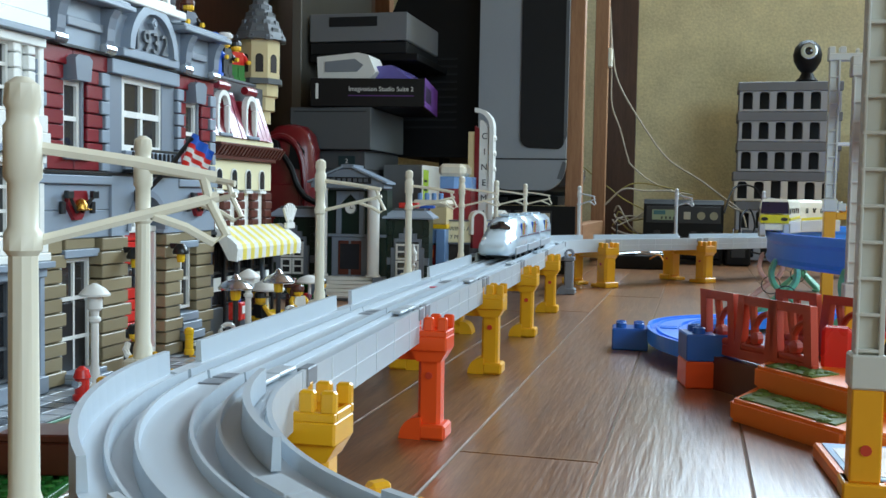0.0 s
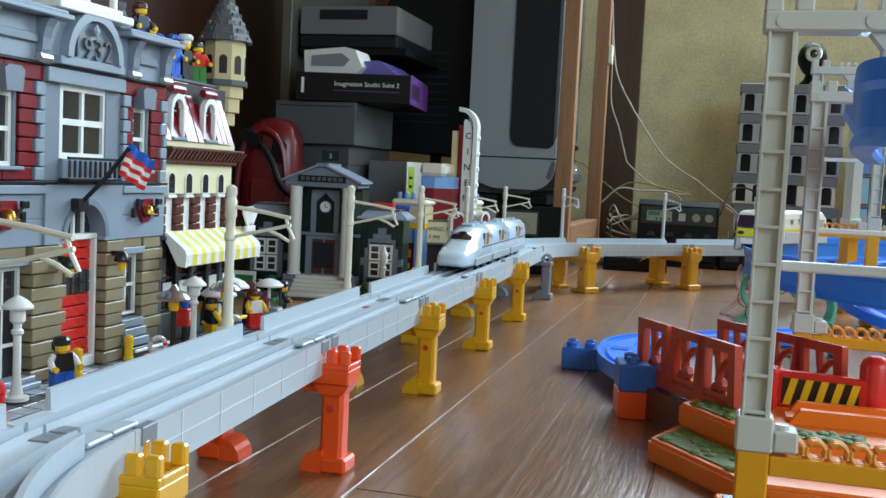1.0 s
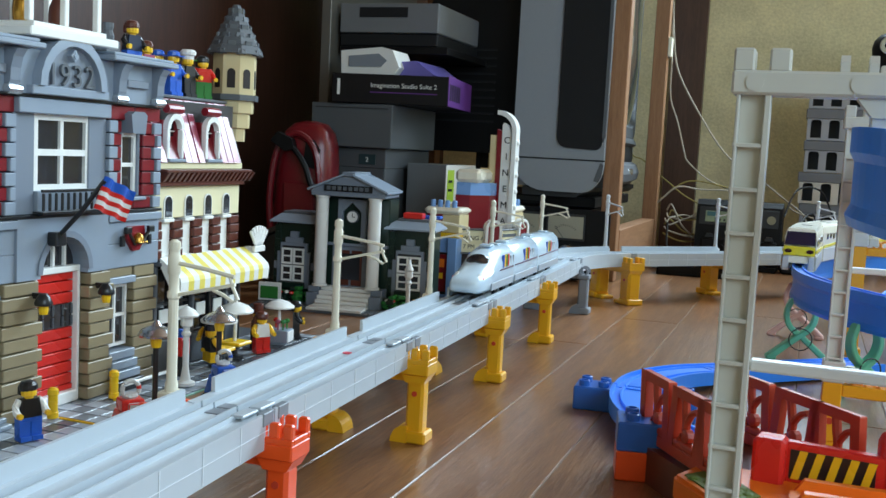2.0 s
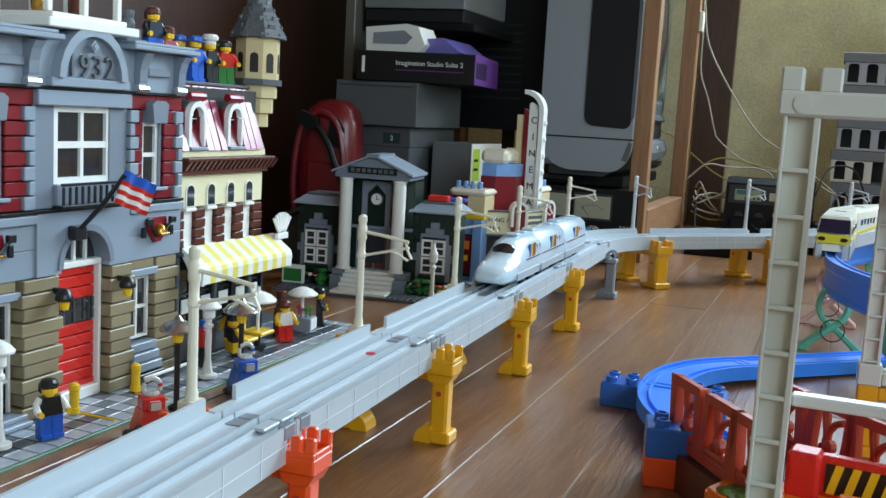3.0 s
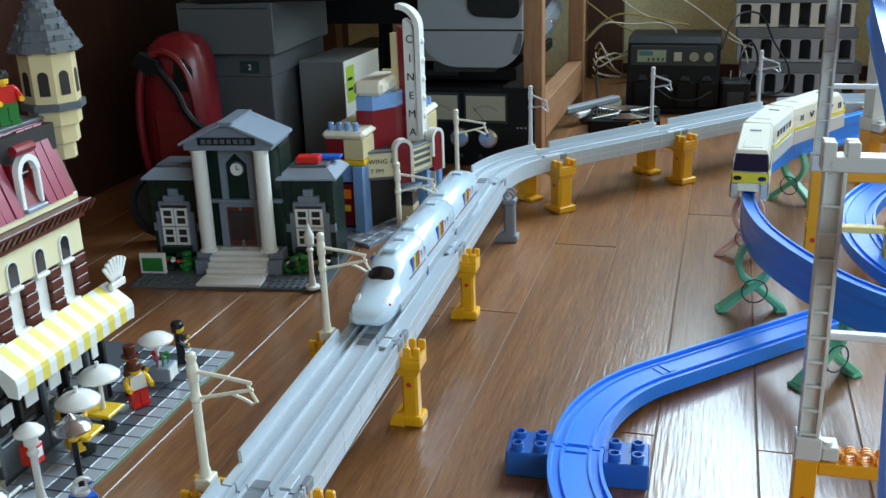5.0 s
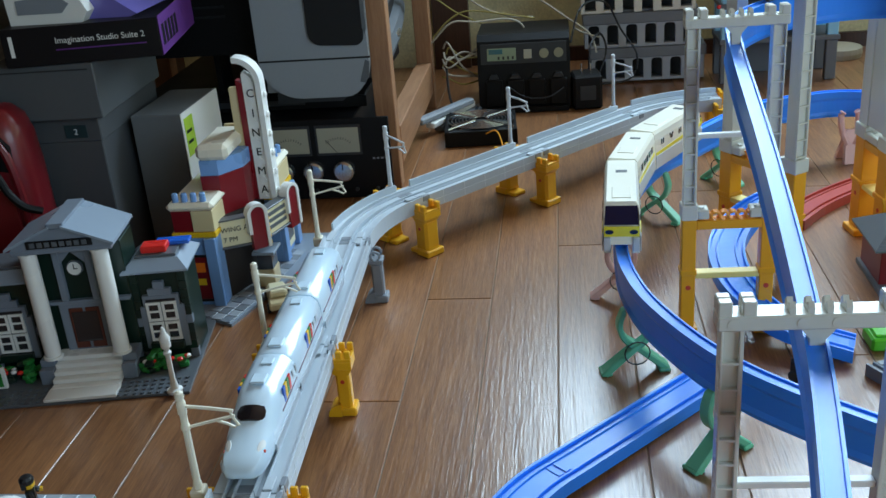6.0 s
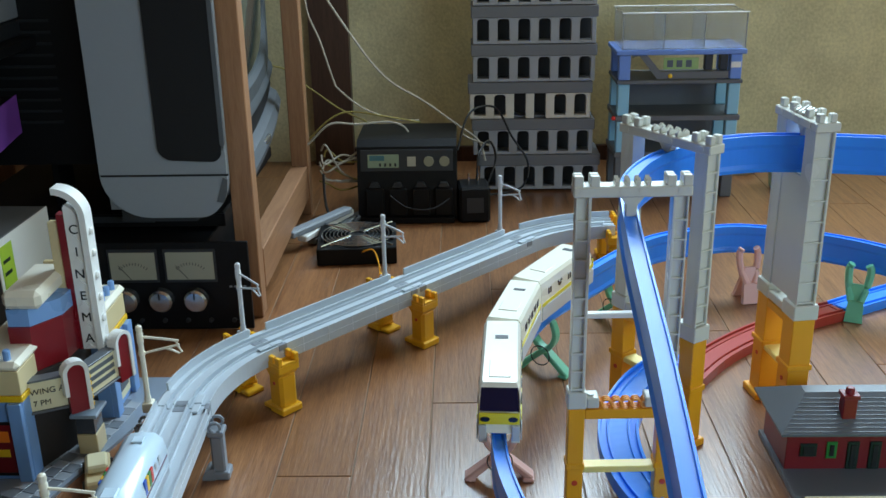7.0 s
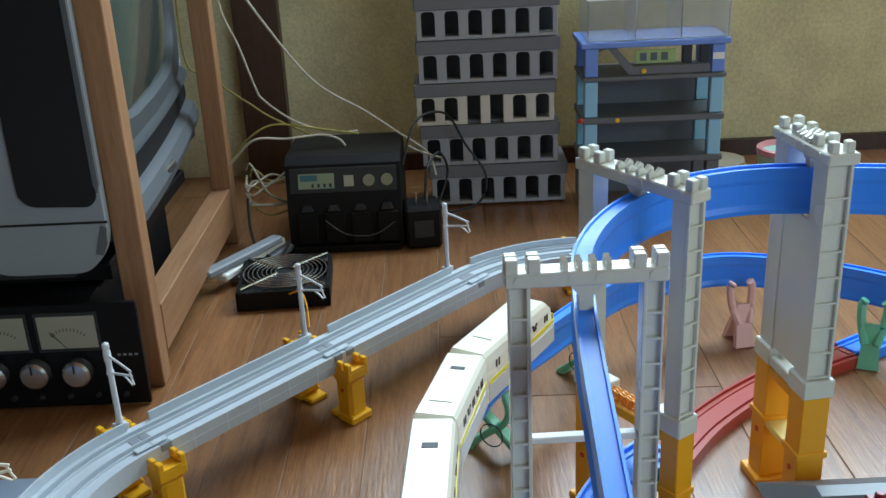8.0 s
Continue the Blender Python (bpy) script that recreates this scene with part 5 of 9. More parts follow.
# -- the town hall: built facing -y in its own frame, turned a little on the floor --
def hall():
    e = thing("town_hall", "dark green toy town hall with white columns and grey gables", "toy building", -0.442, 1.258, 0, 8)

    def box(name, m, b, bev=0.0005, parent=None, label=""):
        bm = B()
        bx(bm, *b, bev)
        return part(name, bm, m, parent or e, label)

    box("base_plate", L_DGREY, (-0.112, 0.108, -0.068, 0.100, 0, 0.0032))
    bm = B()
    random.seed(5)
    for i in range(27):
        for j in range(4):
            cyl(bm, -0.107 + 0.0080 * i, -0.064 + 0.008 * j, 0.0032, 0.0048, 0.0024, seg=8)
    part("plate_stud", bm, L_DGREY, e)
    # wings
    for s, a, b in ((-1, -0.106, -0.050), (1, 0.050, 0.104)):
        c = (a + b) / 2 + (-0.002 if s < 0 else 0.0)
        core = box("wing", L_GREEN, (a, b, 0.006, 0.060, 0.0032, 0.104), 0.0008, label="dark green wing")
        for k in range(10):
            for x in (a - 0.0015, b - 0.0065):
                brick_l("quoin", SAND_DARK if k in (0, 4) else L_GREEN, core, x, x + 0.008, 0.003, 0.010, 0.0035 + 0.0098 * k, 0.0133 + 0.0098 * k)
        # stepped grey window surround
        for (w, z0, z1) in ((0.0225, 0.018, 0.066), (0.0185, 0.066, 0.078), (0.012, 0.078, 0.085), (0.0055, 0.085, 0.093)):
            box("surround", SAND_DARK, (c - w, c + w, 0.001, 0.0065, z0, z1), parent=core)
        box("glass", PANE, (c - 0.0150, c + 0.0150, 0.0, 0.0012, 0.026, 0.074), 0, core)
        for z0 in (0.0275, 0.0500):
            for x in (-0.0155, 0.0005):
                bm = B()
                frame_loop = [(c + x, z0), (c + x + 0.0150, z0), (c + x + 0.0150, z0 + 0.0212), (c + x, z0 + 0.0212)]
                inner_loop = [(c + x + 0.0026, z0 + 0.0026), (c + x + 0.0124, z0 + 0.0026), (c + x + 0.0124, z0 + 0.0186), (c + x + 0.0026, z0 + 0.0186)]
                ring = [[bm.verts.new((u, y, v)) for u, v in loop] for loop in (frame_loop, inner_loop) for y in (-0.0016, 0.0012)]
                for a_, b_ in ((0, 2), (1, 3), (0, 1), (2, 3)):
                    for q in range(4):
                        bm.faces.new((ring[a_][q], ring[a_][(q + 1) % 4], ring[b_][(q + 1) % 4], ring[b_][q]))
                part("window", bm, L_WHITE, core)
                box("glazing_bar", L_WHITE, (c + x + 0.0024, c + x + 0.0126, -0.0011, 0.0012, z0 + 0.0096, z0 + 0.0116), 0, core)
        box("window_box", L_GREEN, (c - 0.017, c + 0.017, -0.006, 0.001, 0.0185, 0.0265), parent=core)
        # roof: sloping pale border round a flat top
        bm = B()
        lo = [(a - 0.007, -0.003), (b + 0.007, -0.003), (b + 0.007, 0.065), (a - 0.007, 0.065)]
        hi = [(a + 0.004, 0.010), (b - 0.004, 0.010), (b - 0.004, 0.054), (a + 0.004, 0.054)]
        v0 = [bm.verts.new((x, y, 0.1045)) for x, y in lo]
        v1 = [bm.verts.new((x, y, 0.1065)) for x, y in lo]
        v2 = [bm.verts.new((x, y, 0.1155)) for x, y in hi]
        for p, q in ((v0, v1), (v1, v2)):
            for i in range(4):
                bm.faces.new((p[i], p[(i + 1) % 4], q[(i + 1) % 4], q[i]))
        bm.faces.new(v0)
        bm.faces.new(v2)
        part("wing_roof", bm, L_GREY, core, "pale grey hipped roof edge")
        box("roof_top", L_DGREY, (a + 0.006, b - 0.006, 0.012, 0.052, 0.1155, 0.1185), parent=core)
        # planting
        for k in range(9):
            bm = B()
            x, y = random.uniform(a + 0.002, b - 0.004), random.uniform(-0.022, -0.008)
            for q in range(5):
                bx(bm, -0.005, 0.005, -0.004, 0.004, 0, 0.005, 0.0012, m=Matrix.Translation((x + random.uniform(-.003, .003), y + random.uniform(-.003, .003), 0.0034 + 0.0026 * q * random.random() * 1.6)) @ pose(0, 0, 0, 0, 0, random.uniform(0, 90)))
            part("bush", bm, L_BGREEN if k % 3 else L_GREEN, e, "dark green leaf piece")
        for k in range(6):
            bm = B()
            x, y = random.uniform(a + 0.004, b - 0.004), random.uniform(-0.024, -0.012)
            lathe(bm, [(0.0012, 0), (0.0034, 0.0015), (0.0030, 0.003), (0.0010, 0.004)], x, y, 0.0135, 8)
            part("flower", bm, L_BRED if k % 3 else L_WHITE, e, "small bright flower piece")
    box("roof_toy", L_BRED, (0.062, 0.088, 0.016, 0.034, 0.1186, 0.1260), 0.001, label="red brick piece on the roof")
    box("roof_toy", L_BLUE, (0.072, 0.108, 0.034, 0.050, 0.1186, 0.1225), 0.001, label="blue brick piece on the roof")
    # centre block with portico
    mid = box("centre_block", L_GREEN, (-0.049, 0.049, 0.000, 0.044, 0.0032, 0.142), 0.0008, label="dark green centre block")
    box("door_surround", SAND_DARK, (-0.025, 0.025, -0.0035, 0.001, 0.026, 0.079), parent=mid)
    for x in (-0.0155, 0.0015):
        box("door_leaf", L_BROWN, (x, x + 0.014, -0.0050, -0.0034, 0.0285, 0.0740), parent=mid, label="dark glazed door")
    box("door_pane", PANE, (-0.0130, 0.0130, -0.0056, -0.0050, 0.036, 0.070), 0, mid)
    box("belt", SAND_DARK, (-0.049, 0.049, -0.006, 0.001, 0.0792, 0.0830), parent=mid)
    for x in (-0.0190, 0.0125):
        box("pilaster", SAND_DARK, (x, x + 0.0065, -0.006, 0.001, 0.0832, 0.1400), parent=mid)
    for q in (-1, 1):
        bm = B()
        prism(bm, [(q * 0.0124, 0.1240), (q * 0.0124, 0.1400), (0.0, 0.1400), (0.0, 0.1365), (q * 0.0075, 0.1290)], -0.0055, 0.001, "y")
        bmesh.ops.recalc_face_normals(bm, faces=bm.faces)
        part("arch_half", bm, SAND_DARK, mid)
    bm = B()
    cyl(bm, 0, 0, 0, 0.003, 0.0082, seg=20, m=pose(0, 0.0, 0.1175, 90, 0, 0))
    clock = part("clock_rim", bm, L_DGREY, mid, "grey clock rim")
    bm = B()
    cyl(bm, 0, 0, 0, 0.0012, 0.0070, seg=20, m=pose(0, -0.0030, 0.1175, 90, 0, 0))
    part("clock", bm, L_WHITE, clock, "round white clock face")
    bm = B()
    bx(bm, -0.0004, 0.0004, -0.0046, -0.0043, 0.1170, 0.1225)
    bx(bm, -0.0004, 0.0036, -0.0046, -0.0043, 0.1170, 0.1178)
    part("clock_pointer", bm, L_BLACK, clock)
    for x in (-0.036, 0.034):
        bm = B()
        lathe(bm, [(0.0098, 0.0275), (0.0098, 0.030), (0.0082, 0.0305), (0.0082, 0.1410), (0.0092, 0.1415), (0.0092, 0.1440)], x, -0.018, 0, 16)
        part("column", bm, L_WHITE, e, "smooth white column", smooth=True)
    # pediment
    ped = box("architrave", SAND_DARK, (-0.049, 0.049, -0.026, 0.042, 0.1442, 0.1480))
    bm = B()
    prism(bm, [(-0.050, 0.1482), (0.050, 0.1482), (0.046, 0.1530), (0.008, 0.1690), (-0.008, 0.1690), (-0.046, 0.1530)], -0.026, 0.042, "y")
    part("gable", bm, SAND_DARK, ped, "grey gable roof")
    for s in (-1, 1):
        bm = B()
        prism(bm, [(s * 0.053, 0.1500), (s * 0.006, 0.1706), (s * 0.006, 0.1732), (s * 0.053, 0.1527)], -0.030, 0.044, "y")
        part("roof_slope", bm, L_GREY, ped, "pale grey roof slope")
    box("ridge", SAND_DARK, (-0.0085, 0.0085, -0.028, 0.042, 0.1700, 0.1752), parent=ped)
    box("name_board", L_BLACK, (-0.032, 0.032, -0.0275, -0.0258, 0.1502, 0.1585), parent=ped, label="black name board")
    for k in range(8):
        box("lettering", L_DGREY, (-0.028 + 0.0072 * k, -0.0232 + 0.0072 * k, -0.0282, -0.0276, 0.1520, 0.1568), 0, ped)
    # steps between grey cheek walls
    for k in range(5):
        box("step", L_WHITE, (-0.034, 0.034, -0.048 + 0.0075 * k, 0.0, 0.0034 + 0.0047 * k, 0.0079 + 0.0047 * k), label="white step")
    box("bottom_step", L_WHITE, (-0.036, 0.036, -0.068, -0.046, 0.0034, 0.0068))
    for x in (-0.049, 0.0345):
        box("cheek_wall", SAND_DARK, (x, x + 0.0145, -0.032, 0.0, 0.0034, 0.0195))
        box("cheek_wall", SAND_DARK, (x, x + 0.0145, -0.024, 0.0, 0.0197, 0.0272))
    # notice board
    nb = box("notice_board", L_WHITE, (-0.112, -0.082, -0.036, -0.032, 0.0052, 0.029), label="white framed green notice board")
    box("board_face", L_BGREEN, (-0.109, -0.085, -0.0372, -0.0362, 0.008, 0.024), parent=nb)
    return e


def brick_l(name, material, parent, x0, x1, y0, y1, z0, z1):
    key = (material.name, round(x1 - x0, 4), round(y1 - y0, 4), round(z1 - z0, 4))
    if key not in BRICKS:
        bm = B()
        h = [k / 2 for k in key[1:]]
        bx(bm, -h[0], h[0], -h[1], h[1], -h[2] + 0.0001, h[2] - 0.0001, 0.0004)
        BRICKS[key] = mesh_of(bm, name, material)
    return piece(name, BRICKS[key], parent, Matrix.Translation(((x0 + x1) / 2, (y0 + y1) / 2, (z0 + z1) / 2)))


hall()


# -- the cinema --
def flat_text(body, size, material, parent, m, extrude=0.0004, name="lettering", spacing=1.0):
    cu = bpy.data.curves.new(name, "FONT")
    cu.body, cu.size, cu.extrude, cu.align_x, cu.space_character = body, size, extrude, "CENTER", spacing
    tmp = bpy.data.objects.new(name, cu)
    scene.collection.objects.link(tmp)
    me = bpy.data.meshes.new_from_object(tmp.evaluated_get(bpy.context.evaluated_depsgraph_get()))
    bpy.data.objects.remove(tmp)
    me.materials.append(material)
    ob = new(name, me)
    if parent:
        ob.parent = parent
    ob.matrix_basis = m
    return ob


CAP_IVORY = mat("ivory_brick", "efe9d6", 0.3)


def cinema():
    e = thing("cinema_building", "blue cream and dark red toy cinema with tall white sign", "toy building", -0.35, 1.46, 0)
    bm = B()
    prism(bm, [(-0.412, 1.392), (-0.367, 1.368), (-0.325, 1.346), (-0.277, 1.500), (-0.263, 1.606), (-0.412, 1.606)], 0, 0.0034, "z")
    wpart("base_plate", bm, L_GREY, e)
    bm = B()
    bx(bm, -0.0068, 0.0068, -0.0068, 0.0068, 0, 0.0009, 0.0003)
    light_tile = mesh_of(bm, "tile", T_LIGHT)
    bm = B()
    bx(bm, -0.0068, 0.0068, -0.0068, 0.0068, 0, 0.0009, 0.0003)
    mid_tile = mesh_of(bm, "tile", T_MID)
    inv = e.matrix_basis.inverted()
    for i in range(3):
        for j in range(14):
            x, y = -0.3325 - 0.0128 * i + 0.0043 * j * (1 - 0.35 * j / 14), 1.3575 + 0.0070 * i + 0.0140 * j
            piece("tile", light_tile if (i + j) % 2 else mid_tile, e, inv @ pose(x, y, 0.0034, 0, 0, -17 if j < 10 else -9))

    def wing(x0, x1, y0, y1, facing):
        w = wbox("wing", L_MBLUE, e, (x0, x1, y0, y1, 0.0034, 0.088), 0.0008, "mid blue wing")
        wbox("band", L_YELLOW, w, (x0 - 0.0015, x1 + 0.0015, y0 - 0.0015, y1 + 0.0015, 0.0882, 0.0945), 0.0006, "yellow band")
        wbox("upper_wall", L_RED, w, (x0 + 0.001, x1 - 0.001, y0 + 0.001, y1 - 0.001, 0.0947, 0.1200))
        wbox("upper_corner", L_TAN, w, ((x0 + x1) / 2, x1 + 0.0006, y0 - 0.0004, y1, 0.0950, 0.1198))
        bm = B()
        bx(bm, x0 - 0.003, x1 + 0.003, y0 - 0.003, y1 + 0.003, 0.1202, 0.1300, 0.004)
        wpart("parapet", bm, CAP_IVORY, w, "ivory rounded parapet", smooth=True)
        for k in range(4):
            bm = B()
            f = (k + 0.7) / 4.6
            cx, cy = (x0 + (x1 - x0) * f, y0 + 0.006) if facing == "y" else (x1 - 0.006, y0 + (y1 - y0) * f)
            lathe(bm, [(0.0036, 0.1300), (0.0036, 0.1385), (0.0028, 0.1400)], cx, cy, 0, 10)
            wpart("finial", bm, L_MBLUE, w)
        return w

    w = wing(-0.394, -0.345, 1.396, 1.500, "y")
    wbox("pillar", L_MBLUE, w, (-0.3950, -0.3840, 1.390, 1.396, 0.0034, 0.0880))
    wbox("pillar", L_MBLUE, w, (-0.3580, -0.3450, 1.390, 1.396, 0.0034, 0.0880))
    ps = wbox("poster", L_RED, w, (-0.3825, -0.3595, 1.3938, 1.3955, 0.012, 0.064), 0.0003, "dark red film poster with orange shapes")
    wbox("poster_shape", L_YELLOW, ps, (-0.3785, -0.3640, 1.3930, 1.3937, 0.030, 0.038), 0.0002)
    wbox("poster_shape", BASE_ORANGE, ps, (-0.3800, -0.3625, 1.3930, 1.3937, 0.046, 0.058), 0.0002)
    wbox("poster_frame", L_BLACK, w, (-0.3838, -0.3582, 1.3950, 1.3959, 0.008, 0.067), 0.0002)
    w2 = wing(-0.345, -0.306, 1.512, 1.585, "x")
    wbox("pillar", L_MBLUE, w2, (-0.306, -0.300, 1.512, 1.527, 0.0034, 0.0880))
    wbox("pillar", L_MBLUE, w2, (-0.306, -0.300, 1.570, 1.585, 0.0034, 0.0880))
    ps = wbox("poster", L_CREAM, w2, (-0.3058, -0.3040, 1.531, 1.566, 0.012, 0.064), 0.0003, "pale film poster with dark shapes")
    wbox("poster_shape", L_DGREY, ps, (-0.3038, -0.3032, 1.536, 1.560, 0.022, 0.044), 0.0002)
    # corner hall with dark glazed entrance, a solid block in the interior shade colour
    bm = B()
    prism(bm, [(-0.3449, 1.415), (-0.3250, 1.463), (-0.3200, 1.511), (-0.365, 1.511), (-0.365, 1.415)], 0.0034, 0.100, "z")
    wpart("entrance", bm, INTERIOR_SHADE, e, "dark glazed entrance in the interior shade colour")
    bm = B()
    prism(bm, [(-0.3445, 1.4355), (-0.3240, 1.464), (-0.3190, 1.5115), (-0.366, 1.5115), (-0.366, 1.4355)], 0.1002, 0.1470, "z")
    t = wpart("tower", bm, L_RED, e, "dark red tower storey")
    bm = B()
    prism(bm, [(-0.3445, 1.4370), (-0.3240, 1.466), (-0.3200, 1.510), (-0.3655, 1.510), (-0.3655, 1.4370)], 0.1472, 0.1650, "z")
    wpart("tower_band", bm, L_MBLUE, t, "mid blue storey")
    bm = B()
    bx(bm, -0.3680, -0.3300, 1.434, 1.515, 0.1652, 0.1840, 0.005)
    wpart("tower_cap", bm, CAP_IVORY, t, "ivory rounded cap", smooth=True)
    wbox("tower_wall", L_TAN, t, (-0.3560, -0.3220, 1.5120, 1.5180, 0.1200, 0.1860))
    # tall sign
    sg = wbox("sign_spine", L_TAN, e, (-0.3360, -0.3255, 1.491, 1.499, 0.0900, 0.2350), 0.0005, "tan sign spine")
    bm = B()
    prism(bm, [(-0.3254, 0.0980), (-0.3180, 0.0980), (-0.3180, 0.2400), (-0.3254, 0.2440)], 1.489, 1.500, "y")
    wpart("red_stripe", bm, L_RED, sg, "dark red stripe")
    # white blade with a rounded top and an open slot below the curve
    cx, r1, r0 = -0.3254, 0.0300, 0.0190
    z_c = 0.2410
    q = [(cx + r1 * math.cos(a), z_c + r1 * math.sin(a)) for a in [math.pi / 2 * k / 10 for k in range(11)]]
    qi = [(cx + (r1 - 0.0065) * math.cos(a), z_c + (r1 - 0.0065) * math.sin(a)) for a in [math.pi / 2 * k / 10 for k in range(11)]]
    bm = B()
    prism(bm, [(cx + r1 - 0.0065, 0.0980), (cx + r1, 0.0980)] + q + list(reversed(qi)), 1.485, 1.504, "y")
    wpart("blade_rim", bm, L_WHITE, sg, "white curved rim of the sign", smooth=False)
    qa = [(cx + (r1 - 0.0095) * math.cos(a), z_c - 0.004 + (r1 - 0.0120) * math.sin(a)) for a in [math.pi / 2 * k / 10 for k in range(11)]]
    bm = B()
    prism(bm, [(-0.3178, 0.0980), (cx + r1 - 0.0064, 0.0980)] + [(min(x, cx + r1 - 0.0064), z) for x, z in qa if x > -0.3178] + [(-0.3178, 0.2500)], 1.489, 1.500, "y")
    wpart("letter_board", bm, L_WHITE, sg, "white letter board")
    for k, ch in enumerate("CINEMA"):
        ob = flat_text(ch, 0.0135, L_BLACK, sg, sg.matrix_basis.inverted() @ Matrix.Identity(4), 0.0004)
        ob.matrix_basis = Matrix.Translation((-0.3098, 1.4886, 0.2235 - 0.0235 * k)) @ pose(0, 0, 0, 90, 0, 0)
        bm = B()
        prism(bm, [(-0.3150, 0.2170 - 0.0235 * k), (-0.3048, 0.2170 - 0.0235 * k), (-0.3100, 0.2215 - 0.0235 * k)], 1.4870, 1.4892, "y")
        wpart("bulb_brick", bm, L_WHITE, sg)
        bm = B()
        lathe(bm, [(0.0042, 0), (0.0040, 0.002), (0.0025, 0.0032)], seg=10, m=Matrix.Translation((cx + r1 - 0.0002, 1.4945, 0.225 - 0.0235 * k)) @ pose(0, 0, 0, 0, 90, 0))
        wpart("bulb", bm, L_WHITE, sg)
    # marquee: two name boards meeting at the corner and two rounded fins
    def board(x0, y0, x1, y1, lines):
        a = math.atan2(y1 - y0, x1 - x0)
        ln = math.hypot(x1 - x0, y1 - y0)
        mm = e.matrix_basis.inverted() @ Matrix.Translation((x0, y0, 0)) @ Matrix.Rotation(a, 4, "Z")
        bm = B()
        bx(bm, 0, ln, -0.001, 0.010, 0.068, 0.099, 0.0006)
        b = part("marquee_board", bm, L_CREAM, e, "cream marquee board with black lettering", m=mm)
        bm = B()
        bx(bm, -0.001, ln + 0.001, -0.003, 0.010, 0.0655, 0.0678, 0.0004)
        part("board_edge", bm, L_DGREY, b)
        bm = B()
        bx(bm, -0.001, ln + 0.001, -0.003, 0.010, 0.0992, 0.1012, 0.0004)
        part("board_edge", bm, L_DGREY, b)
        for z, s, txt in lines:
            flat_text(txt, s, L_BLACK, b, Matrix.Translation((ln / 2, -0.0014, z)) @ pose(0, 0, 0, 90, 0, 0), 0.0002)
        return b, ln

    board(-0.3600, 1.4060, -0.3120, 1.4290, ((0.0855, 0.0085, "SHOWING AT"), (0.0735, 0.0080, "7 PM")))
    b, ln = board(-0.3030, 1.4360, -0.2850, 1.4900, ())
    for z in (0.074, 0.082, 0.090):
        bm = B()
        bx(bm, 0.006, ln - 0.008, -0.0016, -0.0010, z, z + 0.0045)
        part("text_bar", bm, L_DGREY, b)
    for x, y, a in ((-0.3060, 1.4300, 40), (-0.2830, 1.4960, 70)):
        bm = B()
        prism(bm, [(-0.009, 0.0600), (0.009, 0.0600)] + arch_pts(0, 0.1030, 0.009), -0.004, 0.004, "y")
        mm = e.matrix_basis.inverted() @ Matrix.Translation((x, y, 0)) @ Matrix.Rotation(radians(a), 4, "Z")
        f = part("fin", bm, L_RED, e, "dark red fin with a white rounded rim", m=mm)
        bm = B()
        prism(bm, [(0.0125, 0.0600)] + arch_pts(0, 0.1030, 0.0125) + [(-0.0125, 0.0800), (-0.0085, 0.0800)] + list(reversed(arch_pts(0, 0.1030, 0.0085))) + [(0.0085, 0.0600)], -0.0055, 0.0055, "y")
        part("fin_rim", bm, L_WHITE, f)
        for k in range(5):
            bm = B()
            lathe(bm, [(0.0030, 0), (0.0026, 0.002)], seg=8, m=Matrix.Translation((0.0125, 0, 0.0635 + 0.0075 * k)) @ pose(0, 0, 0, 0, 90, 0))
            part("yellow_stud", bm, L_YELLOW, f)
    # ticket booth under the marquee
    booth = wbox("ticket_booth", L_TAN, e, (-0.318, -0.298, 1.440, 1.465, 0.0034, 0.026), 0.0008, "tan ticket booth")
    wbox("booth_glass", PANE, booth, (-0.317, -0.299, 1.441, 1.464, 0.0262, 0.046), 0.0003)
    wbox("booth_roof", L_GREY, booth, (-0.321, -0.294, 1.436, 1.468, 0.0462, 0.0500))
    return e


cinema()
car = thing("toy_car", "small tan brick-built toy car beside the cinema", "toy car", -0.285, 1.40, 0, 20)
bm = B()
bx(bm, -0.012, 0.012, -0.028, 0.028, 0.005, 0.014, 0.002)
part("body", bm, L_TAN, car)
bm = B()
bx(bm, -0.010, 0.010, -0.012, 0.016, 0.014, 0.022, 0.002)
part("cabin", bm, L_CREAM, car)
for x in (-0.0125, 0.0125):
    for y in (-0.018, 0.018):
        bm = B()
        cyl(bm, 0, 0, -0.002, 0.002, 0.0055, seg=14, m=pose(x, y, 0.0055, 0, 90, 0))
        part("wheel", bm, L_BLACK, car)

# ---- street furniture and toy figures ----
SKIN = mat("figure_yellow", "f2c12a", 0.3)


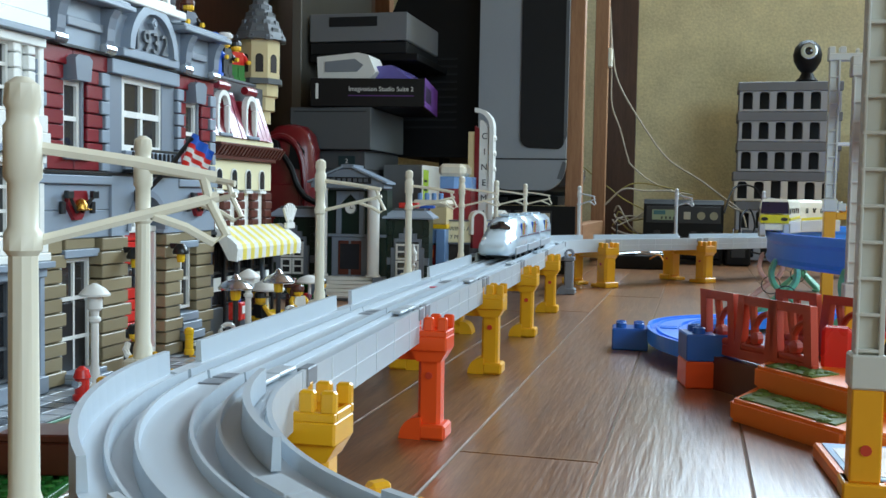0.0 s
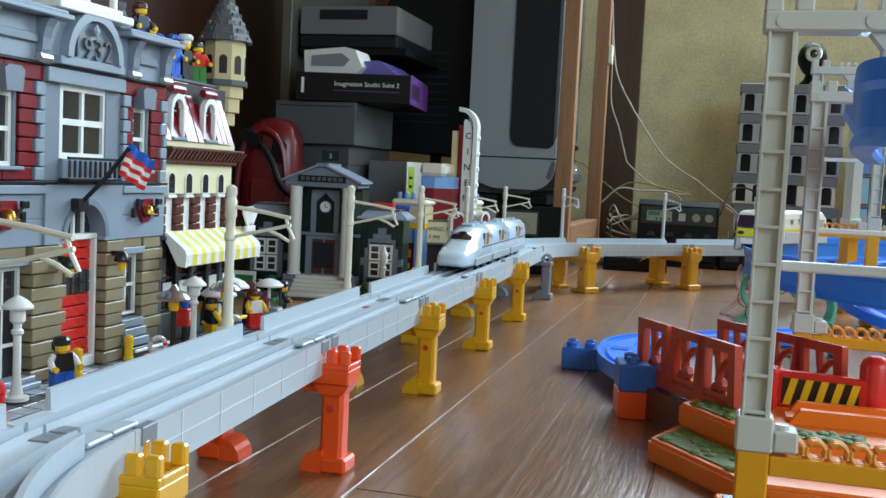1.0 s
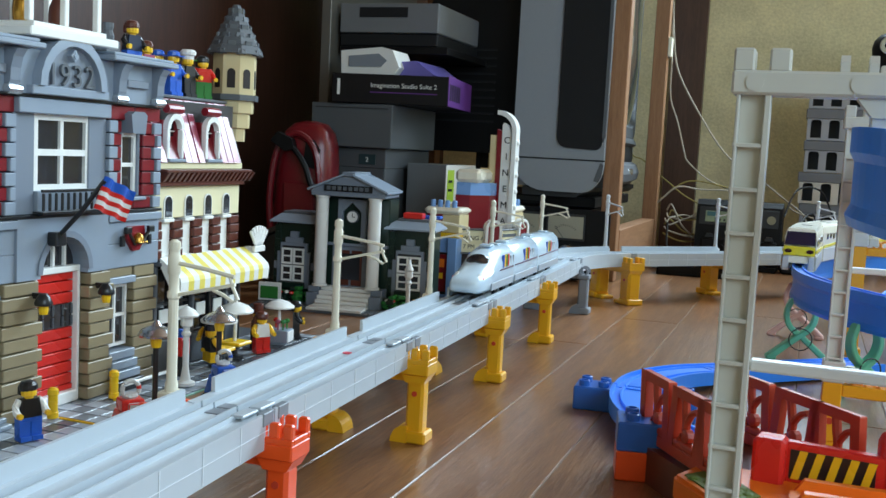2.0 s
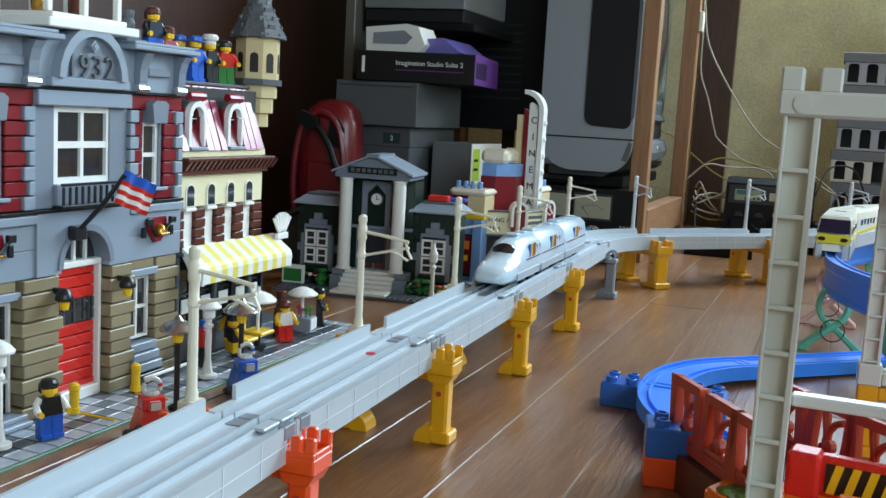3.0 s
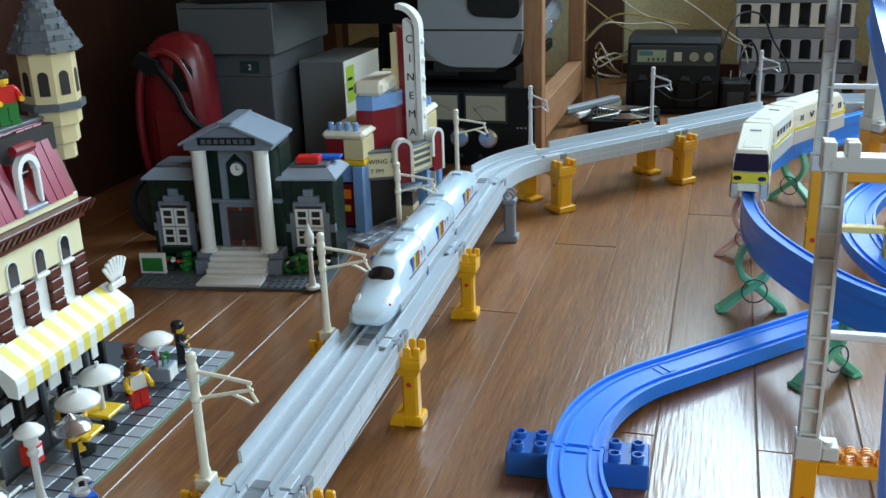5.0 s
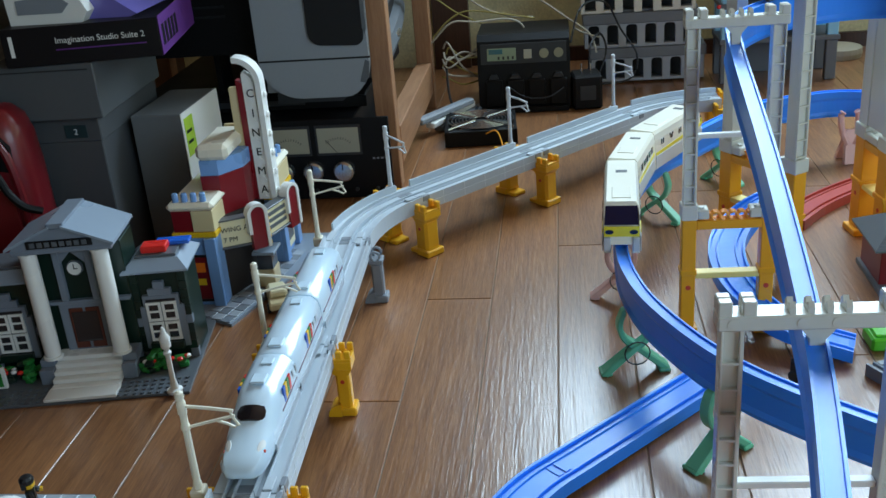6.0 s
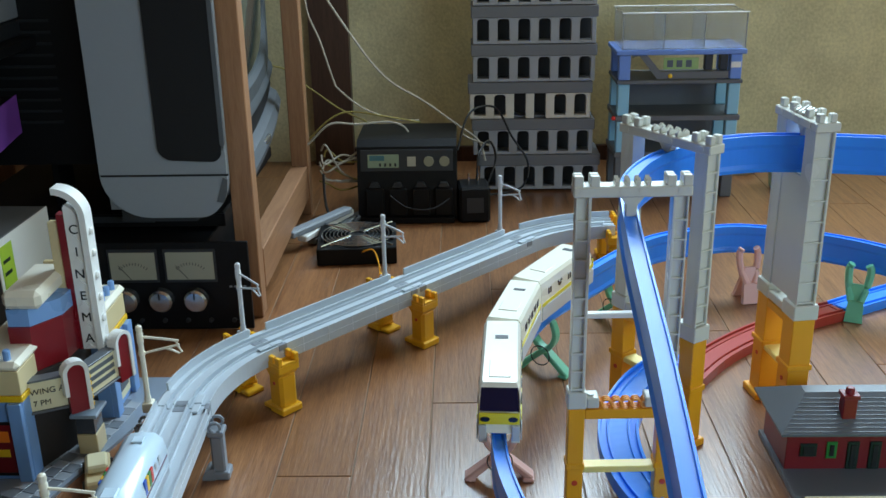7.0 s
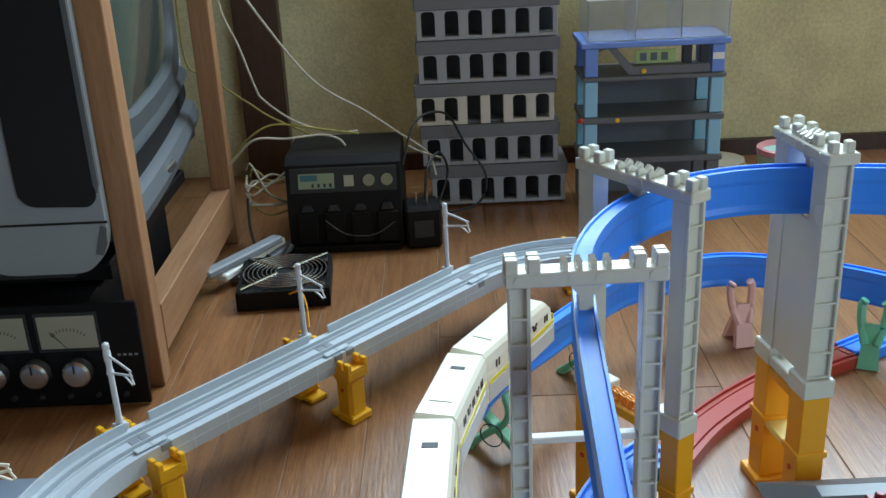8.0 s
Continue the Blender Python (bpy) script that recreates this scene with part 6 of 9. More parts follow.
def toy_figure(x, y, z, rz, label, legs, torso, arms, hat, hat_shape="hair", seated=False, scale=1.0, group="toy figures"):
    """A block figure in one mesh: legs, trapezoid body, arms, round head, hair or cap."""
    mats = [legs, torso, arms, SKIN, hat]
    bm = B()
    n = 0

    def paint(i):
        nonlocal n
        bm.faces.ensure_lookup_table()
        for f in bm.faces[n:]:
            f.material_index = i
        n = len(bm.faces)

    lh = 0.0065 if seated else 0.0125
    for s in (-1, 1):
        bx(bm, s * 0.0040 - 0.0037, s * 0.0040 + 0.0037, -0.0055, 0.0035, 0, 0.0030)
        bx(bm, s * 0.0040 - 0.0037, s * 0.0040 + 0.0037, -0.0036, 0.0035, 0.0030, lh)
    bx(bm, -0.0078, 0.0078, -0.0034, 0.0034, lh, lh + 0.0030)
    paint(0)
    zt = lh + 0.0030
    prism(bm, [(-0.0078, zt), (0.0078, zt), (0.0058, zt + 0.0125), (-0.0058, zt + 0.0125)], -0.0036, 0.0036, "y")
    paint(1)
    for s in (-1, 1):
        tube(bm, [(s * 0.0062, 0, zt + 0.0115), (s * 0.0092, -0.0005, zt + 0.0080), (s * 0.0100, -0.0035, zt + 0.0040), (s * 0.0098, -0.0062, zt + 0.0028)], 0.0024, 7)
    paint(2)
    for s in (-1, 1):
        tube(bm, [(s * 0.0098, -0.0060, zt + 0.0029), (s * 0.0096, -0.0088, zt + 0.0026)], 0.0021, 7)
    lathe(bm, [(0.0030, 0), (0.0030, 0.001), (0.0048, 0.0018), (0.0051, 0.004), (0.0050, 0.0075), (0.0042, 0.0092), (0.0024, 0.0096)], 0, 0, zt + 0.0125, 12)
    paint(3)
    zh = zt + 0.0125
    if hat_shape == "hair":
        lathe(bm, [(0.0053, 0.0050), (0.0060, 0.0066), (0.0058, 0.0092), (0.0044, 0.0112), (0.0018, 0.0120)], 0, 0.0005, zh, 12)
        bx(bm, -0.0052, 0.0052, 0.0012, 0.0058, zh + 0.0015, zh + 0.0085, 0.001)
    elif hat_shape == "long":
        lathe(bm, [(0.0058, 0.0045), (0.0066, 0.0070), (0.0060, 0.0100), (0.0040, 0.0118)], 0, 0.0005, zh, 12)
        bx(bm, -0.0070, 0.0070, 0.0010, 0.0062, zh - 0.0065, zh + 0.0080, 0.0015)
    elif hat_shape == "cap":
        lathe(bm, [(0.0054, 0.0062), (0.0058, 0.0070), (0.0054, 0.0105), (0.0030, 0.0118)], 0, 0, zh, 12)
        bx(bm, -0.0046, 0.0046, -0.0090, -0.0030, zh + 0.0062, zh + 0.0073, 0.0004)
    elif hat_shape == "chef":
        lathe(bm, [(0.0052, 0.0060), (0.0054, 0.0090), (0.0072, 0.0100), (0.0076, 0.0125), (0.0056, 0.0148), (0.0020, 0.0152)], 0, 0, zh, 12)
    elif hat_shape == "top":
        lathe(bm, [(0.0075, 0.0068), (0.0075, 0.0078), (0.0050, 0.0082), (0.0052, 0.0160), (0.0048, 0.0164)], 0, 0, zh, 12)
    paint(4)
    bmesh.ops.recalc_face_normals(bm, faces=bm.faces)
    me = bpy.data.meshes.new("toy_figure")
    bm.to_mesh(me)
    bm.free()
    for m in mats:
        me.materials.append(m)
    ob = new("toy_figure", me)
    ob.matrix_basis = pose(x, y, z, 0, 0, rz) @ Matrix.Scale(scale, 4)
    return tagged(ob, label, "toy figure", group)


P = 0.0043
toy_figure(-0.366, 0.604, P, 70, "toy figure with blue legs, black vest and black hair", L_BLUE, L_BLACK, L_WHITE, L_BLACK)
toy_figure(-0.388, 1.013, P, 120, "toy figure all in black with yellow hands on the pavement", L_BLACK, L_BLACK, L_BLACK, L_BLACK)
toy_figure(-0.381, 0.930, P, 60, "toy figure with long brown hair and red legs", L_BRED, L_WHITE, SKIN, L_BROWN, "long")
toy_figure(-0.396, 0.948, P, 90, "toy figure in brown with a tall hat", L_BLACK, L_BROWN, L_BROWN, L_BROWN, "top")
toy_figure(-0.398, 0.868, P + 0.010, 20, "seated toy figure in black holding a white paper", L_BLACK, L_BLACK, SKIN, L_BLACK, "hair", True)
toy_figure(-0.384, 0.846, P + 0.006, 150, "seated toy figure in yellow and black", L_YELLOW, L_BLACK, SKIN, L_BLACK, "cap", True)
R1, R2 = 0.2692, 0.2457
toy_figure(-0.420, 0.774, R1 - 0.002, 80, "toy figure in dark blue on the fire station roof", L_BLUE, mat("figure_navy", "1d2a44", 0.3), L_BLACK, L_BROWN, "hair", True)
toy_figure(-0.436, 0.815, R2 + 0.010, 80, "toy figure with reddish hair on the fire station roof", L_BLACK, L_PINK, SKIN, L_BROWN, "hair", True)
toy_figure(-0.437, 0.855, R2, 85, "blue toy policeman figure on the cafe roof", L_BLUE, L_BLUE, L_BLUE, L_BLUE, "cap")
toy_figure(-0.450, 0.850, R2, 85, "blue toy figure behind others on the cafe roof", L_BLUE, L_BLUE, L_BLUE, L_BLUE, "cap")
toy_figure(-0.437, 0.877, R2, 85, "toy chef figure with a white hat on the cafe roof", L_BLACK, L_BLACK, L_BLACK, L_WHITE, "chef")
toy_figure(-0.449, 0.893, R2, 85, "green toy figure on the cafe roof", L_BGREEN, L_BGREEN, SKIN, L_BGREEN, "cap")
toy_figure(-0.438, 0.903, R2, 60, "toy figure in red with green legs on the cafe roof", L_BGREEN, L_BRED, L_BRED, L_BLACK, "hair")

# grey stone bust on the parapet
bm = B()
bx(bm, -0.009, 0.009, -0.012, 0.012, 0, 0.004, 0.0006)
bx(bm, -0.006, 0.006, -0.008, 0.008, 0.004, 0.012, 0.0006)
lathe(bm, [(0.0045, 0.012), (0.0050, 0.016), (0.0036, 0.020), (0.0044, 0.0225), (0.0044, 0.026)], 0, 0, 0, 10)
solo("roof_ornament", bm, L_DGREY, "dark grey brick-built chimney ornament on the fire station roof", "ornament", -0.42, 0.744, R1)


HELMET = mat("clear_helmet_plastic", "e8eae8", 0.1, alpha=0.35)


def armoured(x, y, material, label):
    """A helmeted toy figure with a bulky pack, in one plain mesh."""
    bm = B()
    mats = [material, HELMET, L_BLACK]
    bx(bm, -0.0120, 0.0120, -0.0100, 0.0100, 0.0, 0.0060, 0.0006)
    prism(bm, [(-0.0120, 0.0060), (0.0120, 0.0060), (0.0078, 0.0200), (-0.0078, 0.0200)], -0.0095, 0.0095, "y")
    bx(bm, -0.0078, 0.0078, -0.0070, 0.0070, 0.0198, 0.0285, 0.0008)
    bx(bm, -0.0040, 0.0040, -0.0100, -0.0065, 0.0200, 0.0265, 0.0006)
    bm.faces.ensure_lookup_table()
    n = len(bm.faces)
    tube(bm, [(0.0058 * math.cos(k * math.pi / 8), 0, 0.0345 + 0.0062 * math.sin(k * math.pi / 8)) for k in range(17)], 0.0017, 7)
    lathe(bm, [(0.0040, 0.0283), (0.0052, 0.0300), (0.0046, 0.0320)], 0, 0, 0, 12)
    bm.faces.ensure_lookup_table()
    for f in bm.faces[n:]:
        f.material_index = 1
    n = len(bm.faces)
    bx(bm, -0.0150, -0.0085, -0.0165, -0.0090, 0.004, 0.0120, 0.0012)
    lathe(bm, [(0.0030, 0.0), (0.0034, 0.006), (0.0022, 0.008)], seg=10, m=pose(-0.0150, -0.0130, 0.0080, 0, -90, 0))
    bm.faces.ensure_lookup_table()
    for f in bm.faces[n:]:
        f.material_index = 2
    bmesh.ops.recalc_face_normals(bm, faces=bm.faces)
    me = bpy.data.meshes.new("toy_figure")
    bm.to_mesh(me)
    bm.free()
    for m in mats:
        me.materials.append(m)
    ob = new("toy_figure", me)
    ob.matrix_basis = pose(x, y, 0, 0, 0, 55)
    tagged(ob, label, "toy figure", "toy figures")


armoured(-0.320, 0.650, L_BRED, "red armoured toy figure with a clear helmet on the floor")
armoured(-0.322, 0.770, L_BLUE, "blue armoured toy figure with a clear helmet on the floor")


def lamp_post(x, y, h, material, label, z=P, slim=False):
    e = thing("street_lamp", label, "street lamp", x, y, z, 0, group="toy street lamps")
    bm = B()
    lathe(bm, [(0.0080, 0), (0.0080, 0.0025), (0.0045, 0.004), (0.0034, 0.010), (0.0026, 0.016), (0.0026, h * 0.62), (0.0040, h * 0.64), (0.0040, h * 0.67), (0.0026, h * 0.69), (0.0030, h * 0.74)], seg=12)
    part("post", bm, material, e, smooth=True)
    bm = B()
    lathe(bm, [(0.0038, h * 0.74), (0.0050, h * 0.76), (0.0050, h * 0.86), (0.0036, h * 0.88)], seg=12)
    part("lantern", bm, WHITE_PLASTIC, e, "clear lantern glass", smooth=True)
    bm = B()
    k = 0.55 if slim else 1.0
    lathe(bm, [(0.0100 * k, h * 0.88), (0.0102 * k, h * 0.90), (0.0070 * k, h * 0.95), (0.0030, h * 0.985), (0.0012, h * (1.08 if slim else 1.0))], seg=14)
    part("cap", bm, material, e, smooth=True)
    return e


lamp_post(-0.378, 0.573, 0.070, WHITE_PLASTIC, "white ornamental toy street lamp on the pavement")
lamp_post(-0.366, 0.782, 0.066, WHITE_PLASTIC, "white ornamental toy street lamp on the pavement")
lamp_post(-0.340, 1.206, 0.066, WHITE_PLASTIC, "white ornate toy street lamp before the town hall", 0.0035, True)


def dome_lamp(x, y, z, h):
    e = thing("street_lamp", "black toy street lamp with a silver dome shade", "street lamp", x, y, z, 0, group="toy street lamps")
    bm = B()
    lathe(bm, [(0.0060, 0), (0.0060, 0.003), (0.0022, 0.005), (0.0022, h - 0.009)], seg=10)
    part("post", bm, L_BLACK, e, smooth=True)
    bm = B()
    lathe(bm, [(0.0035, h - 0.0165), (0.0042, h - 0.013), (0.0042, h - 0.008)], seg=10)
    part("lamp_glass", bm, L_YELLOW, e, "yellow lamp glass")
    bm = B()
    lathe(bm, [(0.0135, h - 0.008), (0.0138, h - 0.0065), (0.0105, h - 0.0025), (0.0040, h), (0.0020, h + 0.003), (0.0010, h + 0.004)], seg=16)
    part("shade", bm, SILVER, e, "silver dome shade", smooth=True)


dome_lamp(-0.342, 0.708, 0.0, 0.068)
dome_lamp(-0.346, 0.800, 0.0, 0.066)


def parasol_table(x, y, h):
    e = thing("cafe_table", "yellow toy cafe table under a white parasol", "table", x, y, P, 0, group="cafe tables")
    bm = B()
    lathe(bm, [(0.0085, 0), (0.0085, 0.002), (0.0030, 0.003), (0.0028, 0.014)], seg=12)
    part("foot", bm, L_BLACK, e)
    bm = B()
    bx(bm, -0.0115, 0.0115, -0.0115, 0.0115, 0.014, 0.0172, 0.0008)
    part("tabletop", bm, L_YELLOW, e, "yellow square top")
    bm = B()
    cyl(bm, 0, 0, 0.0172, h - 0.008, 0.0017, seg=8)
    part("pole", bm, L_WHITE, e)
    bm = B()
    lathe(bm, [(0.0165, h - 0.0095), (0.0168, h - 0.0078), (0.0120, h - 0.0035), (0.0050, h - 0.0005), (0.0018, h), (0.0016, h + 0.004)], seg=16)
    part("parasol", bm, L_WHITE, e, "white dished parasol", smooth=True)


parasol_table(-0.382, 0.856, 0.050)
parasol_table(-0.386, 0.890, 0.054)

cart = thing("flower_cart", "grey toy flower cart with a white parasol and flowers", "toy cart", -0.386, 0.973, P, 10)
bm = B()
bx(bm, -0.012, 0.012, -0.010, 0.010, 0.003, 0.016, 0.0008)
part("box", bm, L_GREY, cart)
bm = B()
bx(bm, 0.0121, 0.0128, -0.009, 0.009, 0.004, 0.015, 0.0002)
part("side_panel", bm, L_WHITE, cart)
bm = B()
cyl(bm, 0, 0, 0.016, 0.040, 0.0016, seg=8)
part("pole", bm, L_WHITE, cart)
bm = B()
lathe(bm, [(0.0150, 0.038), (0.0152, 0.0395), (0.0100, 0.0435), (0.0030, 0.046)], seg=16)
part("parasol", bm, L_WHITE, cart, smooth=True)
for i, (m, fx, fy) in enumerate(((L_BGREEN, 0.006, -0.005), (L_BGREEN, 0.007, 0.004), (L_PINK, 0.001, -0.006), (L_BRED, -0.005, 0.005))):
    bm = B()
    cyl(bm, fx, fy, 0.016, 0.022 + 0.002 * (i % 2), 0.0009, seg=6)
    lathe(bm, [(0.0010, 0.022), (0.0030, 0.0235), (0.0028, 0.0255), (0.0010, 0.0265)], fx, fy, 0, 8)
    part("flower", bm, m, cart)

box = thing("post_box", "red toy post box on a black post", "post box", -0.388, 0.806, P)
bm = B()
cyl(bm, 0, 0, 0, 0.018, 0.0026, seg=8)
part("post", bm, L_BLACK, box)
bm = B()
bx(bm, -0.006, 0.006, -0.006, 0.006, 0.018, 0.034, 0.001)
part("case", bm, L_BRED, box)
bm = B()
bx(bm, 0.0061, 0.0068, -0.0035, 0.0035, 0.024, 0.031, 0.0002)
part("plate", bm, L_WHITE, box)
bm = B()
lathe(bm, [(0.0032, 0.034), (0.0032, 0.040), (0.0020, 0.041)], seg=10)
part("knob", bm, L_BLUE, box)

for y in (0.652, 0.719):
    b = thing("bollard", "short yellow toy bollard by the red door", "bollard", -0.388, y, P, 0, group="bollards")
    bm = B()
    lathe(bm, [(0.0040, 0), (0.0040, 0.004), (0.0034, 0.0045), (0.0034, 0.0165), (0.0040, 0.017), (0.0038, 0.0205), (0.0020, 0.022)], seg=12)
    part("body", bm, L_YELLOW, b, smooth=True)

hy = thing("fire_hydrant", "dark red toy hydrant with silver caps on the pavement", "hydrant", -0.364, 0.538, P)
bm = B()
lathe(bm, [(0.0058, 0), (0.0058, 0.003), (0.0044, 0.004), (0.0044, 0.013), (0.0054, 0.014), (0.0040, 0.019), (0.0015, 0.021)], seg=12)
part("barrel", bm, L_BRED, hy, smooth=True)
for s in (-1, 1):
    bm = B()
    cyl(bm, 0, 0, 0, 0.0035, 0.0026, seg=10, m=pose(0, s * 0.0035, 0.0105, -90 * s, 0, 0))
    part("cap", bm, SILVER, hy)

bench = thing("toy_bench", "cream brick-built fan ornament above the awning", "ornament", -0.400, 0.951, 0.0998, 90)
bm = B()
for k in range(7):
    a = radians(-36 + 12 * k)
    bx(bm, -0.0016, 0.0016, -0.0012, 0.0012, 0.004, 0.026, 0.0004, m=Matrix.Rotation(a, 4, "Y"))
    part("blade", bm, L_WHITE, bench)
    bm = B()
bx(bm, -0.010, 0.010, -0.002, 0.002, 0, 0.006, 0.0006)
part("foot", bm, L_WHITE, bench)


# green studded plates on the floor beside the curve
def stud_plate(x, y, rz, nx, ny):
    e = thing("brick_plate", "dark green studded plate lying on the floor", "toy brick", x, y, 0, rz, group="green plates")
    bm = B()
    bx(bm, -nx * 0.004, nx * 0.004, -ny * 0.004, ny * 0.004, 0, 0.0034, 0.0003)
    part("plate", bm, L_BGREEN, e)
    bm = B()
    cyl(bm, 0, 0, 0, 0.0018, 0.0024, seg=10)
    me = mesh_of(bm, "stud", L_BGREEN)
    for i in range(nx):
        for j in range(ny):
            piece("stud", me, e, Matrix.Translation(((i - nx / 2 + 0.5) * 0.008, (j - ny / 2 + 0.5) * 0.008, 0.0034)))


stud_plate(-0.226, 0.424, 24, 4, 8)
stud_plate(-0.290, 0.385, 12, 6, 8)
bm = B()
bx(bm, -0.017, 0.017, -0.012, 0.012, 0, 0.0150, 0.0008)
bx(bm, -0.017, 0.017, -0.012, 0.012, 0.0152, 0.0190, 0.0008)
solo("toy_crate", bm, L_BROWN, "dark reddish brown brick-built block on the green plate", "toy brick", -0.286, 0.392, 0.0052, 14)

# ---- the tall girder towers and the blue lines ----
def beam_tower(x0, y0, x1, y1, top, split, label="pale grey girder tower on an amber base carrying the blue line", plate=True, panel=False, outer=False, s=0.0062):
    """Two ladder columns with a studded bar across the top, on an amber portal frame."""
    dx, dy = x1 - x0, y1 - y0
    w = math.hypot(dx, dy)
    e = thing("girder_tower", label, "toy tower", x0, y0, 0, math.degrees(math.atan2(dy, dx)), group="girder towers")
    for side, u in ((-1, 0.0), (1, w)):
        # channel column: a web between two flanges, with rungs across the open face (the front, or the tower's outer side)
        turn = Matrix.Translation((u, 0, 0)) @ Matrix.Rotation(side * math.pi / 2 if outer else 0.0, 4, "Z") @ Matrix.Scale(1 if outer else -side, 4, (1, 0, 0))
        bm = B()
        bx(bm, -s * 0.98, s * 0.98, -s + 0.0034, s, split, top - 0.012, 0.0003, m=turn)
        bmesh.ops.recalc_face_normals(bm, faces=bm.faces)
        col = part("ladder_column", bm, TOWER_GREY, e)
        for a, b in ((s - 0.0024, s), (-s, -s + 0.0014)):
            bm = B()
            bx(bm, a, b, -s, -s + 0.0035, split, top - 0.012, 0.0004, m=turn)
            bmesh.ops.recalc_face_normals(bm, faces=bm.faces)
            part("flange", bm, TOWER_GREY, col)
        z = split + 0.010
        bm = B()
        bx(bm, -s - 0.0003, s - 0.0022, -s * 0.98, -s + 0.0035, 0, 0.0017, 0.0003, m=turn)
        bmesh.ops.recalc_face_normals(bm, faces=bm.faces)
        me = mesh_of(bm, "rung", TOWER_GREY)
        while z < top - 0.02:
            piece("rung", me, col, Matrix.Translation((0, 0, z)))
            z += 0.0165 * (s / 0.0062) ** 0.5
        bm = B()
        bx(bm, u - s * 1.30, u + s * 1.30, -s * 1.27, s * 1.27, split - 0.007, split + 0.009, 0.001)
        part("collar", bm, TOWER_GREY, e)
        bm = B()
        k0, k1 = u - side * s * 1.31, u - side * s * 3.0
        bx(bm, min(k0, k1), max(k0, k1), -s * 1.25, s * 1.25, split - 0.006, split + 0.0035, 0.001)
        cyl(bm, u - side * s * 1.9, -s * 0.3, split + 0.003, split + 0.0058, 0.0030, seg=10)
        part("foot_clip", bm, TOWER_GREY, e, "pale grey clip block")
        bm = B()
        bx(bm, u - s * 1.12, u + s * 1.12, -s * 1.12, s * 1.12, 0.008, split - 0.007, 0.0008)
        leg = part("amber_leg", bm, TOWER_YELLOW, e, "amber yellow lower leg")
        bm = B()
        bx(bm, u - s * 1.6, u + s * 1.6, -s * 1.6, s * 1.6, 0, 0.008, 0.001)
        part("foot", bm, TOWER_YELLOW, leg)
        if split > 0.1:
            bm = B()
            bx(bm, u - s * 1.30, u + s * 1.30, -s * 1.30, s * 1.30, split * 0.5, split * 0.5 + 0.006, 0.0008)
            part("ring", bm, TOWER_YELLOW, leg)
        bm = B()
        cyl(bm, 0, 0, 0, 0.0007, 0.0026, seg=10, m=pose(u, -s * 1.12, split * 0.4, 90, 0, 0))
        part("red_dot", bm, RED_DOT, leg, "small red dot")
    # amber portal beam with moulded pipe clips
    bm = B()
    bx(bm, s * 1.12, w - s * 1.12, -s * 1.1, s * 1.1, split - 0.017, split - 0.008, 0.0008)
    beam = part("portal_beam", bm, TOWER_YELLOW, e, "amber portal beam")
    n = max(3, int(w / 0.012))
    bm = B()
    for v in (-0.0030, 0.0, 0.0030):
        tube(bm, [(0.0040 * math.cos(k * math.pi / 8), v, 0.0040 * math.sin(k * math.pi / 8)) for k in range(17)], 0.0011, 6)
    me = mesh_of(bm, "pipe_clip", CLIP_ORANGE)
    for i in range(n):
        piece("pipe_clip", me, beam, Matrix.Translation((s * 2.8 + (w - s * 5.6) * i / (n - 1), 0, split - 0.0045)))
    if split > 0.1:
        bm = B()
        bx(bm, s * 1.12, w - s * 1.12, -s * 1.0, s * 1.0, split * 0.5 - 0.004, split * 0.5 + 0.002, 0.0008)
        part("middle_shelf", bm, SHELF_CREAM, e, "pale yellow shelf between the legs")
    bm = B()
    bx(bm, -s * 1.35, w + s * 1.35, -s * 1.20, s * 1.20, top - 0.013, top - 0.004, 0.001)
    bar = part("top_bar", bm, TOWER_GREY, e)
    bm = B()
    cyl(bm, 0, 0, -s * 1.27, s * 1.27, 0.0033, seg=12, m=pose(0, 0, 0, 90, 0, 0))
    me = mesh_of(bm, "boss", TOWER_GREY)
    for f in (0.0, 0.40, 0.60, 1.0):
        piece("boss", me, bar, Matrix.Translation((w * f, 0, top - 0.0085)))
    bm = B()
    bx(bm, -0.0038, 0.0038, -0.0032, 0.0032, -0.0045, 0.0042, 0.0008)
    me = mesh_of(bm, "stud", TOWER_GREY)
    for u in (-s * 0.70, s * 1.35, w - s * 1.35, w + s * 0.70):
        for v in (-s * 0.58, s * 0.58):
            piece("stud", me, bar, Matrix.Translation((u, v, top)))
    for i in range(4):
        u = w * (0.34 + 0.107 * i)
        bm = B()
        prism(bm, [(-s * 0.98, top - 0.0045), (-s * 0.95, top - 0.0005), (-s * 0.5, top + 0.0022), (0, top - 0.0015), (s * 0.5, top + 0.0022), (s * 0.95, top - 0.0005), (s * 0.98, top - 0.0045)], u - 0.0016, u + 0.0016, "x")
        part("clip", bm, TOWER_GREY, bar)
    if panel:
        bm = B()
        bx(bm, s, w - s, -s * 0.9, -s * 0.9 + 0.0025, split + 0.010, top - 0.062, 0.0004)
        part("side_panel", bm, TOWER_GREY, e, "smooth pale grey panel between the columns")
    if plate:
        bm = B()
        zb = split + 0.40 * (top - split)
        bx(bm, s, w - s, -0.0035, 0.0035, zb - 0.0022, zb + 0.0022, 0.0008)
        part("cross_bar", bm, WHITE_PLASTIC, e, "white cross bar")
    bm = B()
    bx(bm, w / 2 - 0.0045, w / 2 + 0.0045, -0.004, 0.004, top - 0.030, top - 0.012, 0.0006)
    prism(bm, [(w / 2 - 0.010, top - 0.0125), (w / 2 + 0.010, top - 0.0125), (w / 2 + 0.004, top - 0.020), (w / 2 - 0.004, top - 0.020)], -0.005, 0.005, "y")
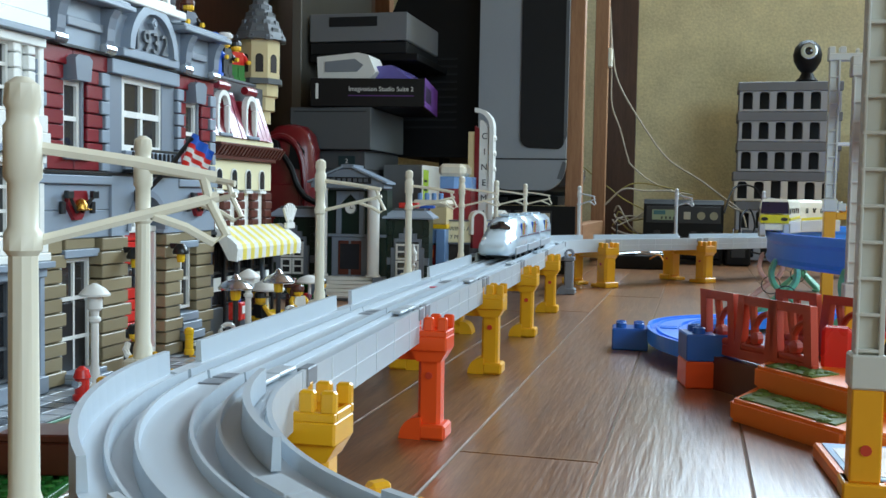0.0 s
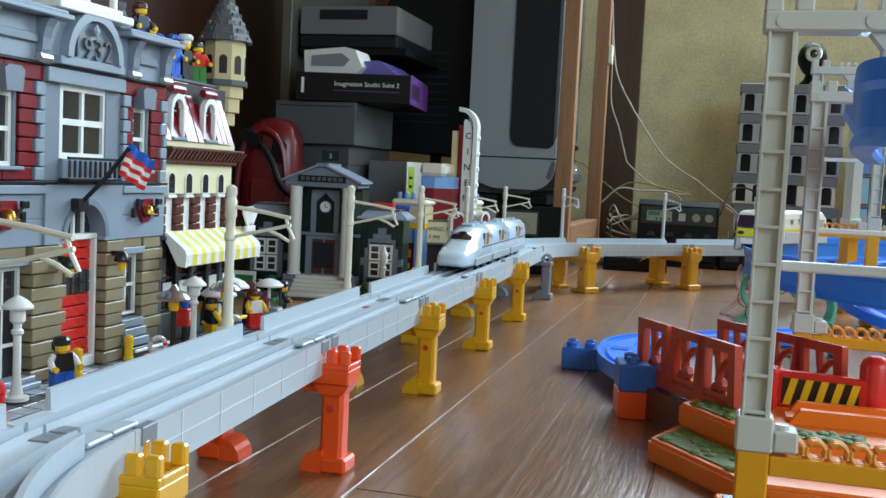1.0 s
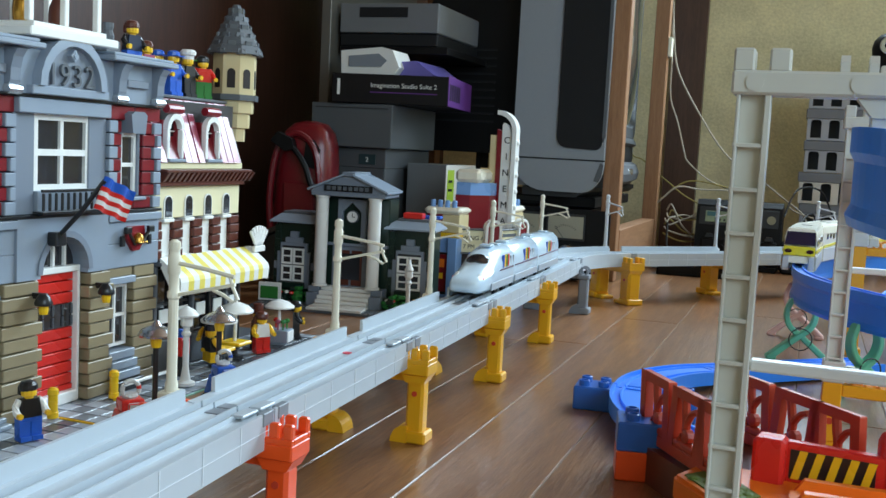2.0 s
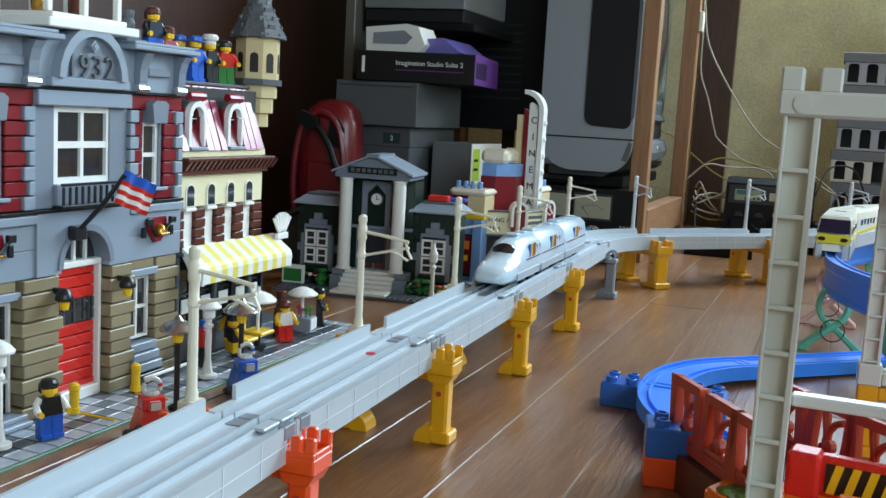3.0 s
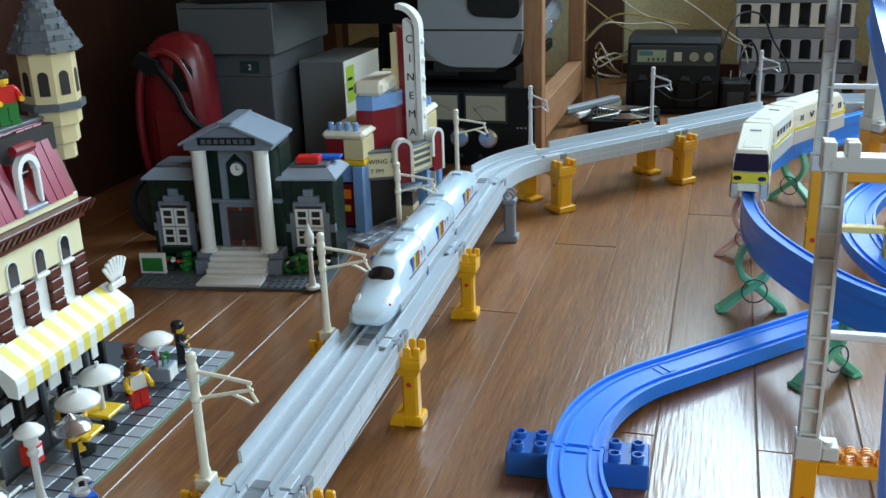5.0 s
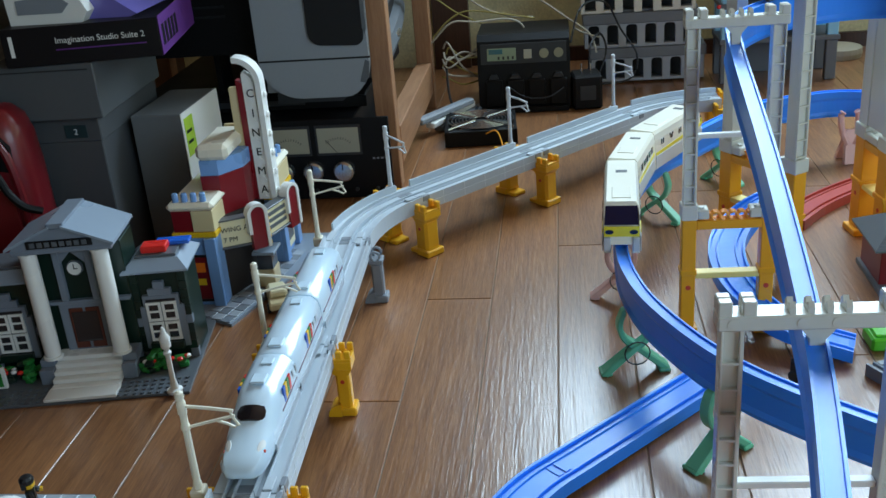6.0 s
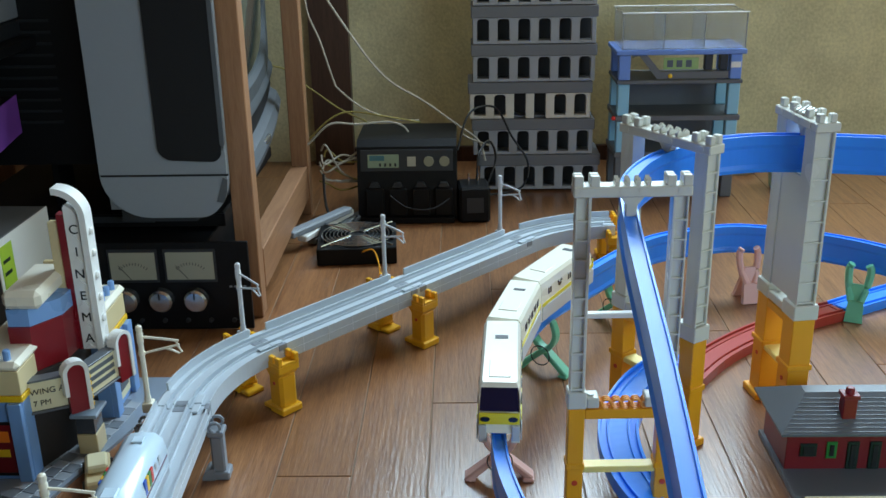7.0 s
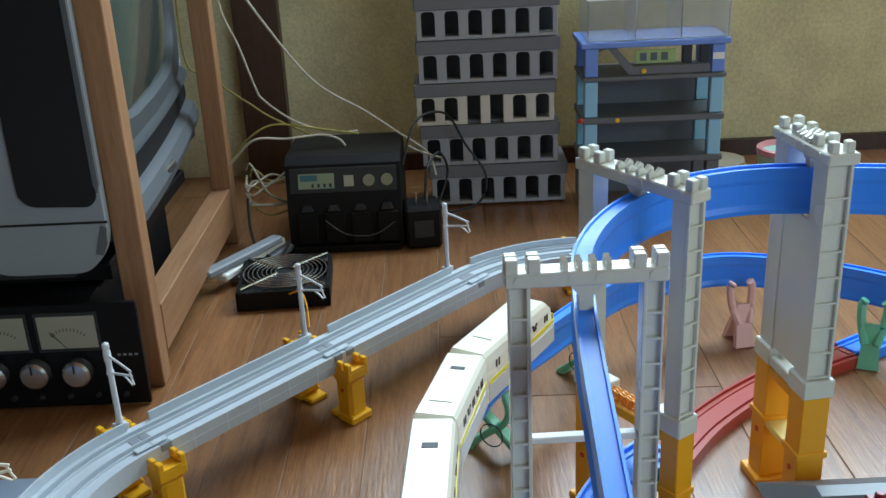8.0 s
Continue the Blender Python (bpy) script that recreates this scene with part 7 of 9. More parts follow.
    part("beam_hanger", bm, TOWER_GREY, e)
    return e


CLIP_ORANGE, SHELF_CREAM = mat("orange_clip", "f0a23a", 0.33), mat("pale_yellow_plastic", "f2e088", 0.35)
beam_tower(0.085, 0.482, 0.175, 0.482, 0.249, 0.058)
beam_tower(0.135, 0.880, 0.225, 0.882, 0.253, 0.060)
beam_tower(0.167, 1.318, 0.243, 1.320, 0.324, 0.132)
beam_tower(0.243, 1.542, 0.298, 1.462, 0.319, 0.125, plate=False, outer=True, s=0.0082)
beam_tower(0.406, 1.567, 0.415, 1.507, 0.328, 0.128, plate=False, panel=True, outer=True, s=0.0104)

BEAM = [(-0.0075, -0.030), (-0.009, -0.027), (-0.0062, -0.0235), (-0.0062, -0.0105), (-0.009, -0.0075), (-0.009, 0.0), (-0.0065, 0.0), (-0.0060, -0.0015), (0.0060, -0.0015), (0.0065, 0.0),
        (0.009, 0.0), (0.009, -0.0075), (0.0062, -0.0105), (0.0062, -0.0235), (0.009, -0.027), (0.0075, -0.030)]
BEAM = [(u * 0.70, v * 1.25) for u, v in BEAM]


def mono_beam(path, label):
    e = thing("monorail_beam", label, "toy track", group="blue monorail beams")
    bm = B()
    sweep(bm, BEAM, path)
    part("beam", bm, BLUE_TRACK, e)
    return e


def through_points(pts, n=10):
    line = smooth_line(pts, n)
    out = []
    for i, p in enumerate(line):
        d = line[min(i + 1, len(line) - 1)] - line[max(i - 1, 0)]
        out.append((p.x, p.y, p.z, math.atan2(d.x, d.y)))
    return out


HIGH = "deep blue plastic monorail beam climbing through the towers"
mono_beam(through_points([(0.330, 0.360, 0.220), (0.240, 0.380, 0.220), (0.170, 0.420, 0.220), (0.130, 0.482, 0.226), (0.132, 0.570, 0.227), (0.150, 0.70, 0.228), (0.180, 0.88, 0.231), (0.196, 1.10, 0.262), (0.205, 1.319, 0.297), (0.222, 1.42, 0.299),
                          (0.271, 1.502, 0.299), (0.335, 1.535, 0.302), (0.410, 1.533, 0.304), (0.56, 1.50, 0.304), (0.75, 1.44, 0.304)]), HIGH)
LOW = "deep blue plastic monorail beam carried on mint stands"
LOW_Z = 0.098
LOW_PATH = through_points([(x, y, LOW_Z) for x, y in ((0.66, 0.78), (0.50, 0.84), (0.36, 0.925), (0.268, 0.998), (0.199, 1.060), (0.162, 1.108), (0.130, 1.172), (0.110, 1.235), (0.102, 1.318), (0.112, 1.470),
                                                      (0.158, 1.610), (0.228, 1.705), (0.314, 1.806), (0.394, 1.845), (0.463, 1.852), (0.566, 1.805), (0.65, 1.72), (0.72, 1.62))])
mono_beam(LOW_PATH, LOW)
mono_train(0.823)


# ---- stands, floor tracks and the rest of the layout on the open side ----
def mint_stand(x, y, a, h=0.0345, material=None, name="track_stand", label="mint green plastic stand under the blue beam"):
    """Two crossed hooked legs with splayed feet."""
    e = thing(name, label, "track stand", x, y, 0, a, group="beam stands")
    for s in (-1, 1):
        bm = B()
        pts = smooth_line([(s * 0.030, 0, 0.002), (s * 0.021, 0, 0.010), (s * 0.004, 0, h * 0.72), (-s * 0.010, 0, h * 1.05), (-s * 0.0150, 0, h * 1.45), (-s * 0.0115, 0, h * 1.85), (-s * 0.0095, 0, h * 1.9)], 5)
        rings = []
        for i, p in enumerate(pts):
            # flat moulded blade, broad at the foot and narrower towards the hook
            f = i / (len(pts) - 1)
            d = (pts[min(i + 1, len(pts) - 1)] - pts[max(i - 1, 0)]).normalized()
            nx, nz = -d.z * (0.0036 - 0.0012 * f), d.x * (0.0036 - 0.0012 * f)
            hw = 0.0080 - 0.0035 * f
            rings.append([bm.verts.new((p.x + a * nx, b * hw + s * 0.0012, p.z + a * nz)) for a, b in ((-1, -0.8), (-0.6, -1), (0.6, -1), (1, -0.8), (1, 0.8), (0.6, 1), (-0.6, 1), (-1, 0.8))])
        for p, q in zip(rings, rings[1:]):
            for i in range(8):
                bm.faces.new((p[i], p[(i + 1) % 8], q[(i + 1) % 8], q[i]))
        bm.faces.new(rings[0])
        bm.faces.new(rings[-1])
        bmesh.ops.recalc_face_normals(bm, faces=bm.faces)
        part("leg", bm, material or GREEN_PLASTIC, e, smooth=True)
        bm = B()
        bx(bm, s * 0.028 - 0.006, s * 0.028 + 0.005, -0.0085, 0.0085, 0, 0.004, 0.0012)
        part("foot", bm, material or GREEN_PLASTIC, e)
    bm = B()
    ring = [(0.012 * math.cos(k * math.pi / 8), -0.0105, h * 0.72 + 0.012 * math.sin(k * math.pi / 8)) for k in range(17)]
    tube(bm, ring, 0.0007, 6)
    part("spring", bm, CHARCOAL, e, "dark wire spring")
    return e


mint_stand(0.110, 1.240, 8)
mint_stand(0.168, 1.098, 38)
mint_stand(0.166, 1.622, -32)
mint_stand(0.268, 1.755, -48)
mint_stand(0.345, 0.937, 55)
mint_stand(0.106, 1.400, -2, material=PINK_PLASTIC, label="pale pink plastic stand under the blue beam")


def clothes_peg(x, y, a, material, label):
    """A stand of the same kind off the beam, standing open like a peg."""
    e = thing("peg_stand", label, "track stand", x, y, 0, a, group="peg stands")
    for s in (-1, 1):
        bm = B()
        tube(bm, smooth_line([(s * 0.006, -0.010, 0.028), (s * 0.011, 0, 0.046), (s * 0.013, 0.004, 0.066), (s * 0.010, 0.004, 0.074)], 5), 0.0048, 8)
        part("prong", bm, material, e, smooth=True)
    bm = B()
    prism(bm, [(-0.011, 0.0), (0.011, 0.0), (0.0075, 0.050), (-0.0075, 0.050)], -0.004, 0.004, "y", m=pose(0, -0.012, 0, -14, 0, 0))
    part("front_leg", bm, material, e)
    bm = B()
    prism(bm, [(-0.010, 0.0), (0.010, 0.0), (0.0075, 0.046), (-0.0075, 0.046)], -0.003, 0.003, "y", m=pose(0, 0.020, 0, 24, 0, 0))
    part("rear_leg", bm, material, e)
    bm = B()
    cyl(bm, 0, 0, -0.010, 0.010, 0.004, seg=10, m=pose(0, 0, 0.036, 0, 90, 0))
    part("pivot", bm, SILVER, e)


clothes_peg(0.456, 1.826, 10, PINK_PLASTIC, "pale pink plastic peg stand standing open on the floor")
clothes_peg(0.578, 1.762, -25, GREEN_PLASTIC, "mint green plastic peg stand standing open on the floor")

RAIL = [(-0.019, 0.0), (-0.019, 0.0125), (-0.0165, 0.0125), (-0.0160, 0.0095), (-0.0110, 0.0095), (-0.0105, 0.0120), (-0.0090, 0.0120), (-0.0085, 0.0105), (0.0085, 0.0105), (0.0090, 0.0120), (0.0105, 0.0120),
        (0.0110, 0.0095), (0.0160, 0.0095), (0.0165, 0.0125), (0.019, 0.0125), (0.019, 0.0), (0.0175, 0.0), (0.0175, 0.0075), (-0.0175, 0.0075), (-0.0175, 0.0)]


def floor_track(path, material, label):
    e = thing("floor_track", label, "toy track", group="floor tracks")
    bm = B()
    sweep(bm, RAIL, path)
    part("rail", bm, material, e)
    for (x, y, z, a), d in ((path[0], 1), (path[-1], -1)):
        bm = B()
        bx(bm, -0.0075, 0.0075, 0.004 * d - 0.003, 0.004 * d + 0.003, 0.0106, 0.0116, 0.0003)
        part("joint", bm, material, e, m=Matrix.Translation((x, y, z)) @ Matrix.Rotation(-a, 4, "Z"))
    return e


BLUE_LABEL = "bright blue plastic toy railway track on the floor"
k1 = run(-0.0145, 0.914, 0.010, 0.0, [("s", 0.018, 0.0), ("c", 0.190, 43, -0.006)])
floor_track(k1, BLUE_TRACK, BLUE_LABEL)
k2 = run(*k1[-1], [("s", 0.214, -0.004)])
floor_track(k2, BLUE_TRACK, BLUE_LABEL)
k0 = run(-0.0145, 0.912, 0.010, math.pi, [("c", 0.170, -45)])
floor_track(k0, BLUE_TRACK, BLUE_LABEL)
floor_track(through_points([(0.295, 1.500, 0.070), (0.250, 1.462, 0.062), (0.218, 1.400, 0.050), (0.222, 1.335, 0.034), (0.258, 1.285, 0.016), (0.318, 1.262, 0.002)], 8), BLUE_TRACK, "bright blue plastic toy track curving down from the tower")
floor_track(through_points([(0.335, 1.235, 0.0), (0.375, 1.165, 0.0), (0.430, 1.085, 0.0)], 6), SOCKET, "grey plastic toy point track on the floor")
floor_track(through_points([(0.325, 1.585, 0.0), (0.372, 1.645, 0.0), (0.440, 1.705, 0.0), (0.515, 1.752, 0.0), (0.560, 1.775, 0.0)], 6), RUST_RED, "dull red plastic toy railway track on the floor")
floor_track(through_points([(0.562, 1.776, 0.0), (0.620, 1.810, 0.0), (0.700, 1.850, 0.0), (0.800, 1.880, 0.0)], 6), BLUE_TRACK, BLUE_LABEL)


def block(x, y, z, rz, material, label, sx=0.032, sy=0.032, h=0.0195):
    e = thing("building_block", label, "toy block", x, y, z, rz, group="large building blocks")
    bm = B()
    bx(bm, -sx / 2, sx / 2, -sy / 2, sy / 2, 0, h, 0.0010)
    part("body", bm, material, e)
    bm = B()
    lathe(bm, [(0.0046, 0), (0.0046, 0.0042), (0.0040, 0.0046), (0.0030, 0.0046), (0.0028, 0.002)], seg=12)
    me = mesh_of(bm, "stud", material)
    for i in (-1, 1):
        for j in (-1, 1):
            piece("stud", me, e, Matrix.Translation((i * sx / 4, j * sy / 4, h)))
    return e


D_BLUE = mat("block_blue", "2a63b8", 0.3)
block(-0.049, 0.914, 0, 4, D_BLUE, "blue studded building block beside the blue track")
block(0.020, 0.914, 0, 4, D_BLUE, "blue studded building block inside the blue curve")
block(0.019, 0.748, 0.0197, 12, D_BLUE, "blue studded building block on an orange one", sx=0.040)
bm = B()
bx(bm, -0.0200, 0.0200, -0.0160, 0.0160, 0, 0.0195, 0.0010)
solo("building_block", bm, ORANGE, "orange building block under a blue one", "toy block", 0.019, 0.748, 0, 12, group="large building blocks")


def fence(x0, y0, x1, y1, z):
    """A cast rust-red fence of leaning letters-like openwork panels."""
    ln = math.hypot(x1 - x0, y1 - y0)
    e = thing("toy_fence", "rust red moulded plastic fence with openwork panels", "toy fence", x0, y0, z, math.degrees(math.atan2(y1 - y0, x1 - x0)), group="rust red fences")
    n = 3
    w = ln / n
    for k in range(n):
        u = k * w
        bm = B()
        b = 0.0060
        lean = 0.0035 if k % 2 else -0.0030
        for c0, c1, dz in ((u, u + b, 0.0), (u + w - b - 0.001, u + w - 0.001, 0.0)):
            prism(bm, [(c0, 0.001), (c1, 0.001), (c1 + lean, 0.0390), (c0 + lean, 0.0390)], -0.0034, 0.0034, "y")
        prism(bm, [(u + b + lean * 0.85, 0.0340), (u + w - b + lean * 0.85, 0.0340), (u + w - b + lean, 0.0390), (u + b + lean, 0.0390)], -0.0032, 0.0032, "y")
        bx(bm, u + b, u + w - b - 0.001, -0.0032, 0.0032, 0.0015, 0.0068, 0.0010)
        bmesh.ops.bevel(bm, geom=bm.edges[:], offset=0.0007, segments=1, affect="EDGES")
        f = part("panel", bm, FENCE_RED, e)
        bm = B()
        tube(bm, smooth_line([(u + w * 0.30, 0, 0.006), (u + w * 0.44, 0, 0.016), (u + w * 0.40, 0, 0.026), (u + w * 0.36, 0, 0.035)], 4), 0.0028, 7)
        tube(bm, smooth_line([(u + w * 0.44, 0, 0.018), (u + w * 0.60, 0, 0.026), (u + w * 0.78, 0, 0.029)], 4), 0.0023, 7)
        lathe(bm, [(0.0014, -0.0036), (0.0046, -0.0022), (0.0046, 0.0022), (0.0014, 0.0036)], seg=10, m=pose(u + w * 0.50, 0, 0.0110, 90, 0, 0))
        part("brace", bm, FENCE_RED, f, smooth=True)
    bm = B()
    bx(bm, 0.0, ln, -0.003, 0.003, -0.006, 0.0020, 0.0008)
    part("bottom_rail", bm, FENCE_RED, e)


fence(0.016, 0.756, 0.083, 0.656, 0.031)
fence(0.072, 0.790, 0.150, 0.700, 0.030)
bm = B()
prism(bm, [(0.018, 0.738), (0.078, 0.655), (0.100, 0.690), (0.150, 0.700), (0.075, 0.792), (0.030, 0.770)], 0.0, 0.0238, "z")
solo("bridge_deck", bm, L_BROWN, "dark reddish brown toy bridge deck under the fences", "toy bridge")

# orange terrain with grass patches
ter = thing("terrain_base", "orange moulded toy terrain base with grassy steps", "toy terrain", 0.11, 0.63, 0)
bm = B()
prism(bm, [(0.030, 0.628), (0.086, 0.556), (0.215, 0.556), (0.235, 0.690), (0.052, 0.690)], 0.0, 0.0140, "z")
bmesh.ops.bevel(bm, geom=bm.edges[:], offset=0.0022, segments=2, affect="EDGES")
wpart("lower_step", bm, BASE_ORANGE, ter)
bm = B()
prism(bm, [(0.046, 0.668), (0.096, 0.598), (0.215, 0.598), (0.232, 0.700), (0.060, 0.702)], 0.0141, 0.0290, "z")
bmesh.ops.bevel(bm, geom=bm.edges[:], offset=0.0022, segments=2, affect="EDGES")
wpart("upper_step", bm, BASE_ORANGE, ter)
random.seed(12)
GRASS = mat("moulded_grass", "50661f", 0.6, vary=0.3, scale=300, bump=0.5)
for pts, z in (([(0.036, 0.630), (0.084, 0.568), (0.098, 0.590), (0.050, 0.660)], 0.0141), ([(0.053, 0.668), (0.078, 0.632), (0.096, 0.650), (0.070, 0.690)], 0.0291), ([(0.170, 0.625), (0.210, 0.610), (0.224, 0.670), (0.190, 0.680)], 0.0291),
               ([(0.110, 0.604), (0.150, 0.602), (0.152, 0.622), (0.112, 0.624)], 0.0291)):
    bm = B()
    prism(bm, pts, z - 0.0005, z + 0.0008, "z")
    cx, cy = sum(p[0] for p in pts) / 4, sum(p[1] for p in pts) / 4
    for k in range(26):
        i, f, q = random.randrange(4), random.random(), 0.92 * random.random() ** 0.5
        gx, gy = pts[i][0] + f * (pts[i - 1][0] - pts[i][0]), pts[i][1] + f * (pts[i - 1][1] - pts[i][1])
        lathe(bm, [(0.0042, 0.0), (0.0030, 0.0012), (0.0010, 0.0019)], cx + q * (gx - cx), cy + q * (gy - cy), z + 0.0004, 7)
    wpart("grass_patch", bm, GRASS, ter, "olive green grass patch")
bm = B()
for y in (0.640, 0.664):
    prism(bm, [(0.112, 0.0291), (0.118, 0.0380), (0.196, 0.0380), (0.202, 0.0291)], y, y + 0.006, "y")
bx(bm, 0.110, 0.204, 0.646, 0.664, 0.0292, 0.0318, 0.0006)
wpart("ramp_channel", bm, BASE_ORANGE, ter)

bar = thing("barrier", "red toy barrier with yellow and black warning stripes", "toy barrier", 0.120, 0.690, 0.0285, -8)
bm = B()
bx(bm, -0.018, 0.042, -0.004, 0.004, 0, 0.024, 0.0012)
part("board", bm, L_BRED, bar)
bm = B()
bx(bm, -0.030, -0.012, -0.014, 0.004, -0.002, 0.026, 0.0022)
part("end_block", bm, L_BRED, bar)
bm = B()
lathe(bm, [(0.009, 0.0), (0.009, 0.032), (0.0075, 0.036), (0.004, 0.0385)], 0.044, 0.004, 0, 12)
part("end_post", bm, L_BRED, bar, smooth=True)
bm = B()
bx(bm, -0.010, 0.036, -0.0046, -0.0041, 0.003, 0.020)
st = part("stripe_panel", bm, L_BLACK, bar, "black panel with slanting yellow stripes")
for k in range(5):
    bm = B()
    u = -0.009 + 0.0092 * k
    prism(bm, [(u, 0.003), (u + 0.0045, 0.003), (u + 0.0088, 0.020), (u + 0.0043, 0.020)], -0.0052, -0.0047, "y")
    part("stripe", bm, L_YELLOW, st)

tray = thing("picture_board", "orange tray with a blue white and green printed picture", "toy board", 0.135, 0.520, 0.0, 4)
bm = B()
bx(bm, -0.062, 0.070, -0.040, 0.036, 0, 0.0080, 0.0012)
part("tray", bm, BASE_ORANGE, tray)
bm = B()
bx(bm, -0.058, 0.066, -0.036, 0.032, 0.0080, 0.0088)
pic = part("print", bm, mat("print_sky_blue", "9fc6ea", 0.25, vary=0.2, scale=40), tray, "pale blue printed sheet")
for m, pts in ((L_WHITE, [(-0.055, -0.030), (-0.010, -0.034), (0.0, 0.010), (-0.030, 0.028), (-0.055, 0.020)]), (L_BGREEN, [(-0.030, -0.020), (0.004, -0.026), (0.012, -0.004), (-0.014, 0.002)]), (L_BLUE, [(0.020, 0.004), (0.062, -0.004), (0.060, 0.026), (0.018, 0.028)]),
               (L_WHITE, [(0.028, -0.030), (0.060, -0.032), (0.058, -0.012), (0.030, -0.010)])):
    bm = B()
    lift = 0.0005 if m is L_BGREEN else 0.0
    prism(bm, pts, 0.0089, 0.0092 + lift, "z")
    part("colour_field", bm, m, pic)


# the little station house and the lime platform
def station():
    e = thing("station_house", "dark red toy station house with grey hipped roof", "toy building", 0.478, 1.425, 0)
    wbox("wall", L_RED, e, (0.382, 0.600, 1.400, 1.470, 0.0, 0.048), 0.0008)
    wbox("plinth", L_DGREY, e, (0.378, 0.604, 1.352, 1.474, 0.0, 0.006), 0.0008, "dark grey platform plinth")
    bm = B()
    lo = [(0.372, 1.388), (0.610, 1.388), (0.610, 1.482), (0.372, 1.482)]
    hi = [(0.404, 1.428), (0.578, 1.428), (0.578, 1.442), (0.404, 1.442)]
    v0 = [bm.verts.new((x, y, 0.0482)) for x, y in lo]
    v1 = [bm.verts.new((x, y, 0.0505)) for x, y in lo]
    v2 = [bm.verts.new((x, y, 0.0740)) for x, y in hi]
    for p, q in ((v0, v1), (v1, v2)):
        for i in range(4):
            bm.faces.new((p[i], p[(i + 1) % 4], q[(i + 1) % 4], q[i]))
    bm.faces.new(v0)
    bm.faces.new(v2)
    wpart("roof", bm, L_DGREY, e, "grey hipped roof")
    for k in range(9):
        bm = B()
        t = 0.06 + 0.098 * k
        bx(bm, 0.373 + 0.032 * t, 0.609 - 0.032 * t, 1.388 + 0.040 * t - 0.0002, 1.388 + 0.040 * t + 0.0008, 0.0505 + 0.0235 * t, 0.0508 + 0.0235 * t)
        wpart("tile_course", bm, L_DGREY, e)
    bm = B()
    bx(bm, 0.432, 0.445, 1.402, 1.414, 0.056, 0.080, 0.0008)
    bx(bm, 0.4305, 0.4465, 1.4005, 1.4155, 0.080, 0.084, 0.0006)
    lathe(bm, [(0.0045, 0.084), (0.0040, 0.089), (0.0030, 0.090)], 0.4385, 1.408, 0, 10)
    wpart("chimney", bm, L_RED, e, "dark red chimney")
    for k, (x, w, z0, z1, m) in enumerate(((0.395, 0.016, 0.020, 0.034, L_GREEN), (0.420, 0.010, 0.018, 0.036, L_BGREEN), (0.440, 0.011, 0.006, 0.036, L_GREEN), (0.461, 0.011, 0.006, 0.036, L_GREEN), (0.484, 0.016, 0.020, 0.036, L_WHITE), (0.512, 0.014, 0.018, 0.034, L_GREEN), (0.545, 0.014, 0.018, 0.034, L_GREEN))):
        wbox("window", m, e, (x, x + w, 1.3985, 1.4000 + 0.001, z0, z1), 0.0004, "green window panel")
        wbox("glazing", L_BLACK, e, (x + 0.003, x + w - 0.003, 1.3975, 1.3985, z0 + 0.003, z1 - 0.003), 0.0002)
    wbox("platform_edge", L_CREAM, e, (0.386, 0.604, 1.344, 1.3518, 0.0, 0.008), 0.0008)

    e.location += Vector((-0.002, 0.004, 0))


station()
LIME = mat("lime_green_plastic", "5fc22a", 0.3)
bm = B()
bx(bm, 0, 0.30, 0, 0.032, 0, 0.014, 0.0022)
bx(bm, 0.004, 0.296, 0.004, 0.028, 0.0138, 0.0165, 0.0010)
solo("platform", bm, LIME, "lime green plastic toy platform beside the track", "toy platform", 0.336, 1.268, 0, 2)
bm = B()
bx(bm, -0.011, 0.011, -0.017, 0.017, 0.004, 0.022, 0.002)
bx(bm, -0.009, 0.009, -0.006, 0.013, 0.022, 0.034, 0.002)
for sx in (-1, 1):
    for y in (-0.010, 0.010):
        cyl(bm, 0, 0, -0.002, 0.002, 0.006, seg=12, m=pose(sx * 0.011, y, 0.006, 0, 90, 0))
solo("toy_wagon", bm, CHARCOAL, "small dark grey toy wagon on the floor track", "toy wagon", 0.268, 1.215, 0, 40)

# ---- television, amplifier and boxes at the back ----
def pine_stand():
    e = thing("television_stand", "open pine wood frame round the television", "stand", -0.19, 1.98, 0)
    for x0, y0 in ((-0.227, 1.780), (-0.224, 2.212)):
        wbox("leg", PINE, e, (x0 + 0.004, x0 + 0.033, y0, y0 + 0.028, 0, 1.1), 0.0012)
    wbox("floor_rail", PINE_Y, e, (-0.221, -0.193, 1.8082, 2.2118, 0.030, 0.088), 0.0012)
    bm = B()
    bx(bm, -0.1908, -0.183, 2.212, 2.237, 0.425, 0.465, 0.0012)
    wpart("switch_block", bm, CREAM, e, "small pale block on the leg")
    for x0 in (-0.72,):
        wbox("leg", PINE, e, (x0, x0 + 0.035, 2.190, 2.224, 0, 1.1), 0.0012)


pine_stand()


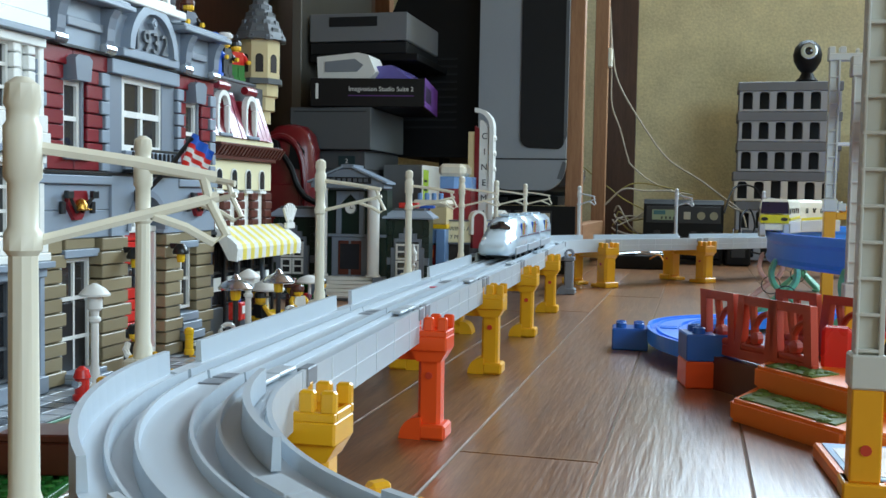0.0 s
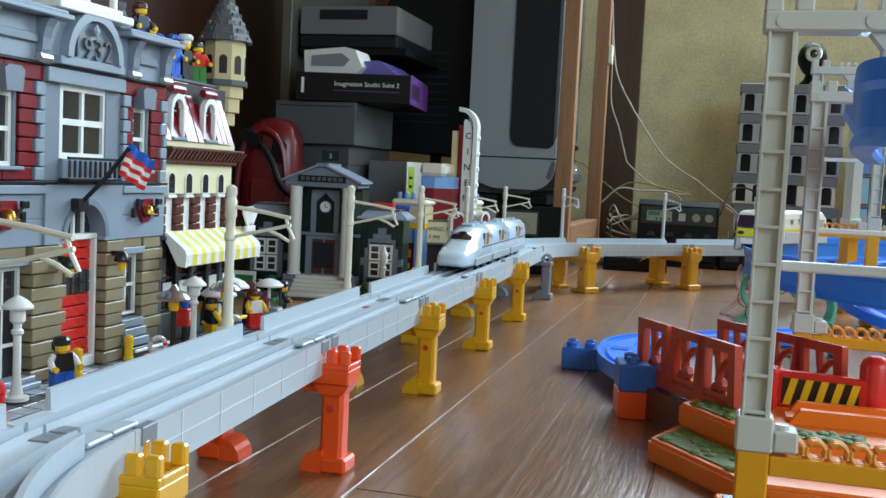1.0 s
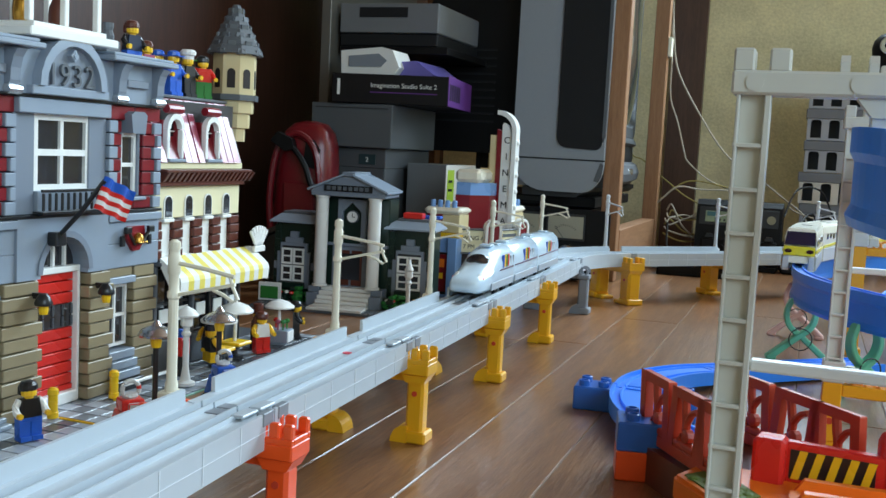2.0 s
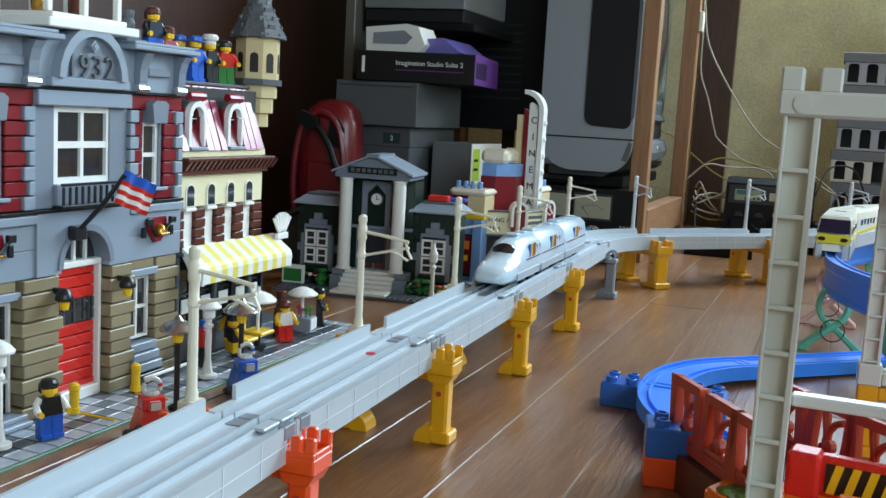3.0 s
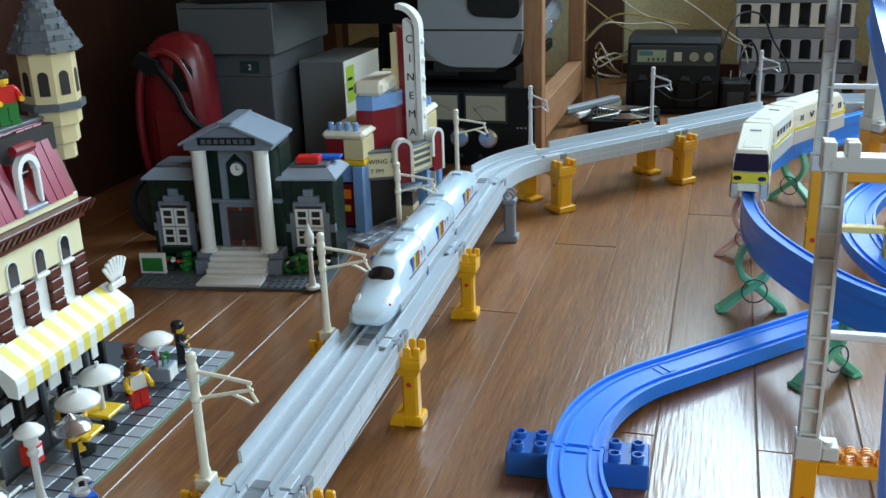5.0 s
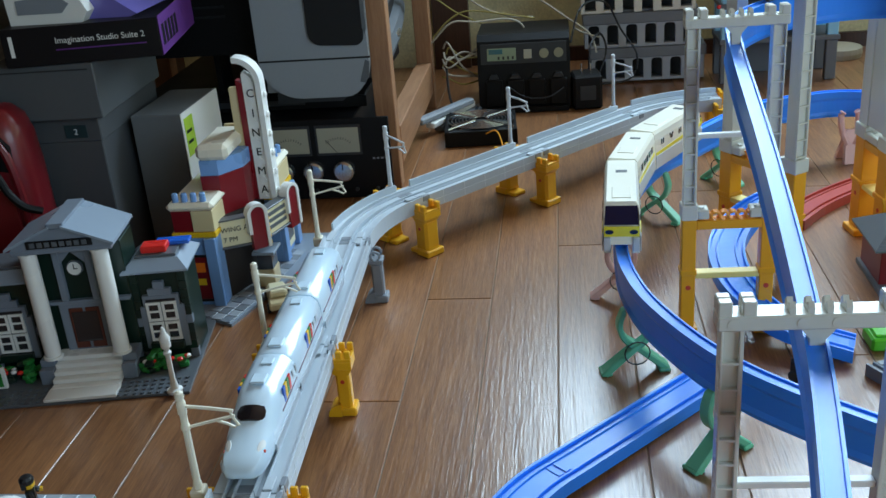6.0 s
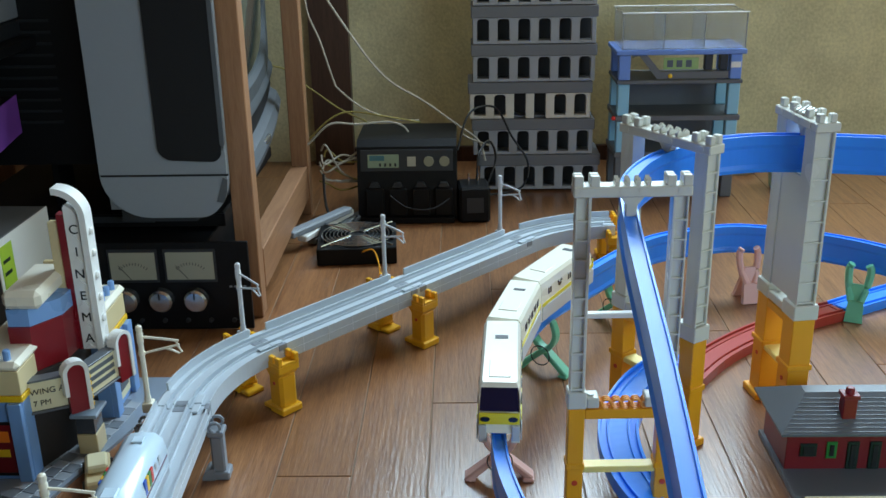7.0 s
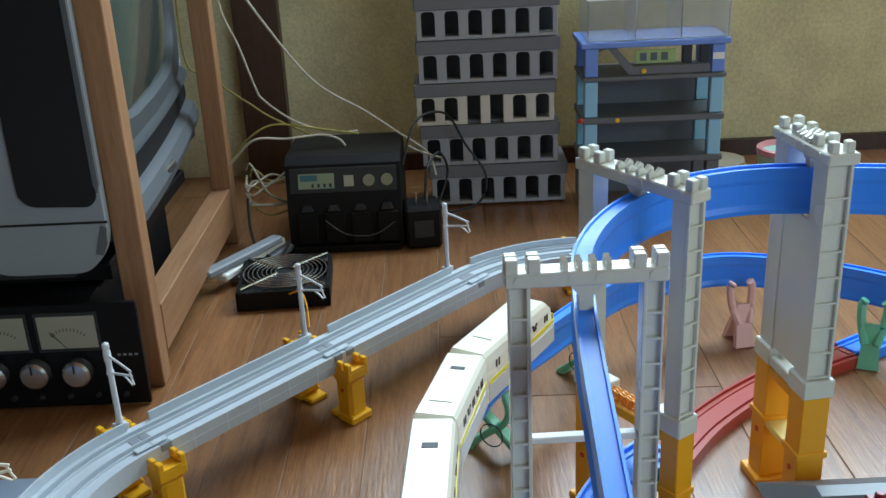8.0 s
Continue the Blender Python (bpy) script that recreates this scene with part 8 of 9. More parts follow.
def amplifier():
    e = thing("amplifier", "black hi-fi amplifier with two pale level meters and knobs", "amplifier", -0.40, 1.92, 0)
    F = 1.750
    wbox("case", BLACK_PLASTIC, e, (-0.618, -0.240, F + 0.006, 2.080, 0.004, 0.119), 0.0015)
    fp = wbox("front_panel", BLACK_PLASTIC, e, (-0.622, -0.188, F, F + 0.0055, 0.002, 0.1215), 0.0008)
    for x0, x1 in ((-0.2925, -0.232), (-0.3640, -0.3060)):
        wbox("meter_bezel", CHARCOAL, fp, (x0 - 0.003, x1 + 0.003, F - 0.0015, F, 0.068, 0.113), 0.0006)
        wbox("meter_face", METER, fp, (x0, x1, F - 0.0022, F - 0.0015, 0.072, 0.109), 0.0004, "cream level meter face")
        for k in range(11):
            bm = B()
            a = radians(-42 + 8.4 * k)
            bx(bm, -0.0004, 0.0004, -0.0001, 0.0001, 0.024, 0.0275, m=Matrix.Translation(((x0 + x1) / 2, F - 0.0024, 0.068)) @ Matrix.Rotation(a, 4, "Y"))
            wpart("scale_mark", bm, L_BLACK, fp)
        bm = B()
        bx(bm, -0.0004, 0.0004, -0.0001, 0.0001, 0.006, 0.030, m=Matrix.Translation(((x0 + x1) / 2, F - 0.0026, 0.068)) @ Matrix.Rotation(radians(-38), 4, "Y"))
        wpart("meter_needle", bm, L_BLACK, fp)
    for x, r in ((-0.257, 0.0155), (-0.3015, 0.0155), (-0.346, 0.0155), (-0.395, 0.0155)):
        bm = B()
        lathe(bm, [(r * 0.78, 0), (r * 0.78, 0.002), (r, 0.0035), (r * 0.96, 0.014), (r * 0.80, 0.017), (r * 0.25, 0.0175)], seg=22, m=Matrix.Translation((x, F, 0.0465)) @ pose(0, 0, 0, 90, 0, 0))
        k = wpart("knob", bm, SILVER, fp, "shiny silver control knob", smooth=True)
        bm = B()
        bx(bm, -0.0008, 0.0008, -0.0182, -0.0175, 0.004, 0.012, m=Matrix.Translation((x, F, 0.0465)))
        wpart("knob_mark", bm, L_BLACK, k)
    for i in range(7):
        bm = B()
        lathe(bm, [(0.003, 0), (0.003, 0.004), (0.002, 0.0048)], seg=10, m=Matrix.Translation((-0.212 - 0.030 * i, F, 0.0155)) @ pose(0, 0, 0, 90, 0, 0))
        wpart("small_knob", bm, CHARCOAL, fp)
    bm = B()
    for i in range(4):
        bx(bm, -0.2150 + 0.006 * i, -0.2115 + 0.006 * i, F - 0.0003, F, 0.060, 0.0625)
    wpart("panel_marking", bm, SOCKET, fp, "small grey panel marking")
    e.location += Vector((-0.011, -0.008, 0))


METER = mat("meter_cream", "9d9b88", 0.35, vary=0.05)
amplifier()

# black unit between amplifier and television
dp = thing("disc_player", "flat black disc player under the television", "disc player", -0.40, 1.97, 0.1218)
wbox("case", BLACK_PLASTIC, dp, (-0.60, -0.240, 1.806, 2.15, 0.1218, 0.1400), 0.002)
wbox("front_panel", BLACK_PLASTIC, dp, (-0.602, -0.238, 1.800, 1.8055, 0.1225, 0.1395), 0.001)
wbox("disc_tray", CHARCOAL, dp, (-0.47, -0.33, 1.7985, 1.8000, 0.1290, 0.1370), 0.0004)


def television():
    e = thing("television", "large old grey tube television seen from its side", "television", -0.33, 2.05, 0.14)
    Y0, Y1 = 1.776, 2.330
    # shell, with one rounded side panel that runs down into a boat-shaped foot
    bm = B()
    prism(bm, [(-0.364, 0.1560), (-0.254, 0.1560), (-0.254, 0.70), (-0.364, 0.72)], Y0 + 0.0141, Y1, "y")
    sh = wpart("front_shell", bm, TV_GREY, e, "grey front shell")
    bm = B()
    low_edge = [(-0.368 + 0.060 * (1 - math.cos(k * math.pi / 16)), 0.205 - 0.056 * math.sin(k * math.pi / 16)) for k in range(9)]
    low_end = [(-0.246 + 0.037 * math.sin(k * math.pi / 16), 0.149 + 0.050 * (1 - math.cos(k * math.pi / 16))) for k in range(9)]
    prism(bm, low_edge + low_end + [(-0.207, 0.70), (-0.368, 0.72)], Y0, Y0 + 0.014, "y")
    wpart("side_panel", bm, TV_GREY, sh, "grey rounded side panel")
    bm = B()
    prism(bm, [(-0.366, 0.2030), (-0.207, 0.2030), (-0.207, 0.2055), (-0.367, 0.2055)], Y0 - 0.0006, Y0 + 0.001, "y")
    wpart("panel_line", bm, TV_DARK, sh)
    bm = B()
    pts = []
    for k in range(7):
        a = math.pi + math.pi / 2 * k / 6
        pts.append((-0.291 + 0.018 + 0.018 * math.cos(a), 0.2260 + 0.018 + 0.018 * math.sin(a) - 0.002))
    for k in range(7):
        a = 1.5 * math.pi + math.pi / 2 * k / 6
        pts.append((-0.213 - 0.012 + 0.012 * math.cos(a), 0.2380 + 0.006 + 0.012 * math.sin(a) - 0.010))
    pts += [(-0.213, 0.70), (-0.291, 0.70)]
    prism(bm, pts, Y0 - 0.0035, Y0 + 0.001, "y")
    wpart("speaker_grille", bm, TV_DARK, sh, "dark rounded speaker grille")
    bm = B()
    prism(bm, [(-0.213, 0.245), (-0.2105, 0.236), (-0.2075, 0.245), (-0.2075, 0.70), (-0.213, 0.70)], Y0 - 0.0045, Y0 + 0.001, "y")
    wpart("silver_trim", bm, SILVER_PAINT, sh, "bright silver trim beside the grille")
    bm = B()
    prism(bm, [(-0.350, 0.1402), (-0.255, 0.1402), (-0.245, 0.1480), (-0.245, 0.1558), (-0.350, 0.1558)], Y0 + 0.012, Y1 - 0.012, "y")
    wpart("foot", bm, CHARCOAL, e, "dark television foot")
    bm = B()
    prism(bm, [(-0.2240, 0.1700), (-0.2160, 0.1680), (-0.2105, 0.1800), (-0.2085, 0.1980), (-0.2140, 0.2010)], Y0 - 0.0012, Y0 + 0.001, "y")
    wpart("corner_trim", bm, SILVER_PAINT, e, "silver corner trim")
    # the side that faces the room: apron, control strip and bezel swept along a bowed plan, with the bulging tube in a rounded opening
    def bow(y):
        u = (y - 2.055) / 0.28
        return -0.018 - 0.045 * (y - 1.775) / 0.55 + 0.010 * (1 - u * u)
    plan = [(bow(Y0 + (Y1 - Y0) * k / 16), Y0 + (Y1 - Y0) * k / 16, 0, 0.0) for k in range(17)]
    plan = plan[2:]
    for name, m, outline, lab in (("front_apron", SILVER_PAINT, [(-0.230, 0.156), (-0.196, 0.158), (-0.178, 0.168), (-0.174, 0.182), (-0.180, 0.198), (-0.190, 0.204), (-0.230, 0.204)], "silver swept front apron"),
                                  ("control_strip", TV_DARK, [(-0.230, 0.2042), (-0.192, 0.2042), (-0.190, 0.212), (-0.192, 0.236), (-0.230, 0.236)], "dark control strip"),
                                  ("lower_bezel", TV_FRONT, [(-0.230, 0.2362), (-0.192, 0.2362), (-0.184, 0.240), (-0.186, 0.248), (-0.198, 0.262), (-0.230, 0.262)], "grey slanting bezel")):
        bm = B()
        sweep(bm, outline, plan)
        wpart(name, bm, m, e, lab, smooth=True)
    bm = B()
    bx(bm, -0.006, 0.006, -0.022, 0.022, -0.006, 0.006, 0.002)
    bmesh.ops.translate(bm, verts=bm.verts, vec=(-0.208, 2.02, 0.186))
    wpart("front_button", bm, SILVER, e, "silver button")
    bm = B()
    rings = []
    for r, dx in ((0.0, 0.016), (0.4, 0.0135), (0.8, 0.006), (0.9, 0.003), (1.0, 0.0)):
        rings.append([bm.verts.new((-0.196 + dx + bow(2.055 + 0.215 * r * math.copysign(abs(math.cos(t)) ** 0.45, math.cos(t))),
                                    2.055 + 0.215 * r * math.copysign(abs(math.cos(t)) ** 0.45, math.cos(t)),
                                    0.462 + 0.185 * r * math.copysign(abs(math.sin(t)) ** 0.45, math.sin(t)))) for t in [2 * math.pi * k / 40 for k in range(40)]])
    for p, q in zip(rings[1:], rings[2:]):
        for i in range(40):
            bm.faces.new((p[i], p[(i + 1) % 40], q[(i + 1) % 40], q[i]))
    bm.faces.new(rings[1])
    bmesh.ops.delete(bm, geom=rings[0], context="VERTS")
    wpart("screen", bm, SCREEN, e, "dark grey green curved glass screen", smooth=True)
    bm = B()
    rings = []
    for ry, rz, x0, pw in ((0.213, 0.183, -0.199, 0.45), (0.222, 0.191, -0.189, 0.42), (0.252, 0.210, -0.188, 0.30), (0.268, 0.222, -0.200, 0.25), (0.268, 0.222, -0.230, 0.25)):
        rings.append([bm.verts.new((x0 + bow(2.055 + ry * math.copysign(abs(math.cos(t)) ** pw, math.cos(t))), 2.055 + ry * math.copysign(abs(math.cos(t)) ** pw, math.cos(t)),
                                    0.462 + rz * math.copysign(abs(math.sin(t)) ** pw, math.sin(t)))) for t in [2 * math.pi * k / 40 for k in range(40)]])
    for p, q in zip(rings, rings[1:]):
        for i in range(40):
            bm.faces.new((p[i], p[(i + 1) % 40], q[(i + 1) % 40], q[i]))
    wpart("screen_frame", bm, TV_FRONT, e, "grey rounded frame round the screen", smooth=True)
    # black rear housing with vents
    bm = B()
    prism(bm, [(-0.3685, 0.208), (-0.3685, 0.72), (-0.450, 0.70), (-0.545, 0.480), (-0.555, 0.450), (-0.535, 0.208)], 1.820, Y1 - 0.03, "y")
    rear = wpart("rear_housing", bm, BLACK_PLASTIC, e, "black rear housing with vents")
    for k in range(10):
        bm = B()
        bx(bm, -0.530, -0.420, 1.8188, 1.8202, 0.262 + 0.014 * k, 0.2655 + 0.014 * k)
        wpart("vent_slot", bm, TV_DARK, rear)
    e.location += Vector((-0.011, -0.018, 0))


SILVER_PAINT = mat("silver_paint", "54585d", 0.5)
TV_FRONT = mat("tv_front_grey", "42474b", 0.48, vary=0.08)
SCREEN = mat("tube_glass", "3a4a48", 0.06, vary=0.05, coat=0.6)
television()


def carton(name, label, material, x0, x1, y0, y1, z0, z1, rz=0, lid=None):
    cx, cy = (x0 + x1) / 2, (y0 + y1) / 2
    e = thing(name, label, "box", cx, cy, z0, rz)
    bm = B()
    bx(bm, x0 - cx, x1 - cx, y0 - cy, y1 - cy, 0, z1 - z0, 0.0012)
    part("case", bm, material, e)
    if lid:
        bm = B()
        bx(bm, x0 - cx - 0.0015, x1 - cx + 0.0015, y0 - cy - 0.0015, y1 - cy + 0.0015, z1 - z0 - lid, z1 - z0 + 0.001, 0.0012)
        part("lid", bm, material, e)
    return e


GREY_BOX = mat("grey_storage_box", "4c4e51", 0.5, vary=0.05, scale=120)
GREY_BOX2 = mat("grey_storage_box_light", "525558", 0.5, vary=0.05, scale=120)
low = carton("storage_box", "grey storage box with a dark label plate", GREY_BOX, -0.630, -0.508, 1.500, 1.690, 0.0, 0.2055, 1, 0.030)
bm = B()
bx(bm, 0.018, 0.046, -0.0978, -0.0966, 0.181, 0.197, 0.0004)
lp = part("label_plate", bm, mat("label_dark_teal", "1d3438", 0.4), low, "dark teal label plate")
flat_text("2", 0.010, L_WHITE, lp, Matrix.Translation((0.032, -0.0980, 0.1855)) @ pose(0, 0, 0, 90, 0, 0), 0.0002, "numeral")
top = carton("storage_box", "grey storage box stacked on another", GREY_BOX2, -0.630, -0.496, 1.486, 1.690, 0.2067, 0.2730, 2)
bm = B()
bx(bm, -0.060, 0.060, -0.1032, -0.1020, 0.0590, 0.0602)
part("seam", bm, CHARCOAL, top)
gb = carton("grey_carton", "grey card box with white and lime green end", BOX_GREY, -0.4940, -0.4280, 1.567, 1.698, 0.0, 0.186, -2)
bm = B()
bx(bm, 0.0331, 0.0345, -0.0655, 0.0655, 0, 0.186, 0.0004)
we = part("white_end", bm, WHITE_PLASTIC, gb, "white end flap")
for y0, y1, z0, z1, m in ((-0.060, -0.032, 0.128, 0.178, mat("lime_print", "a9c83a", 0.5)), (-0.056, -0.040, 0.158, 0.162, L_GREEN), (-0.056, -0.040, 0.144, 0.148, L_GREEN)):
    bm = B()
    bx(bm, 0.0346, 0.0350 + (0.0003 if m is L_GREEN else 0), y0, y1, z0, z1)
    part("lime_label", bm, m, we, "yellowish lime printed label")

pb = carton("software_box", "flat black and purple software box lying on the grey boxes", BLACK_CARD, -0.606, -0.425, 1.488, 1.690, 0.2737, 0.3180, 9)
bm = B()
bx(bm, 0.0906, 0.0912, -0.1005, 0.1005, 0.0010, 0.0458)
side = part("purple_side", bm, PURPLE, pb, "purple printed side")
for k in range(5):
    bm = B()
    bx(bm, 0.0913, 0.0915, -0.090 + 0.018 * k, -0.078 + 0.018 * k, 0.010, 0.034)
    part("dark_print", bm, BLACK_CARD, side)
flat_text("Imagination Studio Suite 2", 0.0098, WHITE_PLASTIC, pb, Matrix.Translation((0.022, -0.1014, 0.0245)) @ pose(0, 0, 0, 90, 0, 0), 0.0001, "title_lettering")
bm = B()
bx(bm, -0.030, 0.074, -0.1013, -0.1011, 0.0165, 0.0180)
part("small_print", bm, PURPLE, pb)
bm = B()
bx(bm, -0.082, -0.0775, -0.1014, -0.1011, 0.012, 0.036)
part("side_mark", bm, WHITE_PLASTIC, pb)

# pale scanner-like gadget and clear plastic sheet on top
bm = B()
prism(bm, [(-0.586, 0.3165), (-0.500, 0.3165), (-0.490, 0.3300), (-0.502, 0.3560), (-0.520, 0.3600), (-0.588, 0.3540)], 1.500, 1.560, "y")
gad = thing("tape_dispenser", "pale grey plastic gadget lying on the software box", "gadget", -0.54, 1.53, 0.316)
wpart("body", bm, WHITE_PLASTIC, gad)
bm = B()
prism(bm, [(-0.574, 0.3300), (-0.520, 0.3300), (-0.510, 0.3400), (-0.524, 0.3500), (-0.574, 0.3460)], 1.4985, 1.5005, "y")
wpart("recess", bm, SOCKET, gad)
bm = B()
prism(bm, [(-0.530, 0.3160), (-0.455, 0.3160), (-0.440, 0.3210), (-0.470, 0.3420), (-0.500, 0.3400)], 1.520, 1.640, "y")
solo("plastic_bag", bm, mat("violet_film", "6a62a8", 0.2, vary=0.25, scale=25, bump=0.3), "crumpled violet plastic bag on the software box", "plastic bag")

# dark shelf with a silver unit above
bm = B()
bx(bm, -0.665, -0.648, 1.58, 1.95, 0.0, 1.1, 0.001)
solo("shelf_upright", bm, mat("dim_metal_edge", "6d6a64", 0.4, metal=0.4), "slim grey metal upright of a dark shelf", "shelf")
vp = thing("video_player", "dull silver video player on the shelf", "video player", -0.55, 1.72, 0.372)
wbox("base", TV_DARK, vp, (-0.640, -0.468, 1.600, 1.85, 0.3717, 0.392), 0.002)
wbox("case", BOX_GREY, vp, (-0.640, -0.468, 1.604, 1.85, 0.3935, 0.440), 0.002)
wbox("front_panel", BOX_GREY, vp, (-0.640, -0.468, 1.598, 1.6035, 0.3935, 0.440), 0.001)
wbox("cassette_door", TV_DARK, vp, (-0.605, -0.520, 1.5965, 1.5980, 0.4180, 0.4340), 0.0004)
wbx = B()
bx(wbx, -0.640, -0.450, 1.60, 1.90, 0.3600, 0.3715, 0.001)
solo("shelf_board", wbx, BLACK_PLASTIC, "black shelf board under the silver player", "shelf")
wbx = B()
for x in (-0.639, -0.468):
    bx(wbx, x - 0.004, x + 0.004, 1.84, 1.89, 0.0, 0.3598)
solo("shelf_bracket", wbx, BLACK_PLASTIC, "black shelf support behind the boxes", "shelf")


def vacuum():
    e = thing("vacuum_cleaner", "dark red glossy canister vacuum cleaner standing on end", "vacuum cleaner", -0.607, 1.440, 0, 10)
    bm = B()
    rings = []
    for z, w, d, x in ((0.0, 0.046, 0.030, 0), (0.010, 0.054, 0.036, 0), (0.10, 0.056, 0.040, 0), (0.165, 0.054, 0.040, 0.001), (0.205, 0.050, 0.037, 0.002), (0.226, 0.042, 0.032, 0.003), (0.238, 0.028, 0.022, 0.004), (0.242, 0.010, 0.008, 0.004)):
        rings.append([bm.verts.new((x + 0.84 * w * math.copysign(abs(math.cos(t)) ** 0.62, math.cos(t)), d * math.copysign(abs(math.sin(t)) ** 0.62, math.sin(t)), z)) for t in [2 * math.pi * k / 28 for k in range(28)]])
    for p, q in zip(rings, rings[1:]):
        for i in range(28):
            bm.faces.new((p[i], p[(i + 1) % 28], q[(i + 1) % 28], q[i]))
    bm.faces.new(rings[0])
    bm.faces.new(rings[-1])
    part("body", bm, RED_GLOSS, e, smooth=True)
    bm = B()
    tube(bm, smooth_line([(-0.036, -0.036, 0.030), (-0.044, -0.040, 0.120), (-0.034, -0.042, 0.195), (-0.010, -0.038, 0.222), (0.020, -0.040, 0.205), (0.032, -0.042, 0.150), (0.034, -0.040, 0.040)], 6), 0.0050, 8)
    part("moulded_rib", bm, RED_GLOSS, e, smooth=True)
    bm = B()
    bx(bm, -0.022, 0.024, -0.0425, -0.0395, 0.030, 0.150, 0.001)
    part("dust_cover", bm, RED_GLOSS, e)
    bm = B()
    tube(bm, smooth_line([(-0.028, -0.046, 0.212), (-0.006, -0.050, 0.200), (0.012, -0.051, 0.176), (0.022, -0.051, 0.150), (0.034, -0.048, 0.132), (0.050, -0.040, 0.122)], 6), 0.0046, 8)
    part("hose", bm, BLACK_PLASTIC, e, "black wand and hose", smooth=True)
    bm = B()
    prism(bm, [(-0.040, 0.210), (-0.018, 0.196), (-0.004, 0.200), (-0.008, 0.214), (-0.030, 0.224)], -0.056, -0.038, "y")
    part("nozzle", bm, BLACK_PLASTIC, e, "black nozzle")
    # solid black patch paints the shade in the handle's hollow
    bm = B()
    prism(bm, [(0.006, 0.176), (0.030, 0.170), (0.030, 0.200), (0.020, 0.214), (0.010, 0.214)], -0.0415, -0.030, "y")
    part("handle_shade_patch", bm, BLACK_PLASTIC, e, "black patch for the shaded recess under the handle")
    for s in (-1, 1):
        bm = B()
        cyl(bm, 0, 0, -0.006, 0.006, 0.024, seg=20, m=pose(s * 0.050, 0.004, 0.030, 0, 90, 0))
        part("wheel", bm, CHARCOAL, e, smooth=True)


vacuum()

# black cooking-pot like round behind the hall
bm = B()
lathe(bm, [(0.040, -0.012), (0.043, -0.010), (0.043, 0.010), (0.036, 0.012), (0.034, 0.004)], seg=26, m=pose(0, 0, 0.048, 80, 0, 20))
solo("hub_cap", bm, CHARCOAL, "round dark wheel leaning behind the town hall", "wheel", -0.585, 1.335, 0)


# ---- back wall: charger, fan, adapter, cables ----
def power_unit():
    e = thing("battery_charger", "black desktop battery charger with green display and four bays", "battery charger", -0.02, 2.25, 0)
    bm = B()
    prism(bm, [(2.170, 0.004), (2.335, 0.004), (2.335, 0.122), (2.320, 0.134), (2.195, 0.137), (2.183, 0.127), (2.170, 0.056)], -0.104, 0.062, "x")
    wpart("case", bm, BLACK_PLASTIC, e)
    M = Matrix.Translation((0, 2.1762, 0.089)) @ pose(0, 0, 0, 90 - 9.5, 0, 0)

    def face(name, m, x0, x1, z0, z1, t=0.002, label="", parent=None):
        bm = B()
        bx(bm, x0, x1, z0, z1, 0, t, 0.0004, m=M)
        return wpart(name, bm, m, parent or e, label)

    face("panel", CHARCOAL, -0.098, 0.056, -0.002, 0.034, 0.0012)
    d = face("display", mat("lcd_green", "86957c", 0.2, vary=0.1), -0.086, -0.034, 0.004, 0.026, 0.0022, "grey green display")
    for k in range(4):
        face("digit", L_BLACK, -0.067 + 0.0085 * k, -0.0635 + 0.0085 * k, 0.006, 0.0115, 0.0026, parent=d)
    face("blue_field", mat("lcd_blue", "3f6a72", 0.2, vary=0.1), -0.083, -0.058, 0.0155, 0.0245, 0.0025, "blue grey field of the display", parent=d)
    face("key", mat("dull_key", "a8a592", 0.4), -0.020, -0.006, 0.006, 0.022, 0.0026, "pale square key")
    for x in (0.016, 0.042):
        bm = B()
        cyl(bm, x, 0.014, 0, 0.004, 0.0085, seg=18, m=M)
        wpart("round_key", bm, mat("olive_key", "8a8870", 0.4), e, "round olive key")
    for k in range(4):
        x = -0.090 + 0.0385 * k
        bm = B()
        bx(bm, x, x + 0.030, 2.1625, 2.1720, 0.012, 0.060, 0.002)
        bay = wpart("bay", bm, BLACK_PLASTIC, e)
        bm = B()
        prism(bm, [(x + 0.006, 0.062), (x + 0.024, 0.062), (x + 0.020, 0.070), (x + 0.010, 0.070)], 2.1640, 2.1730, "y")
        wpart("latch", bm, CHARCOAL, bay)
    bm = B()
    bx(bm, -0.100, 0.058, 2.158, 2.169, 0.0, 0.010, 0.001)
    wpart("foot_rail", bm, BLACK_PLASTIC, e)


power_unit()
ad = thing("mains_adapter", "black mains adapter block on the floor", "adapter", 0.090, 2.185, 0, 6)
bm = B()
bx(bm, -0.026, 0.026, -0.026, 0.030, 0, 0.062, 0.004)
part("case", bm, BLACK_PLASTIC, ad)
bm = B()
bx(bm, -0.014, 0.014, -0.0275, -0.0262, 0.018, 0.044, 0.0003)
part("rating_plate", bm, CHARCOAL, ad)
for s in (-1, 1):
    bm = B()
    bx(bm, s * 0.008 - 0.001, s * 0.008 + 0.001, -0.004, 0.004, 0.062, 0.078)
    part("plug_pin", bm, SILVER, ad)


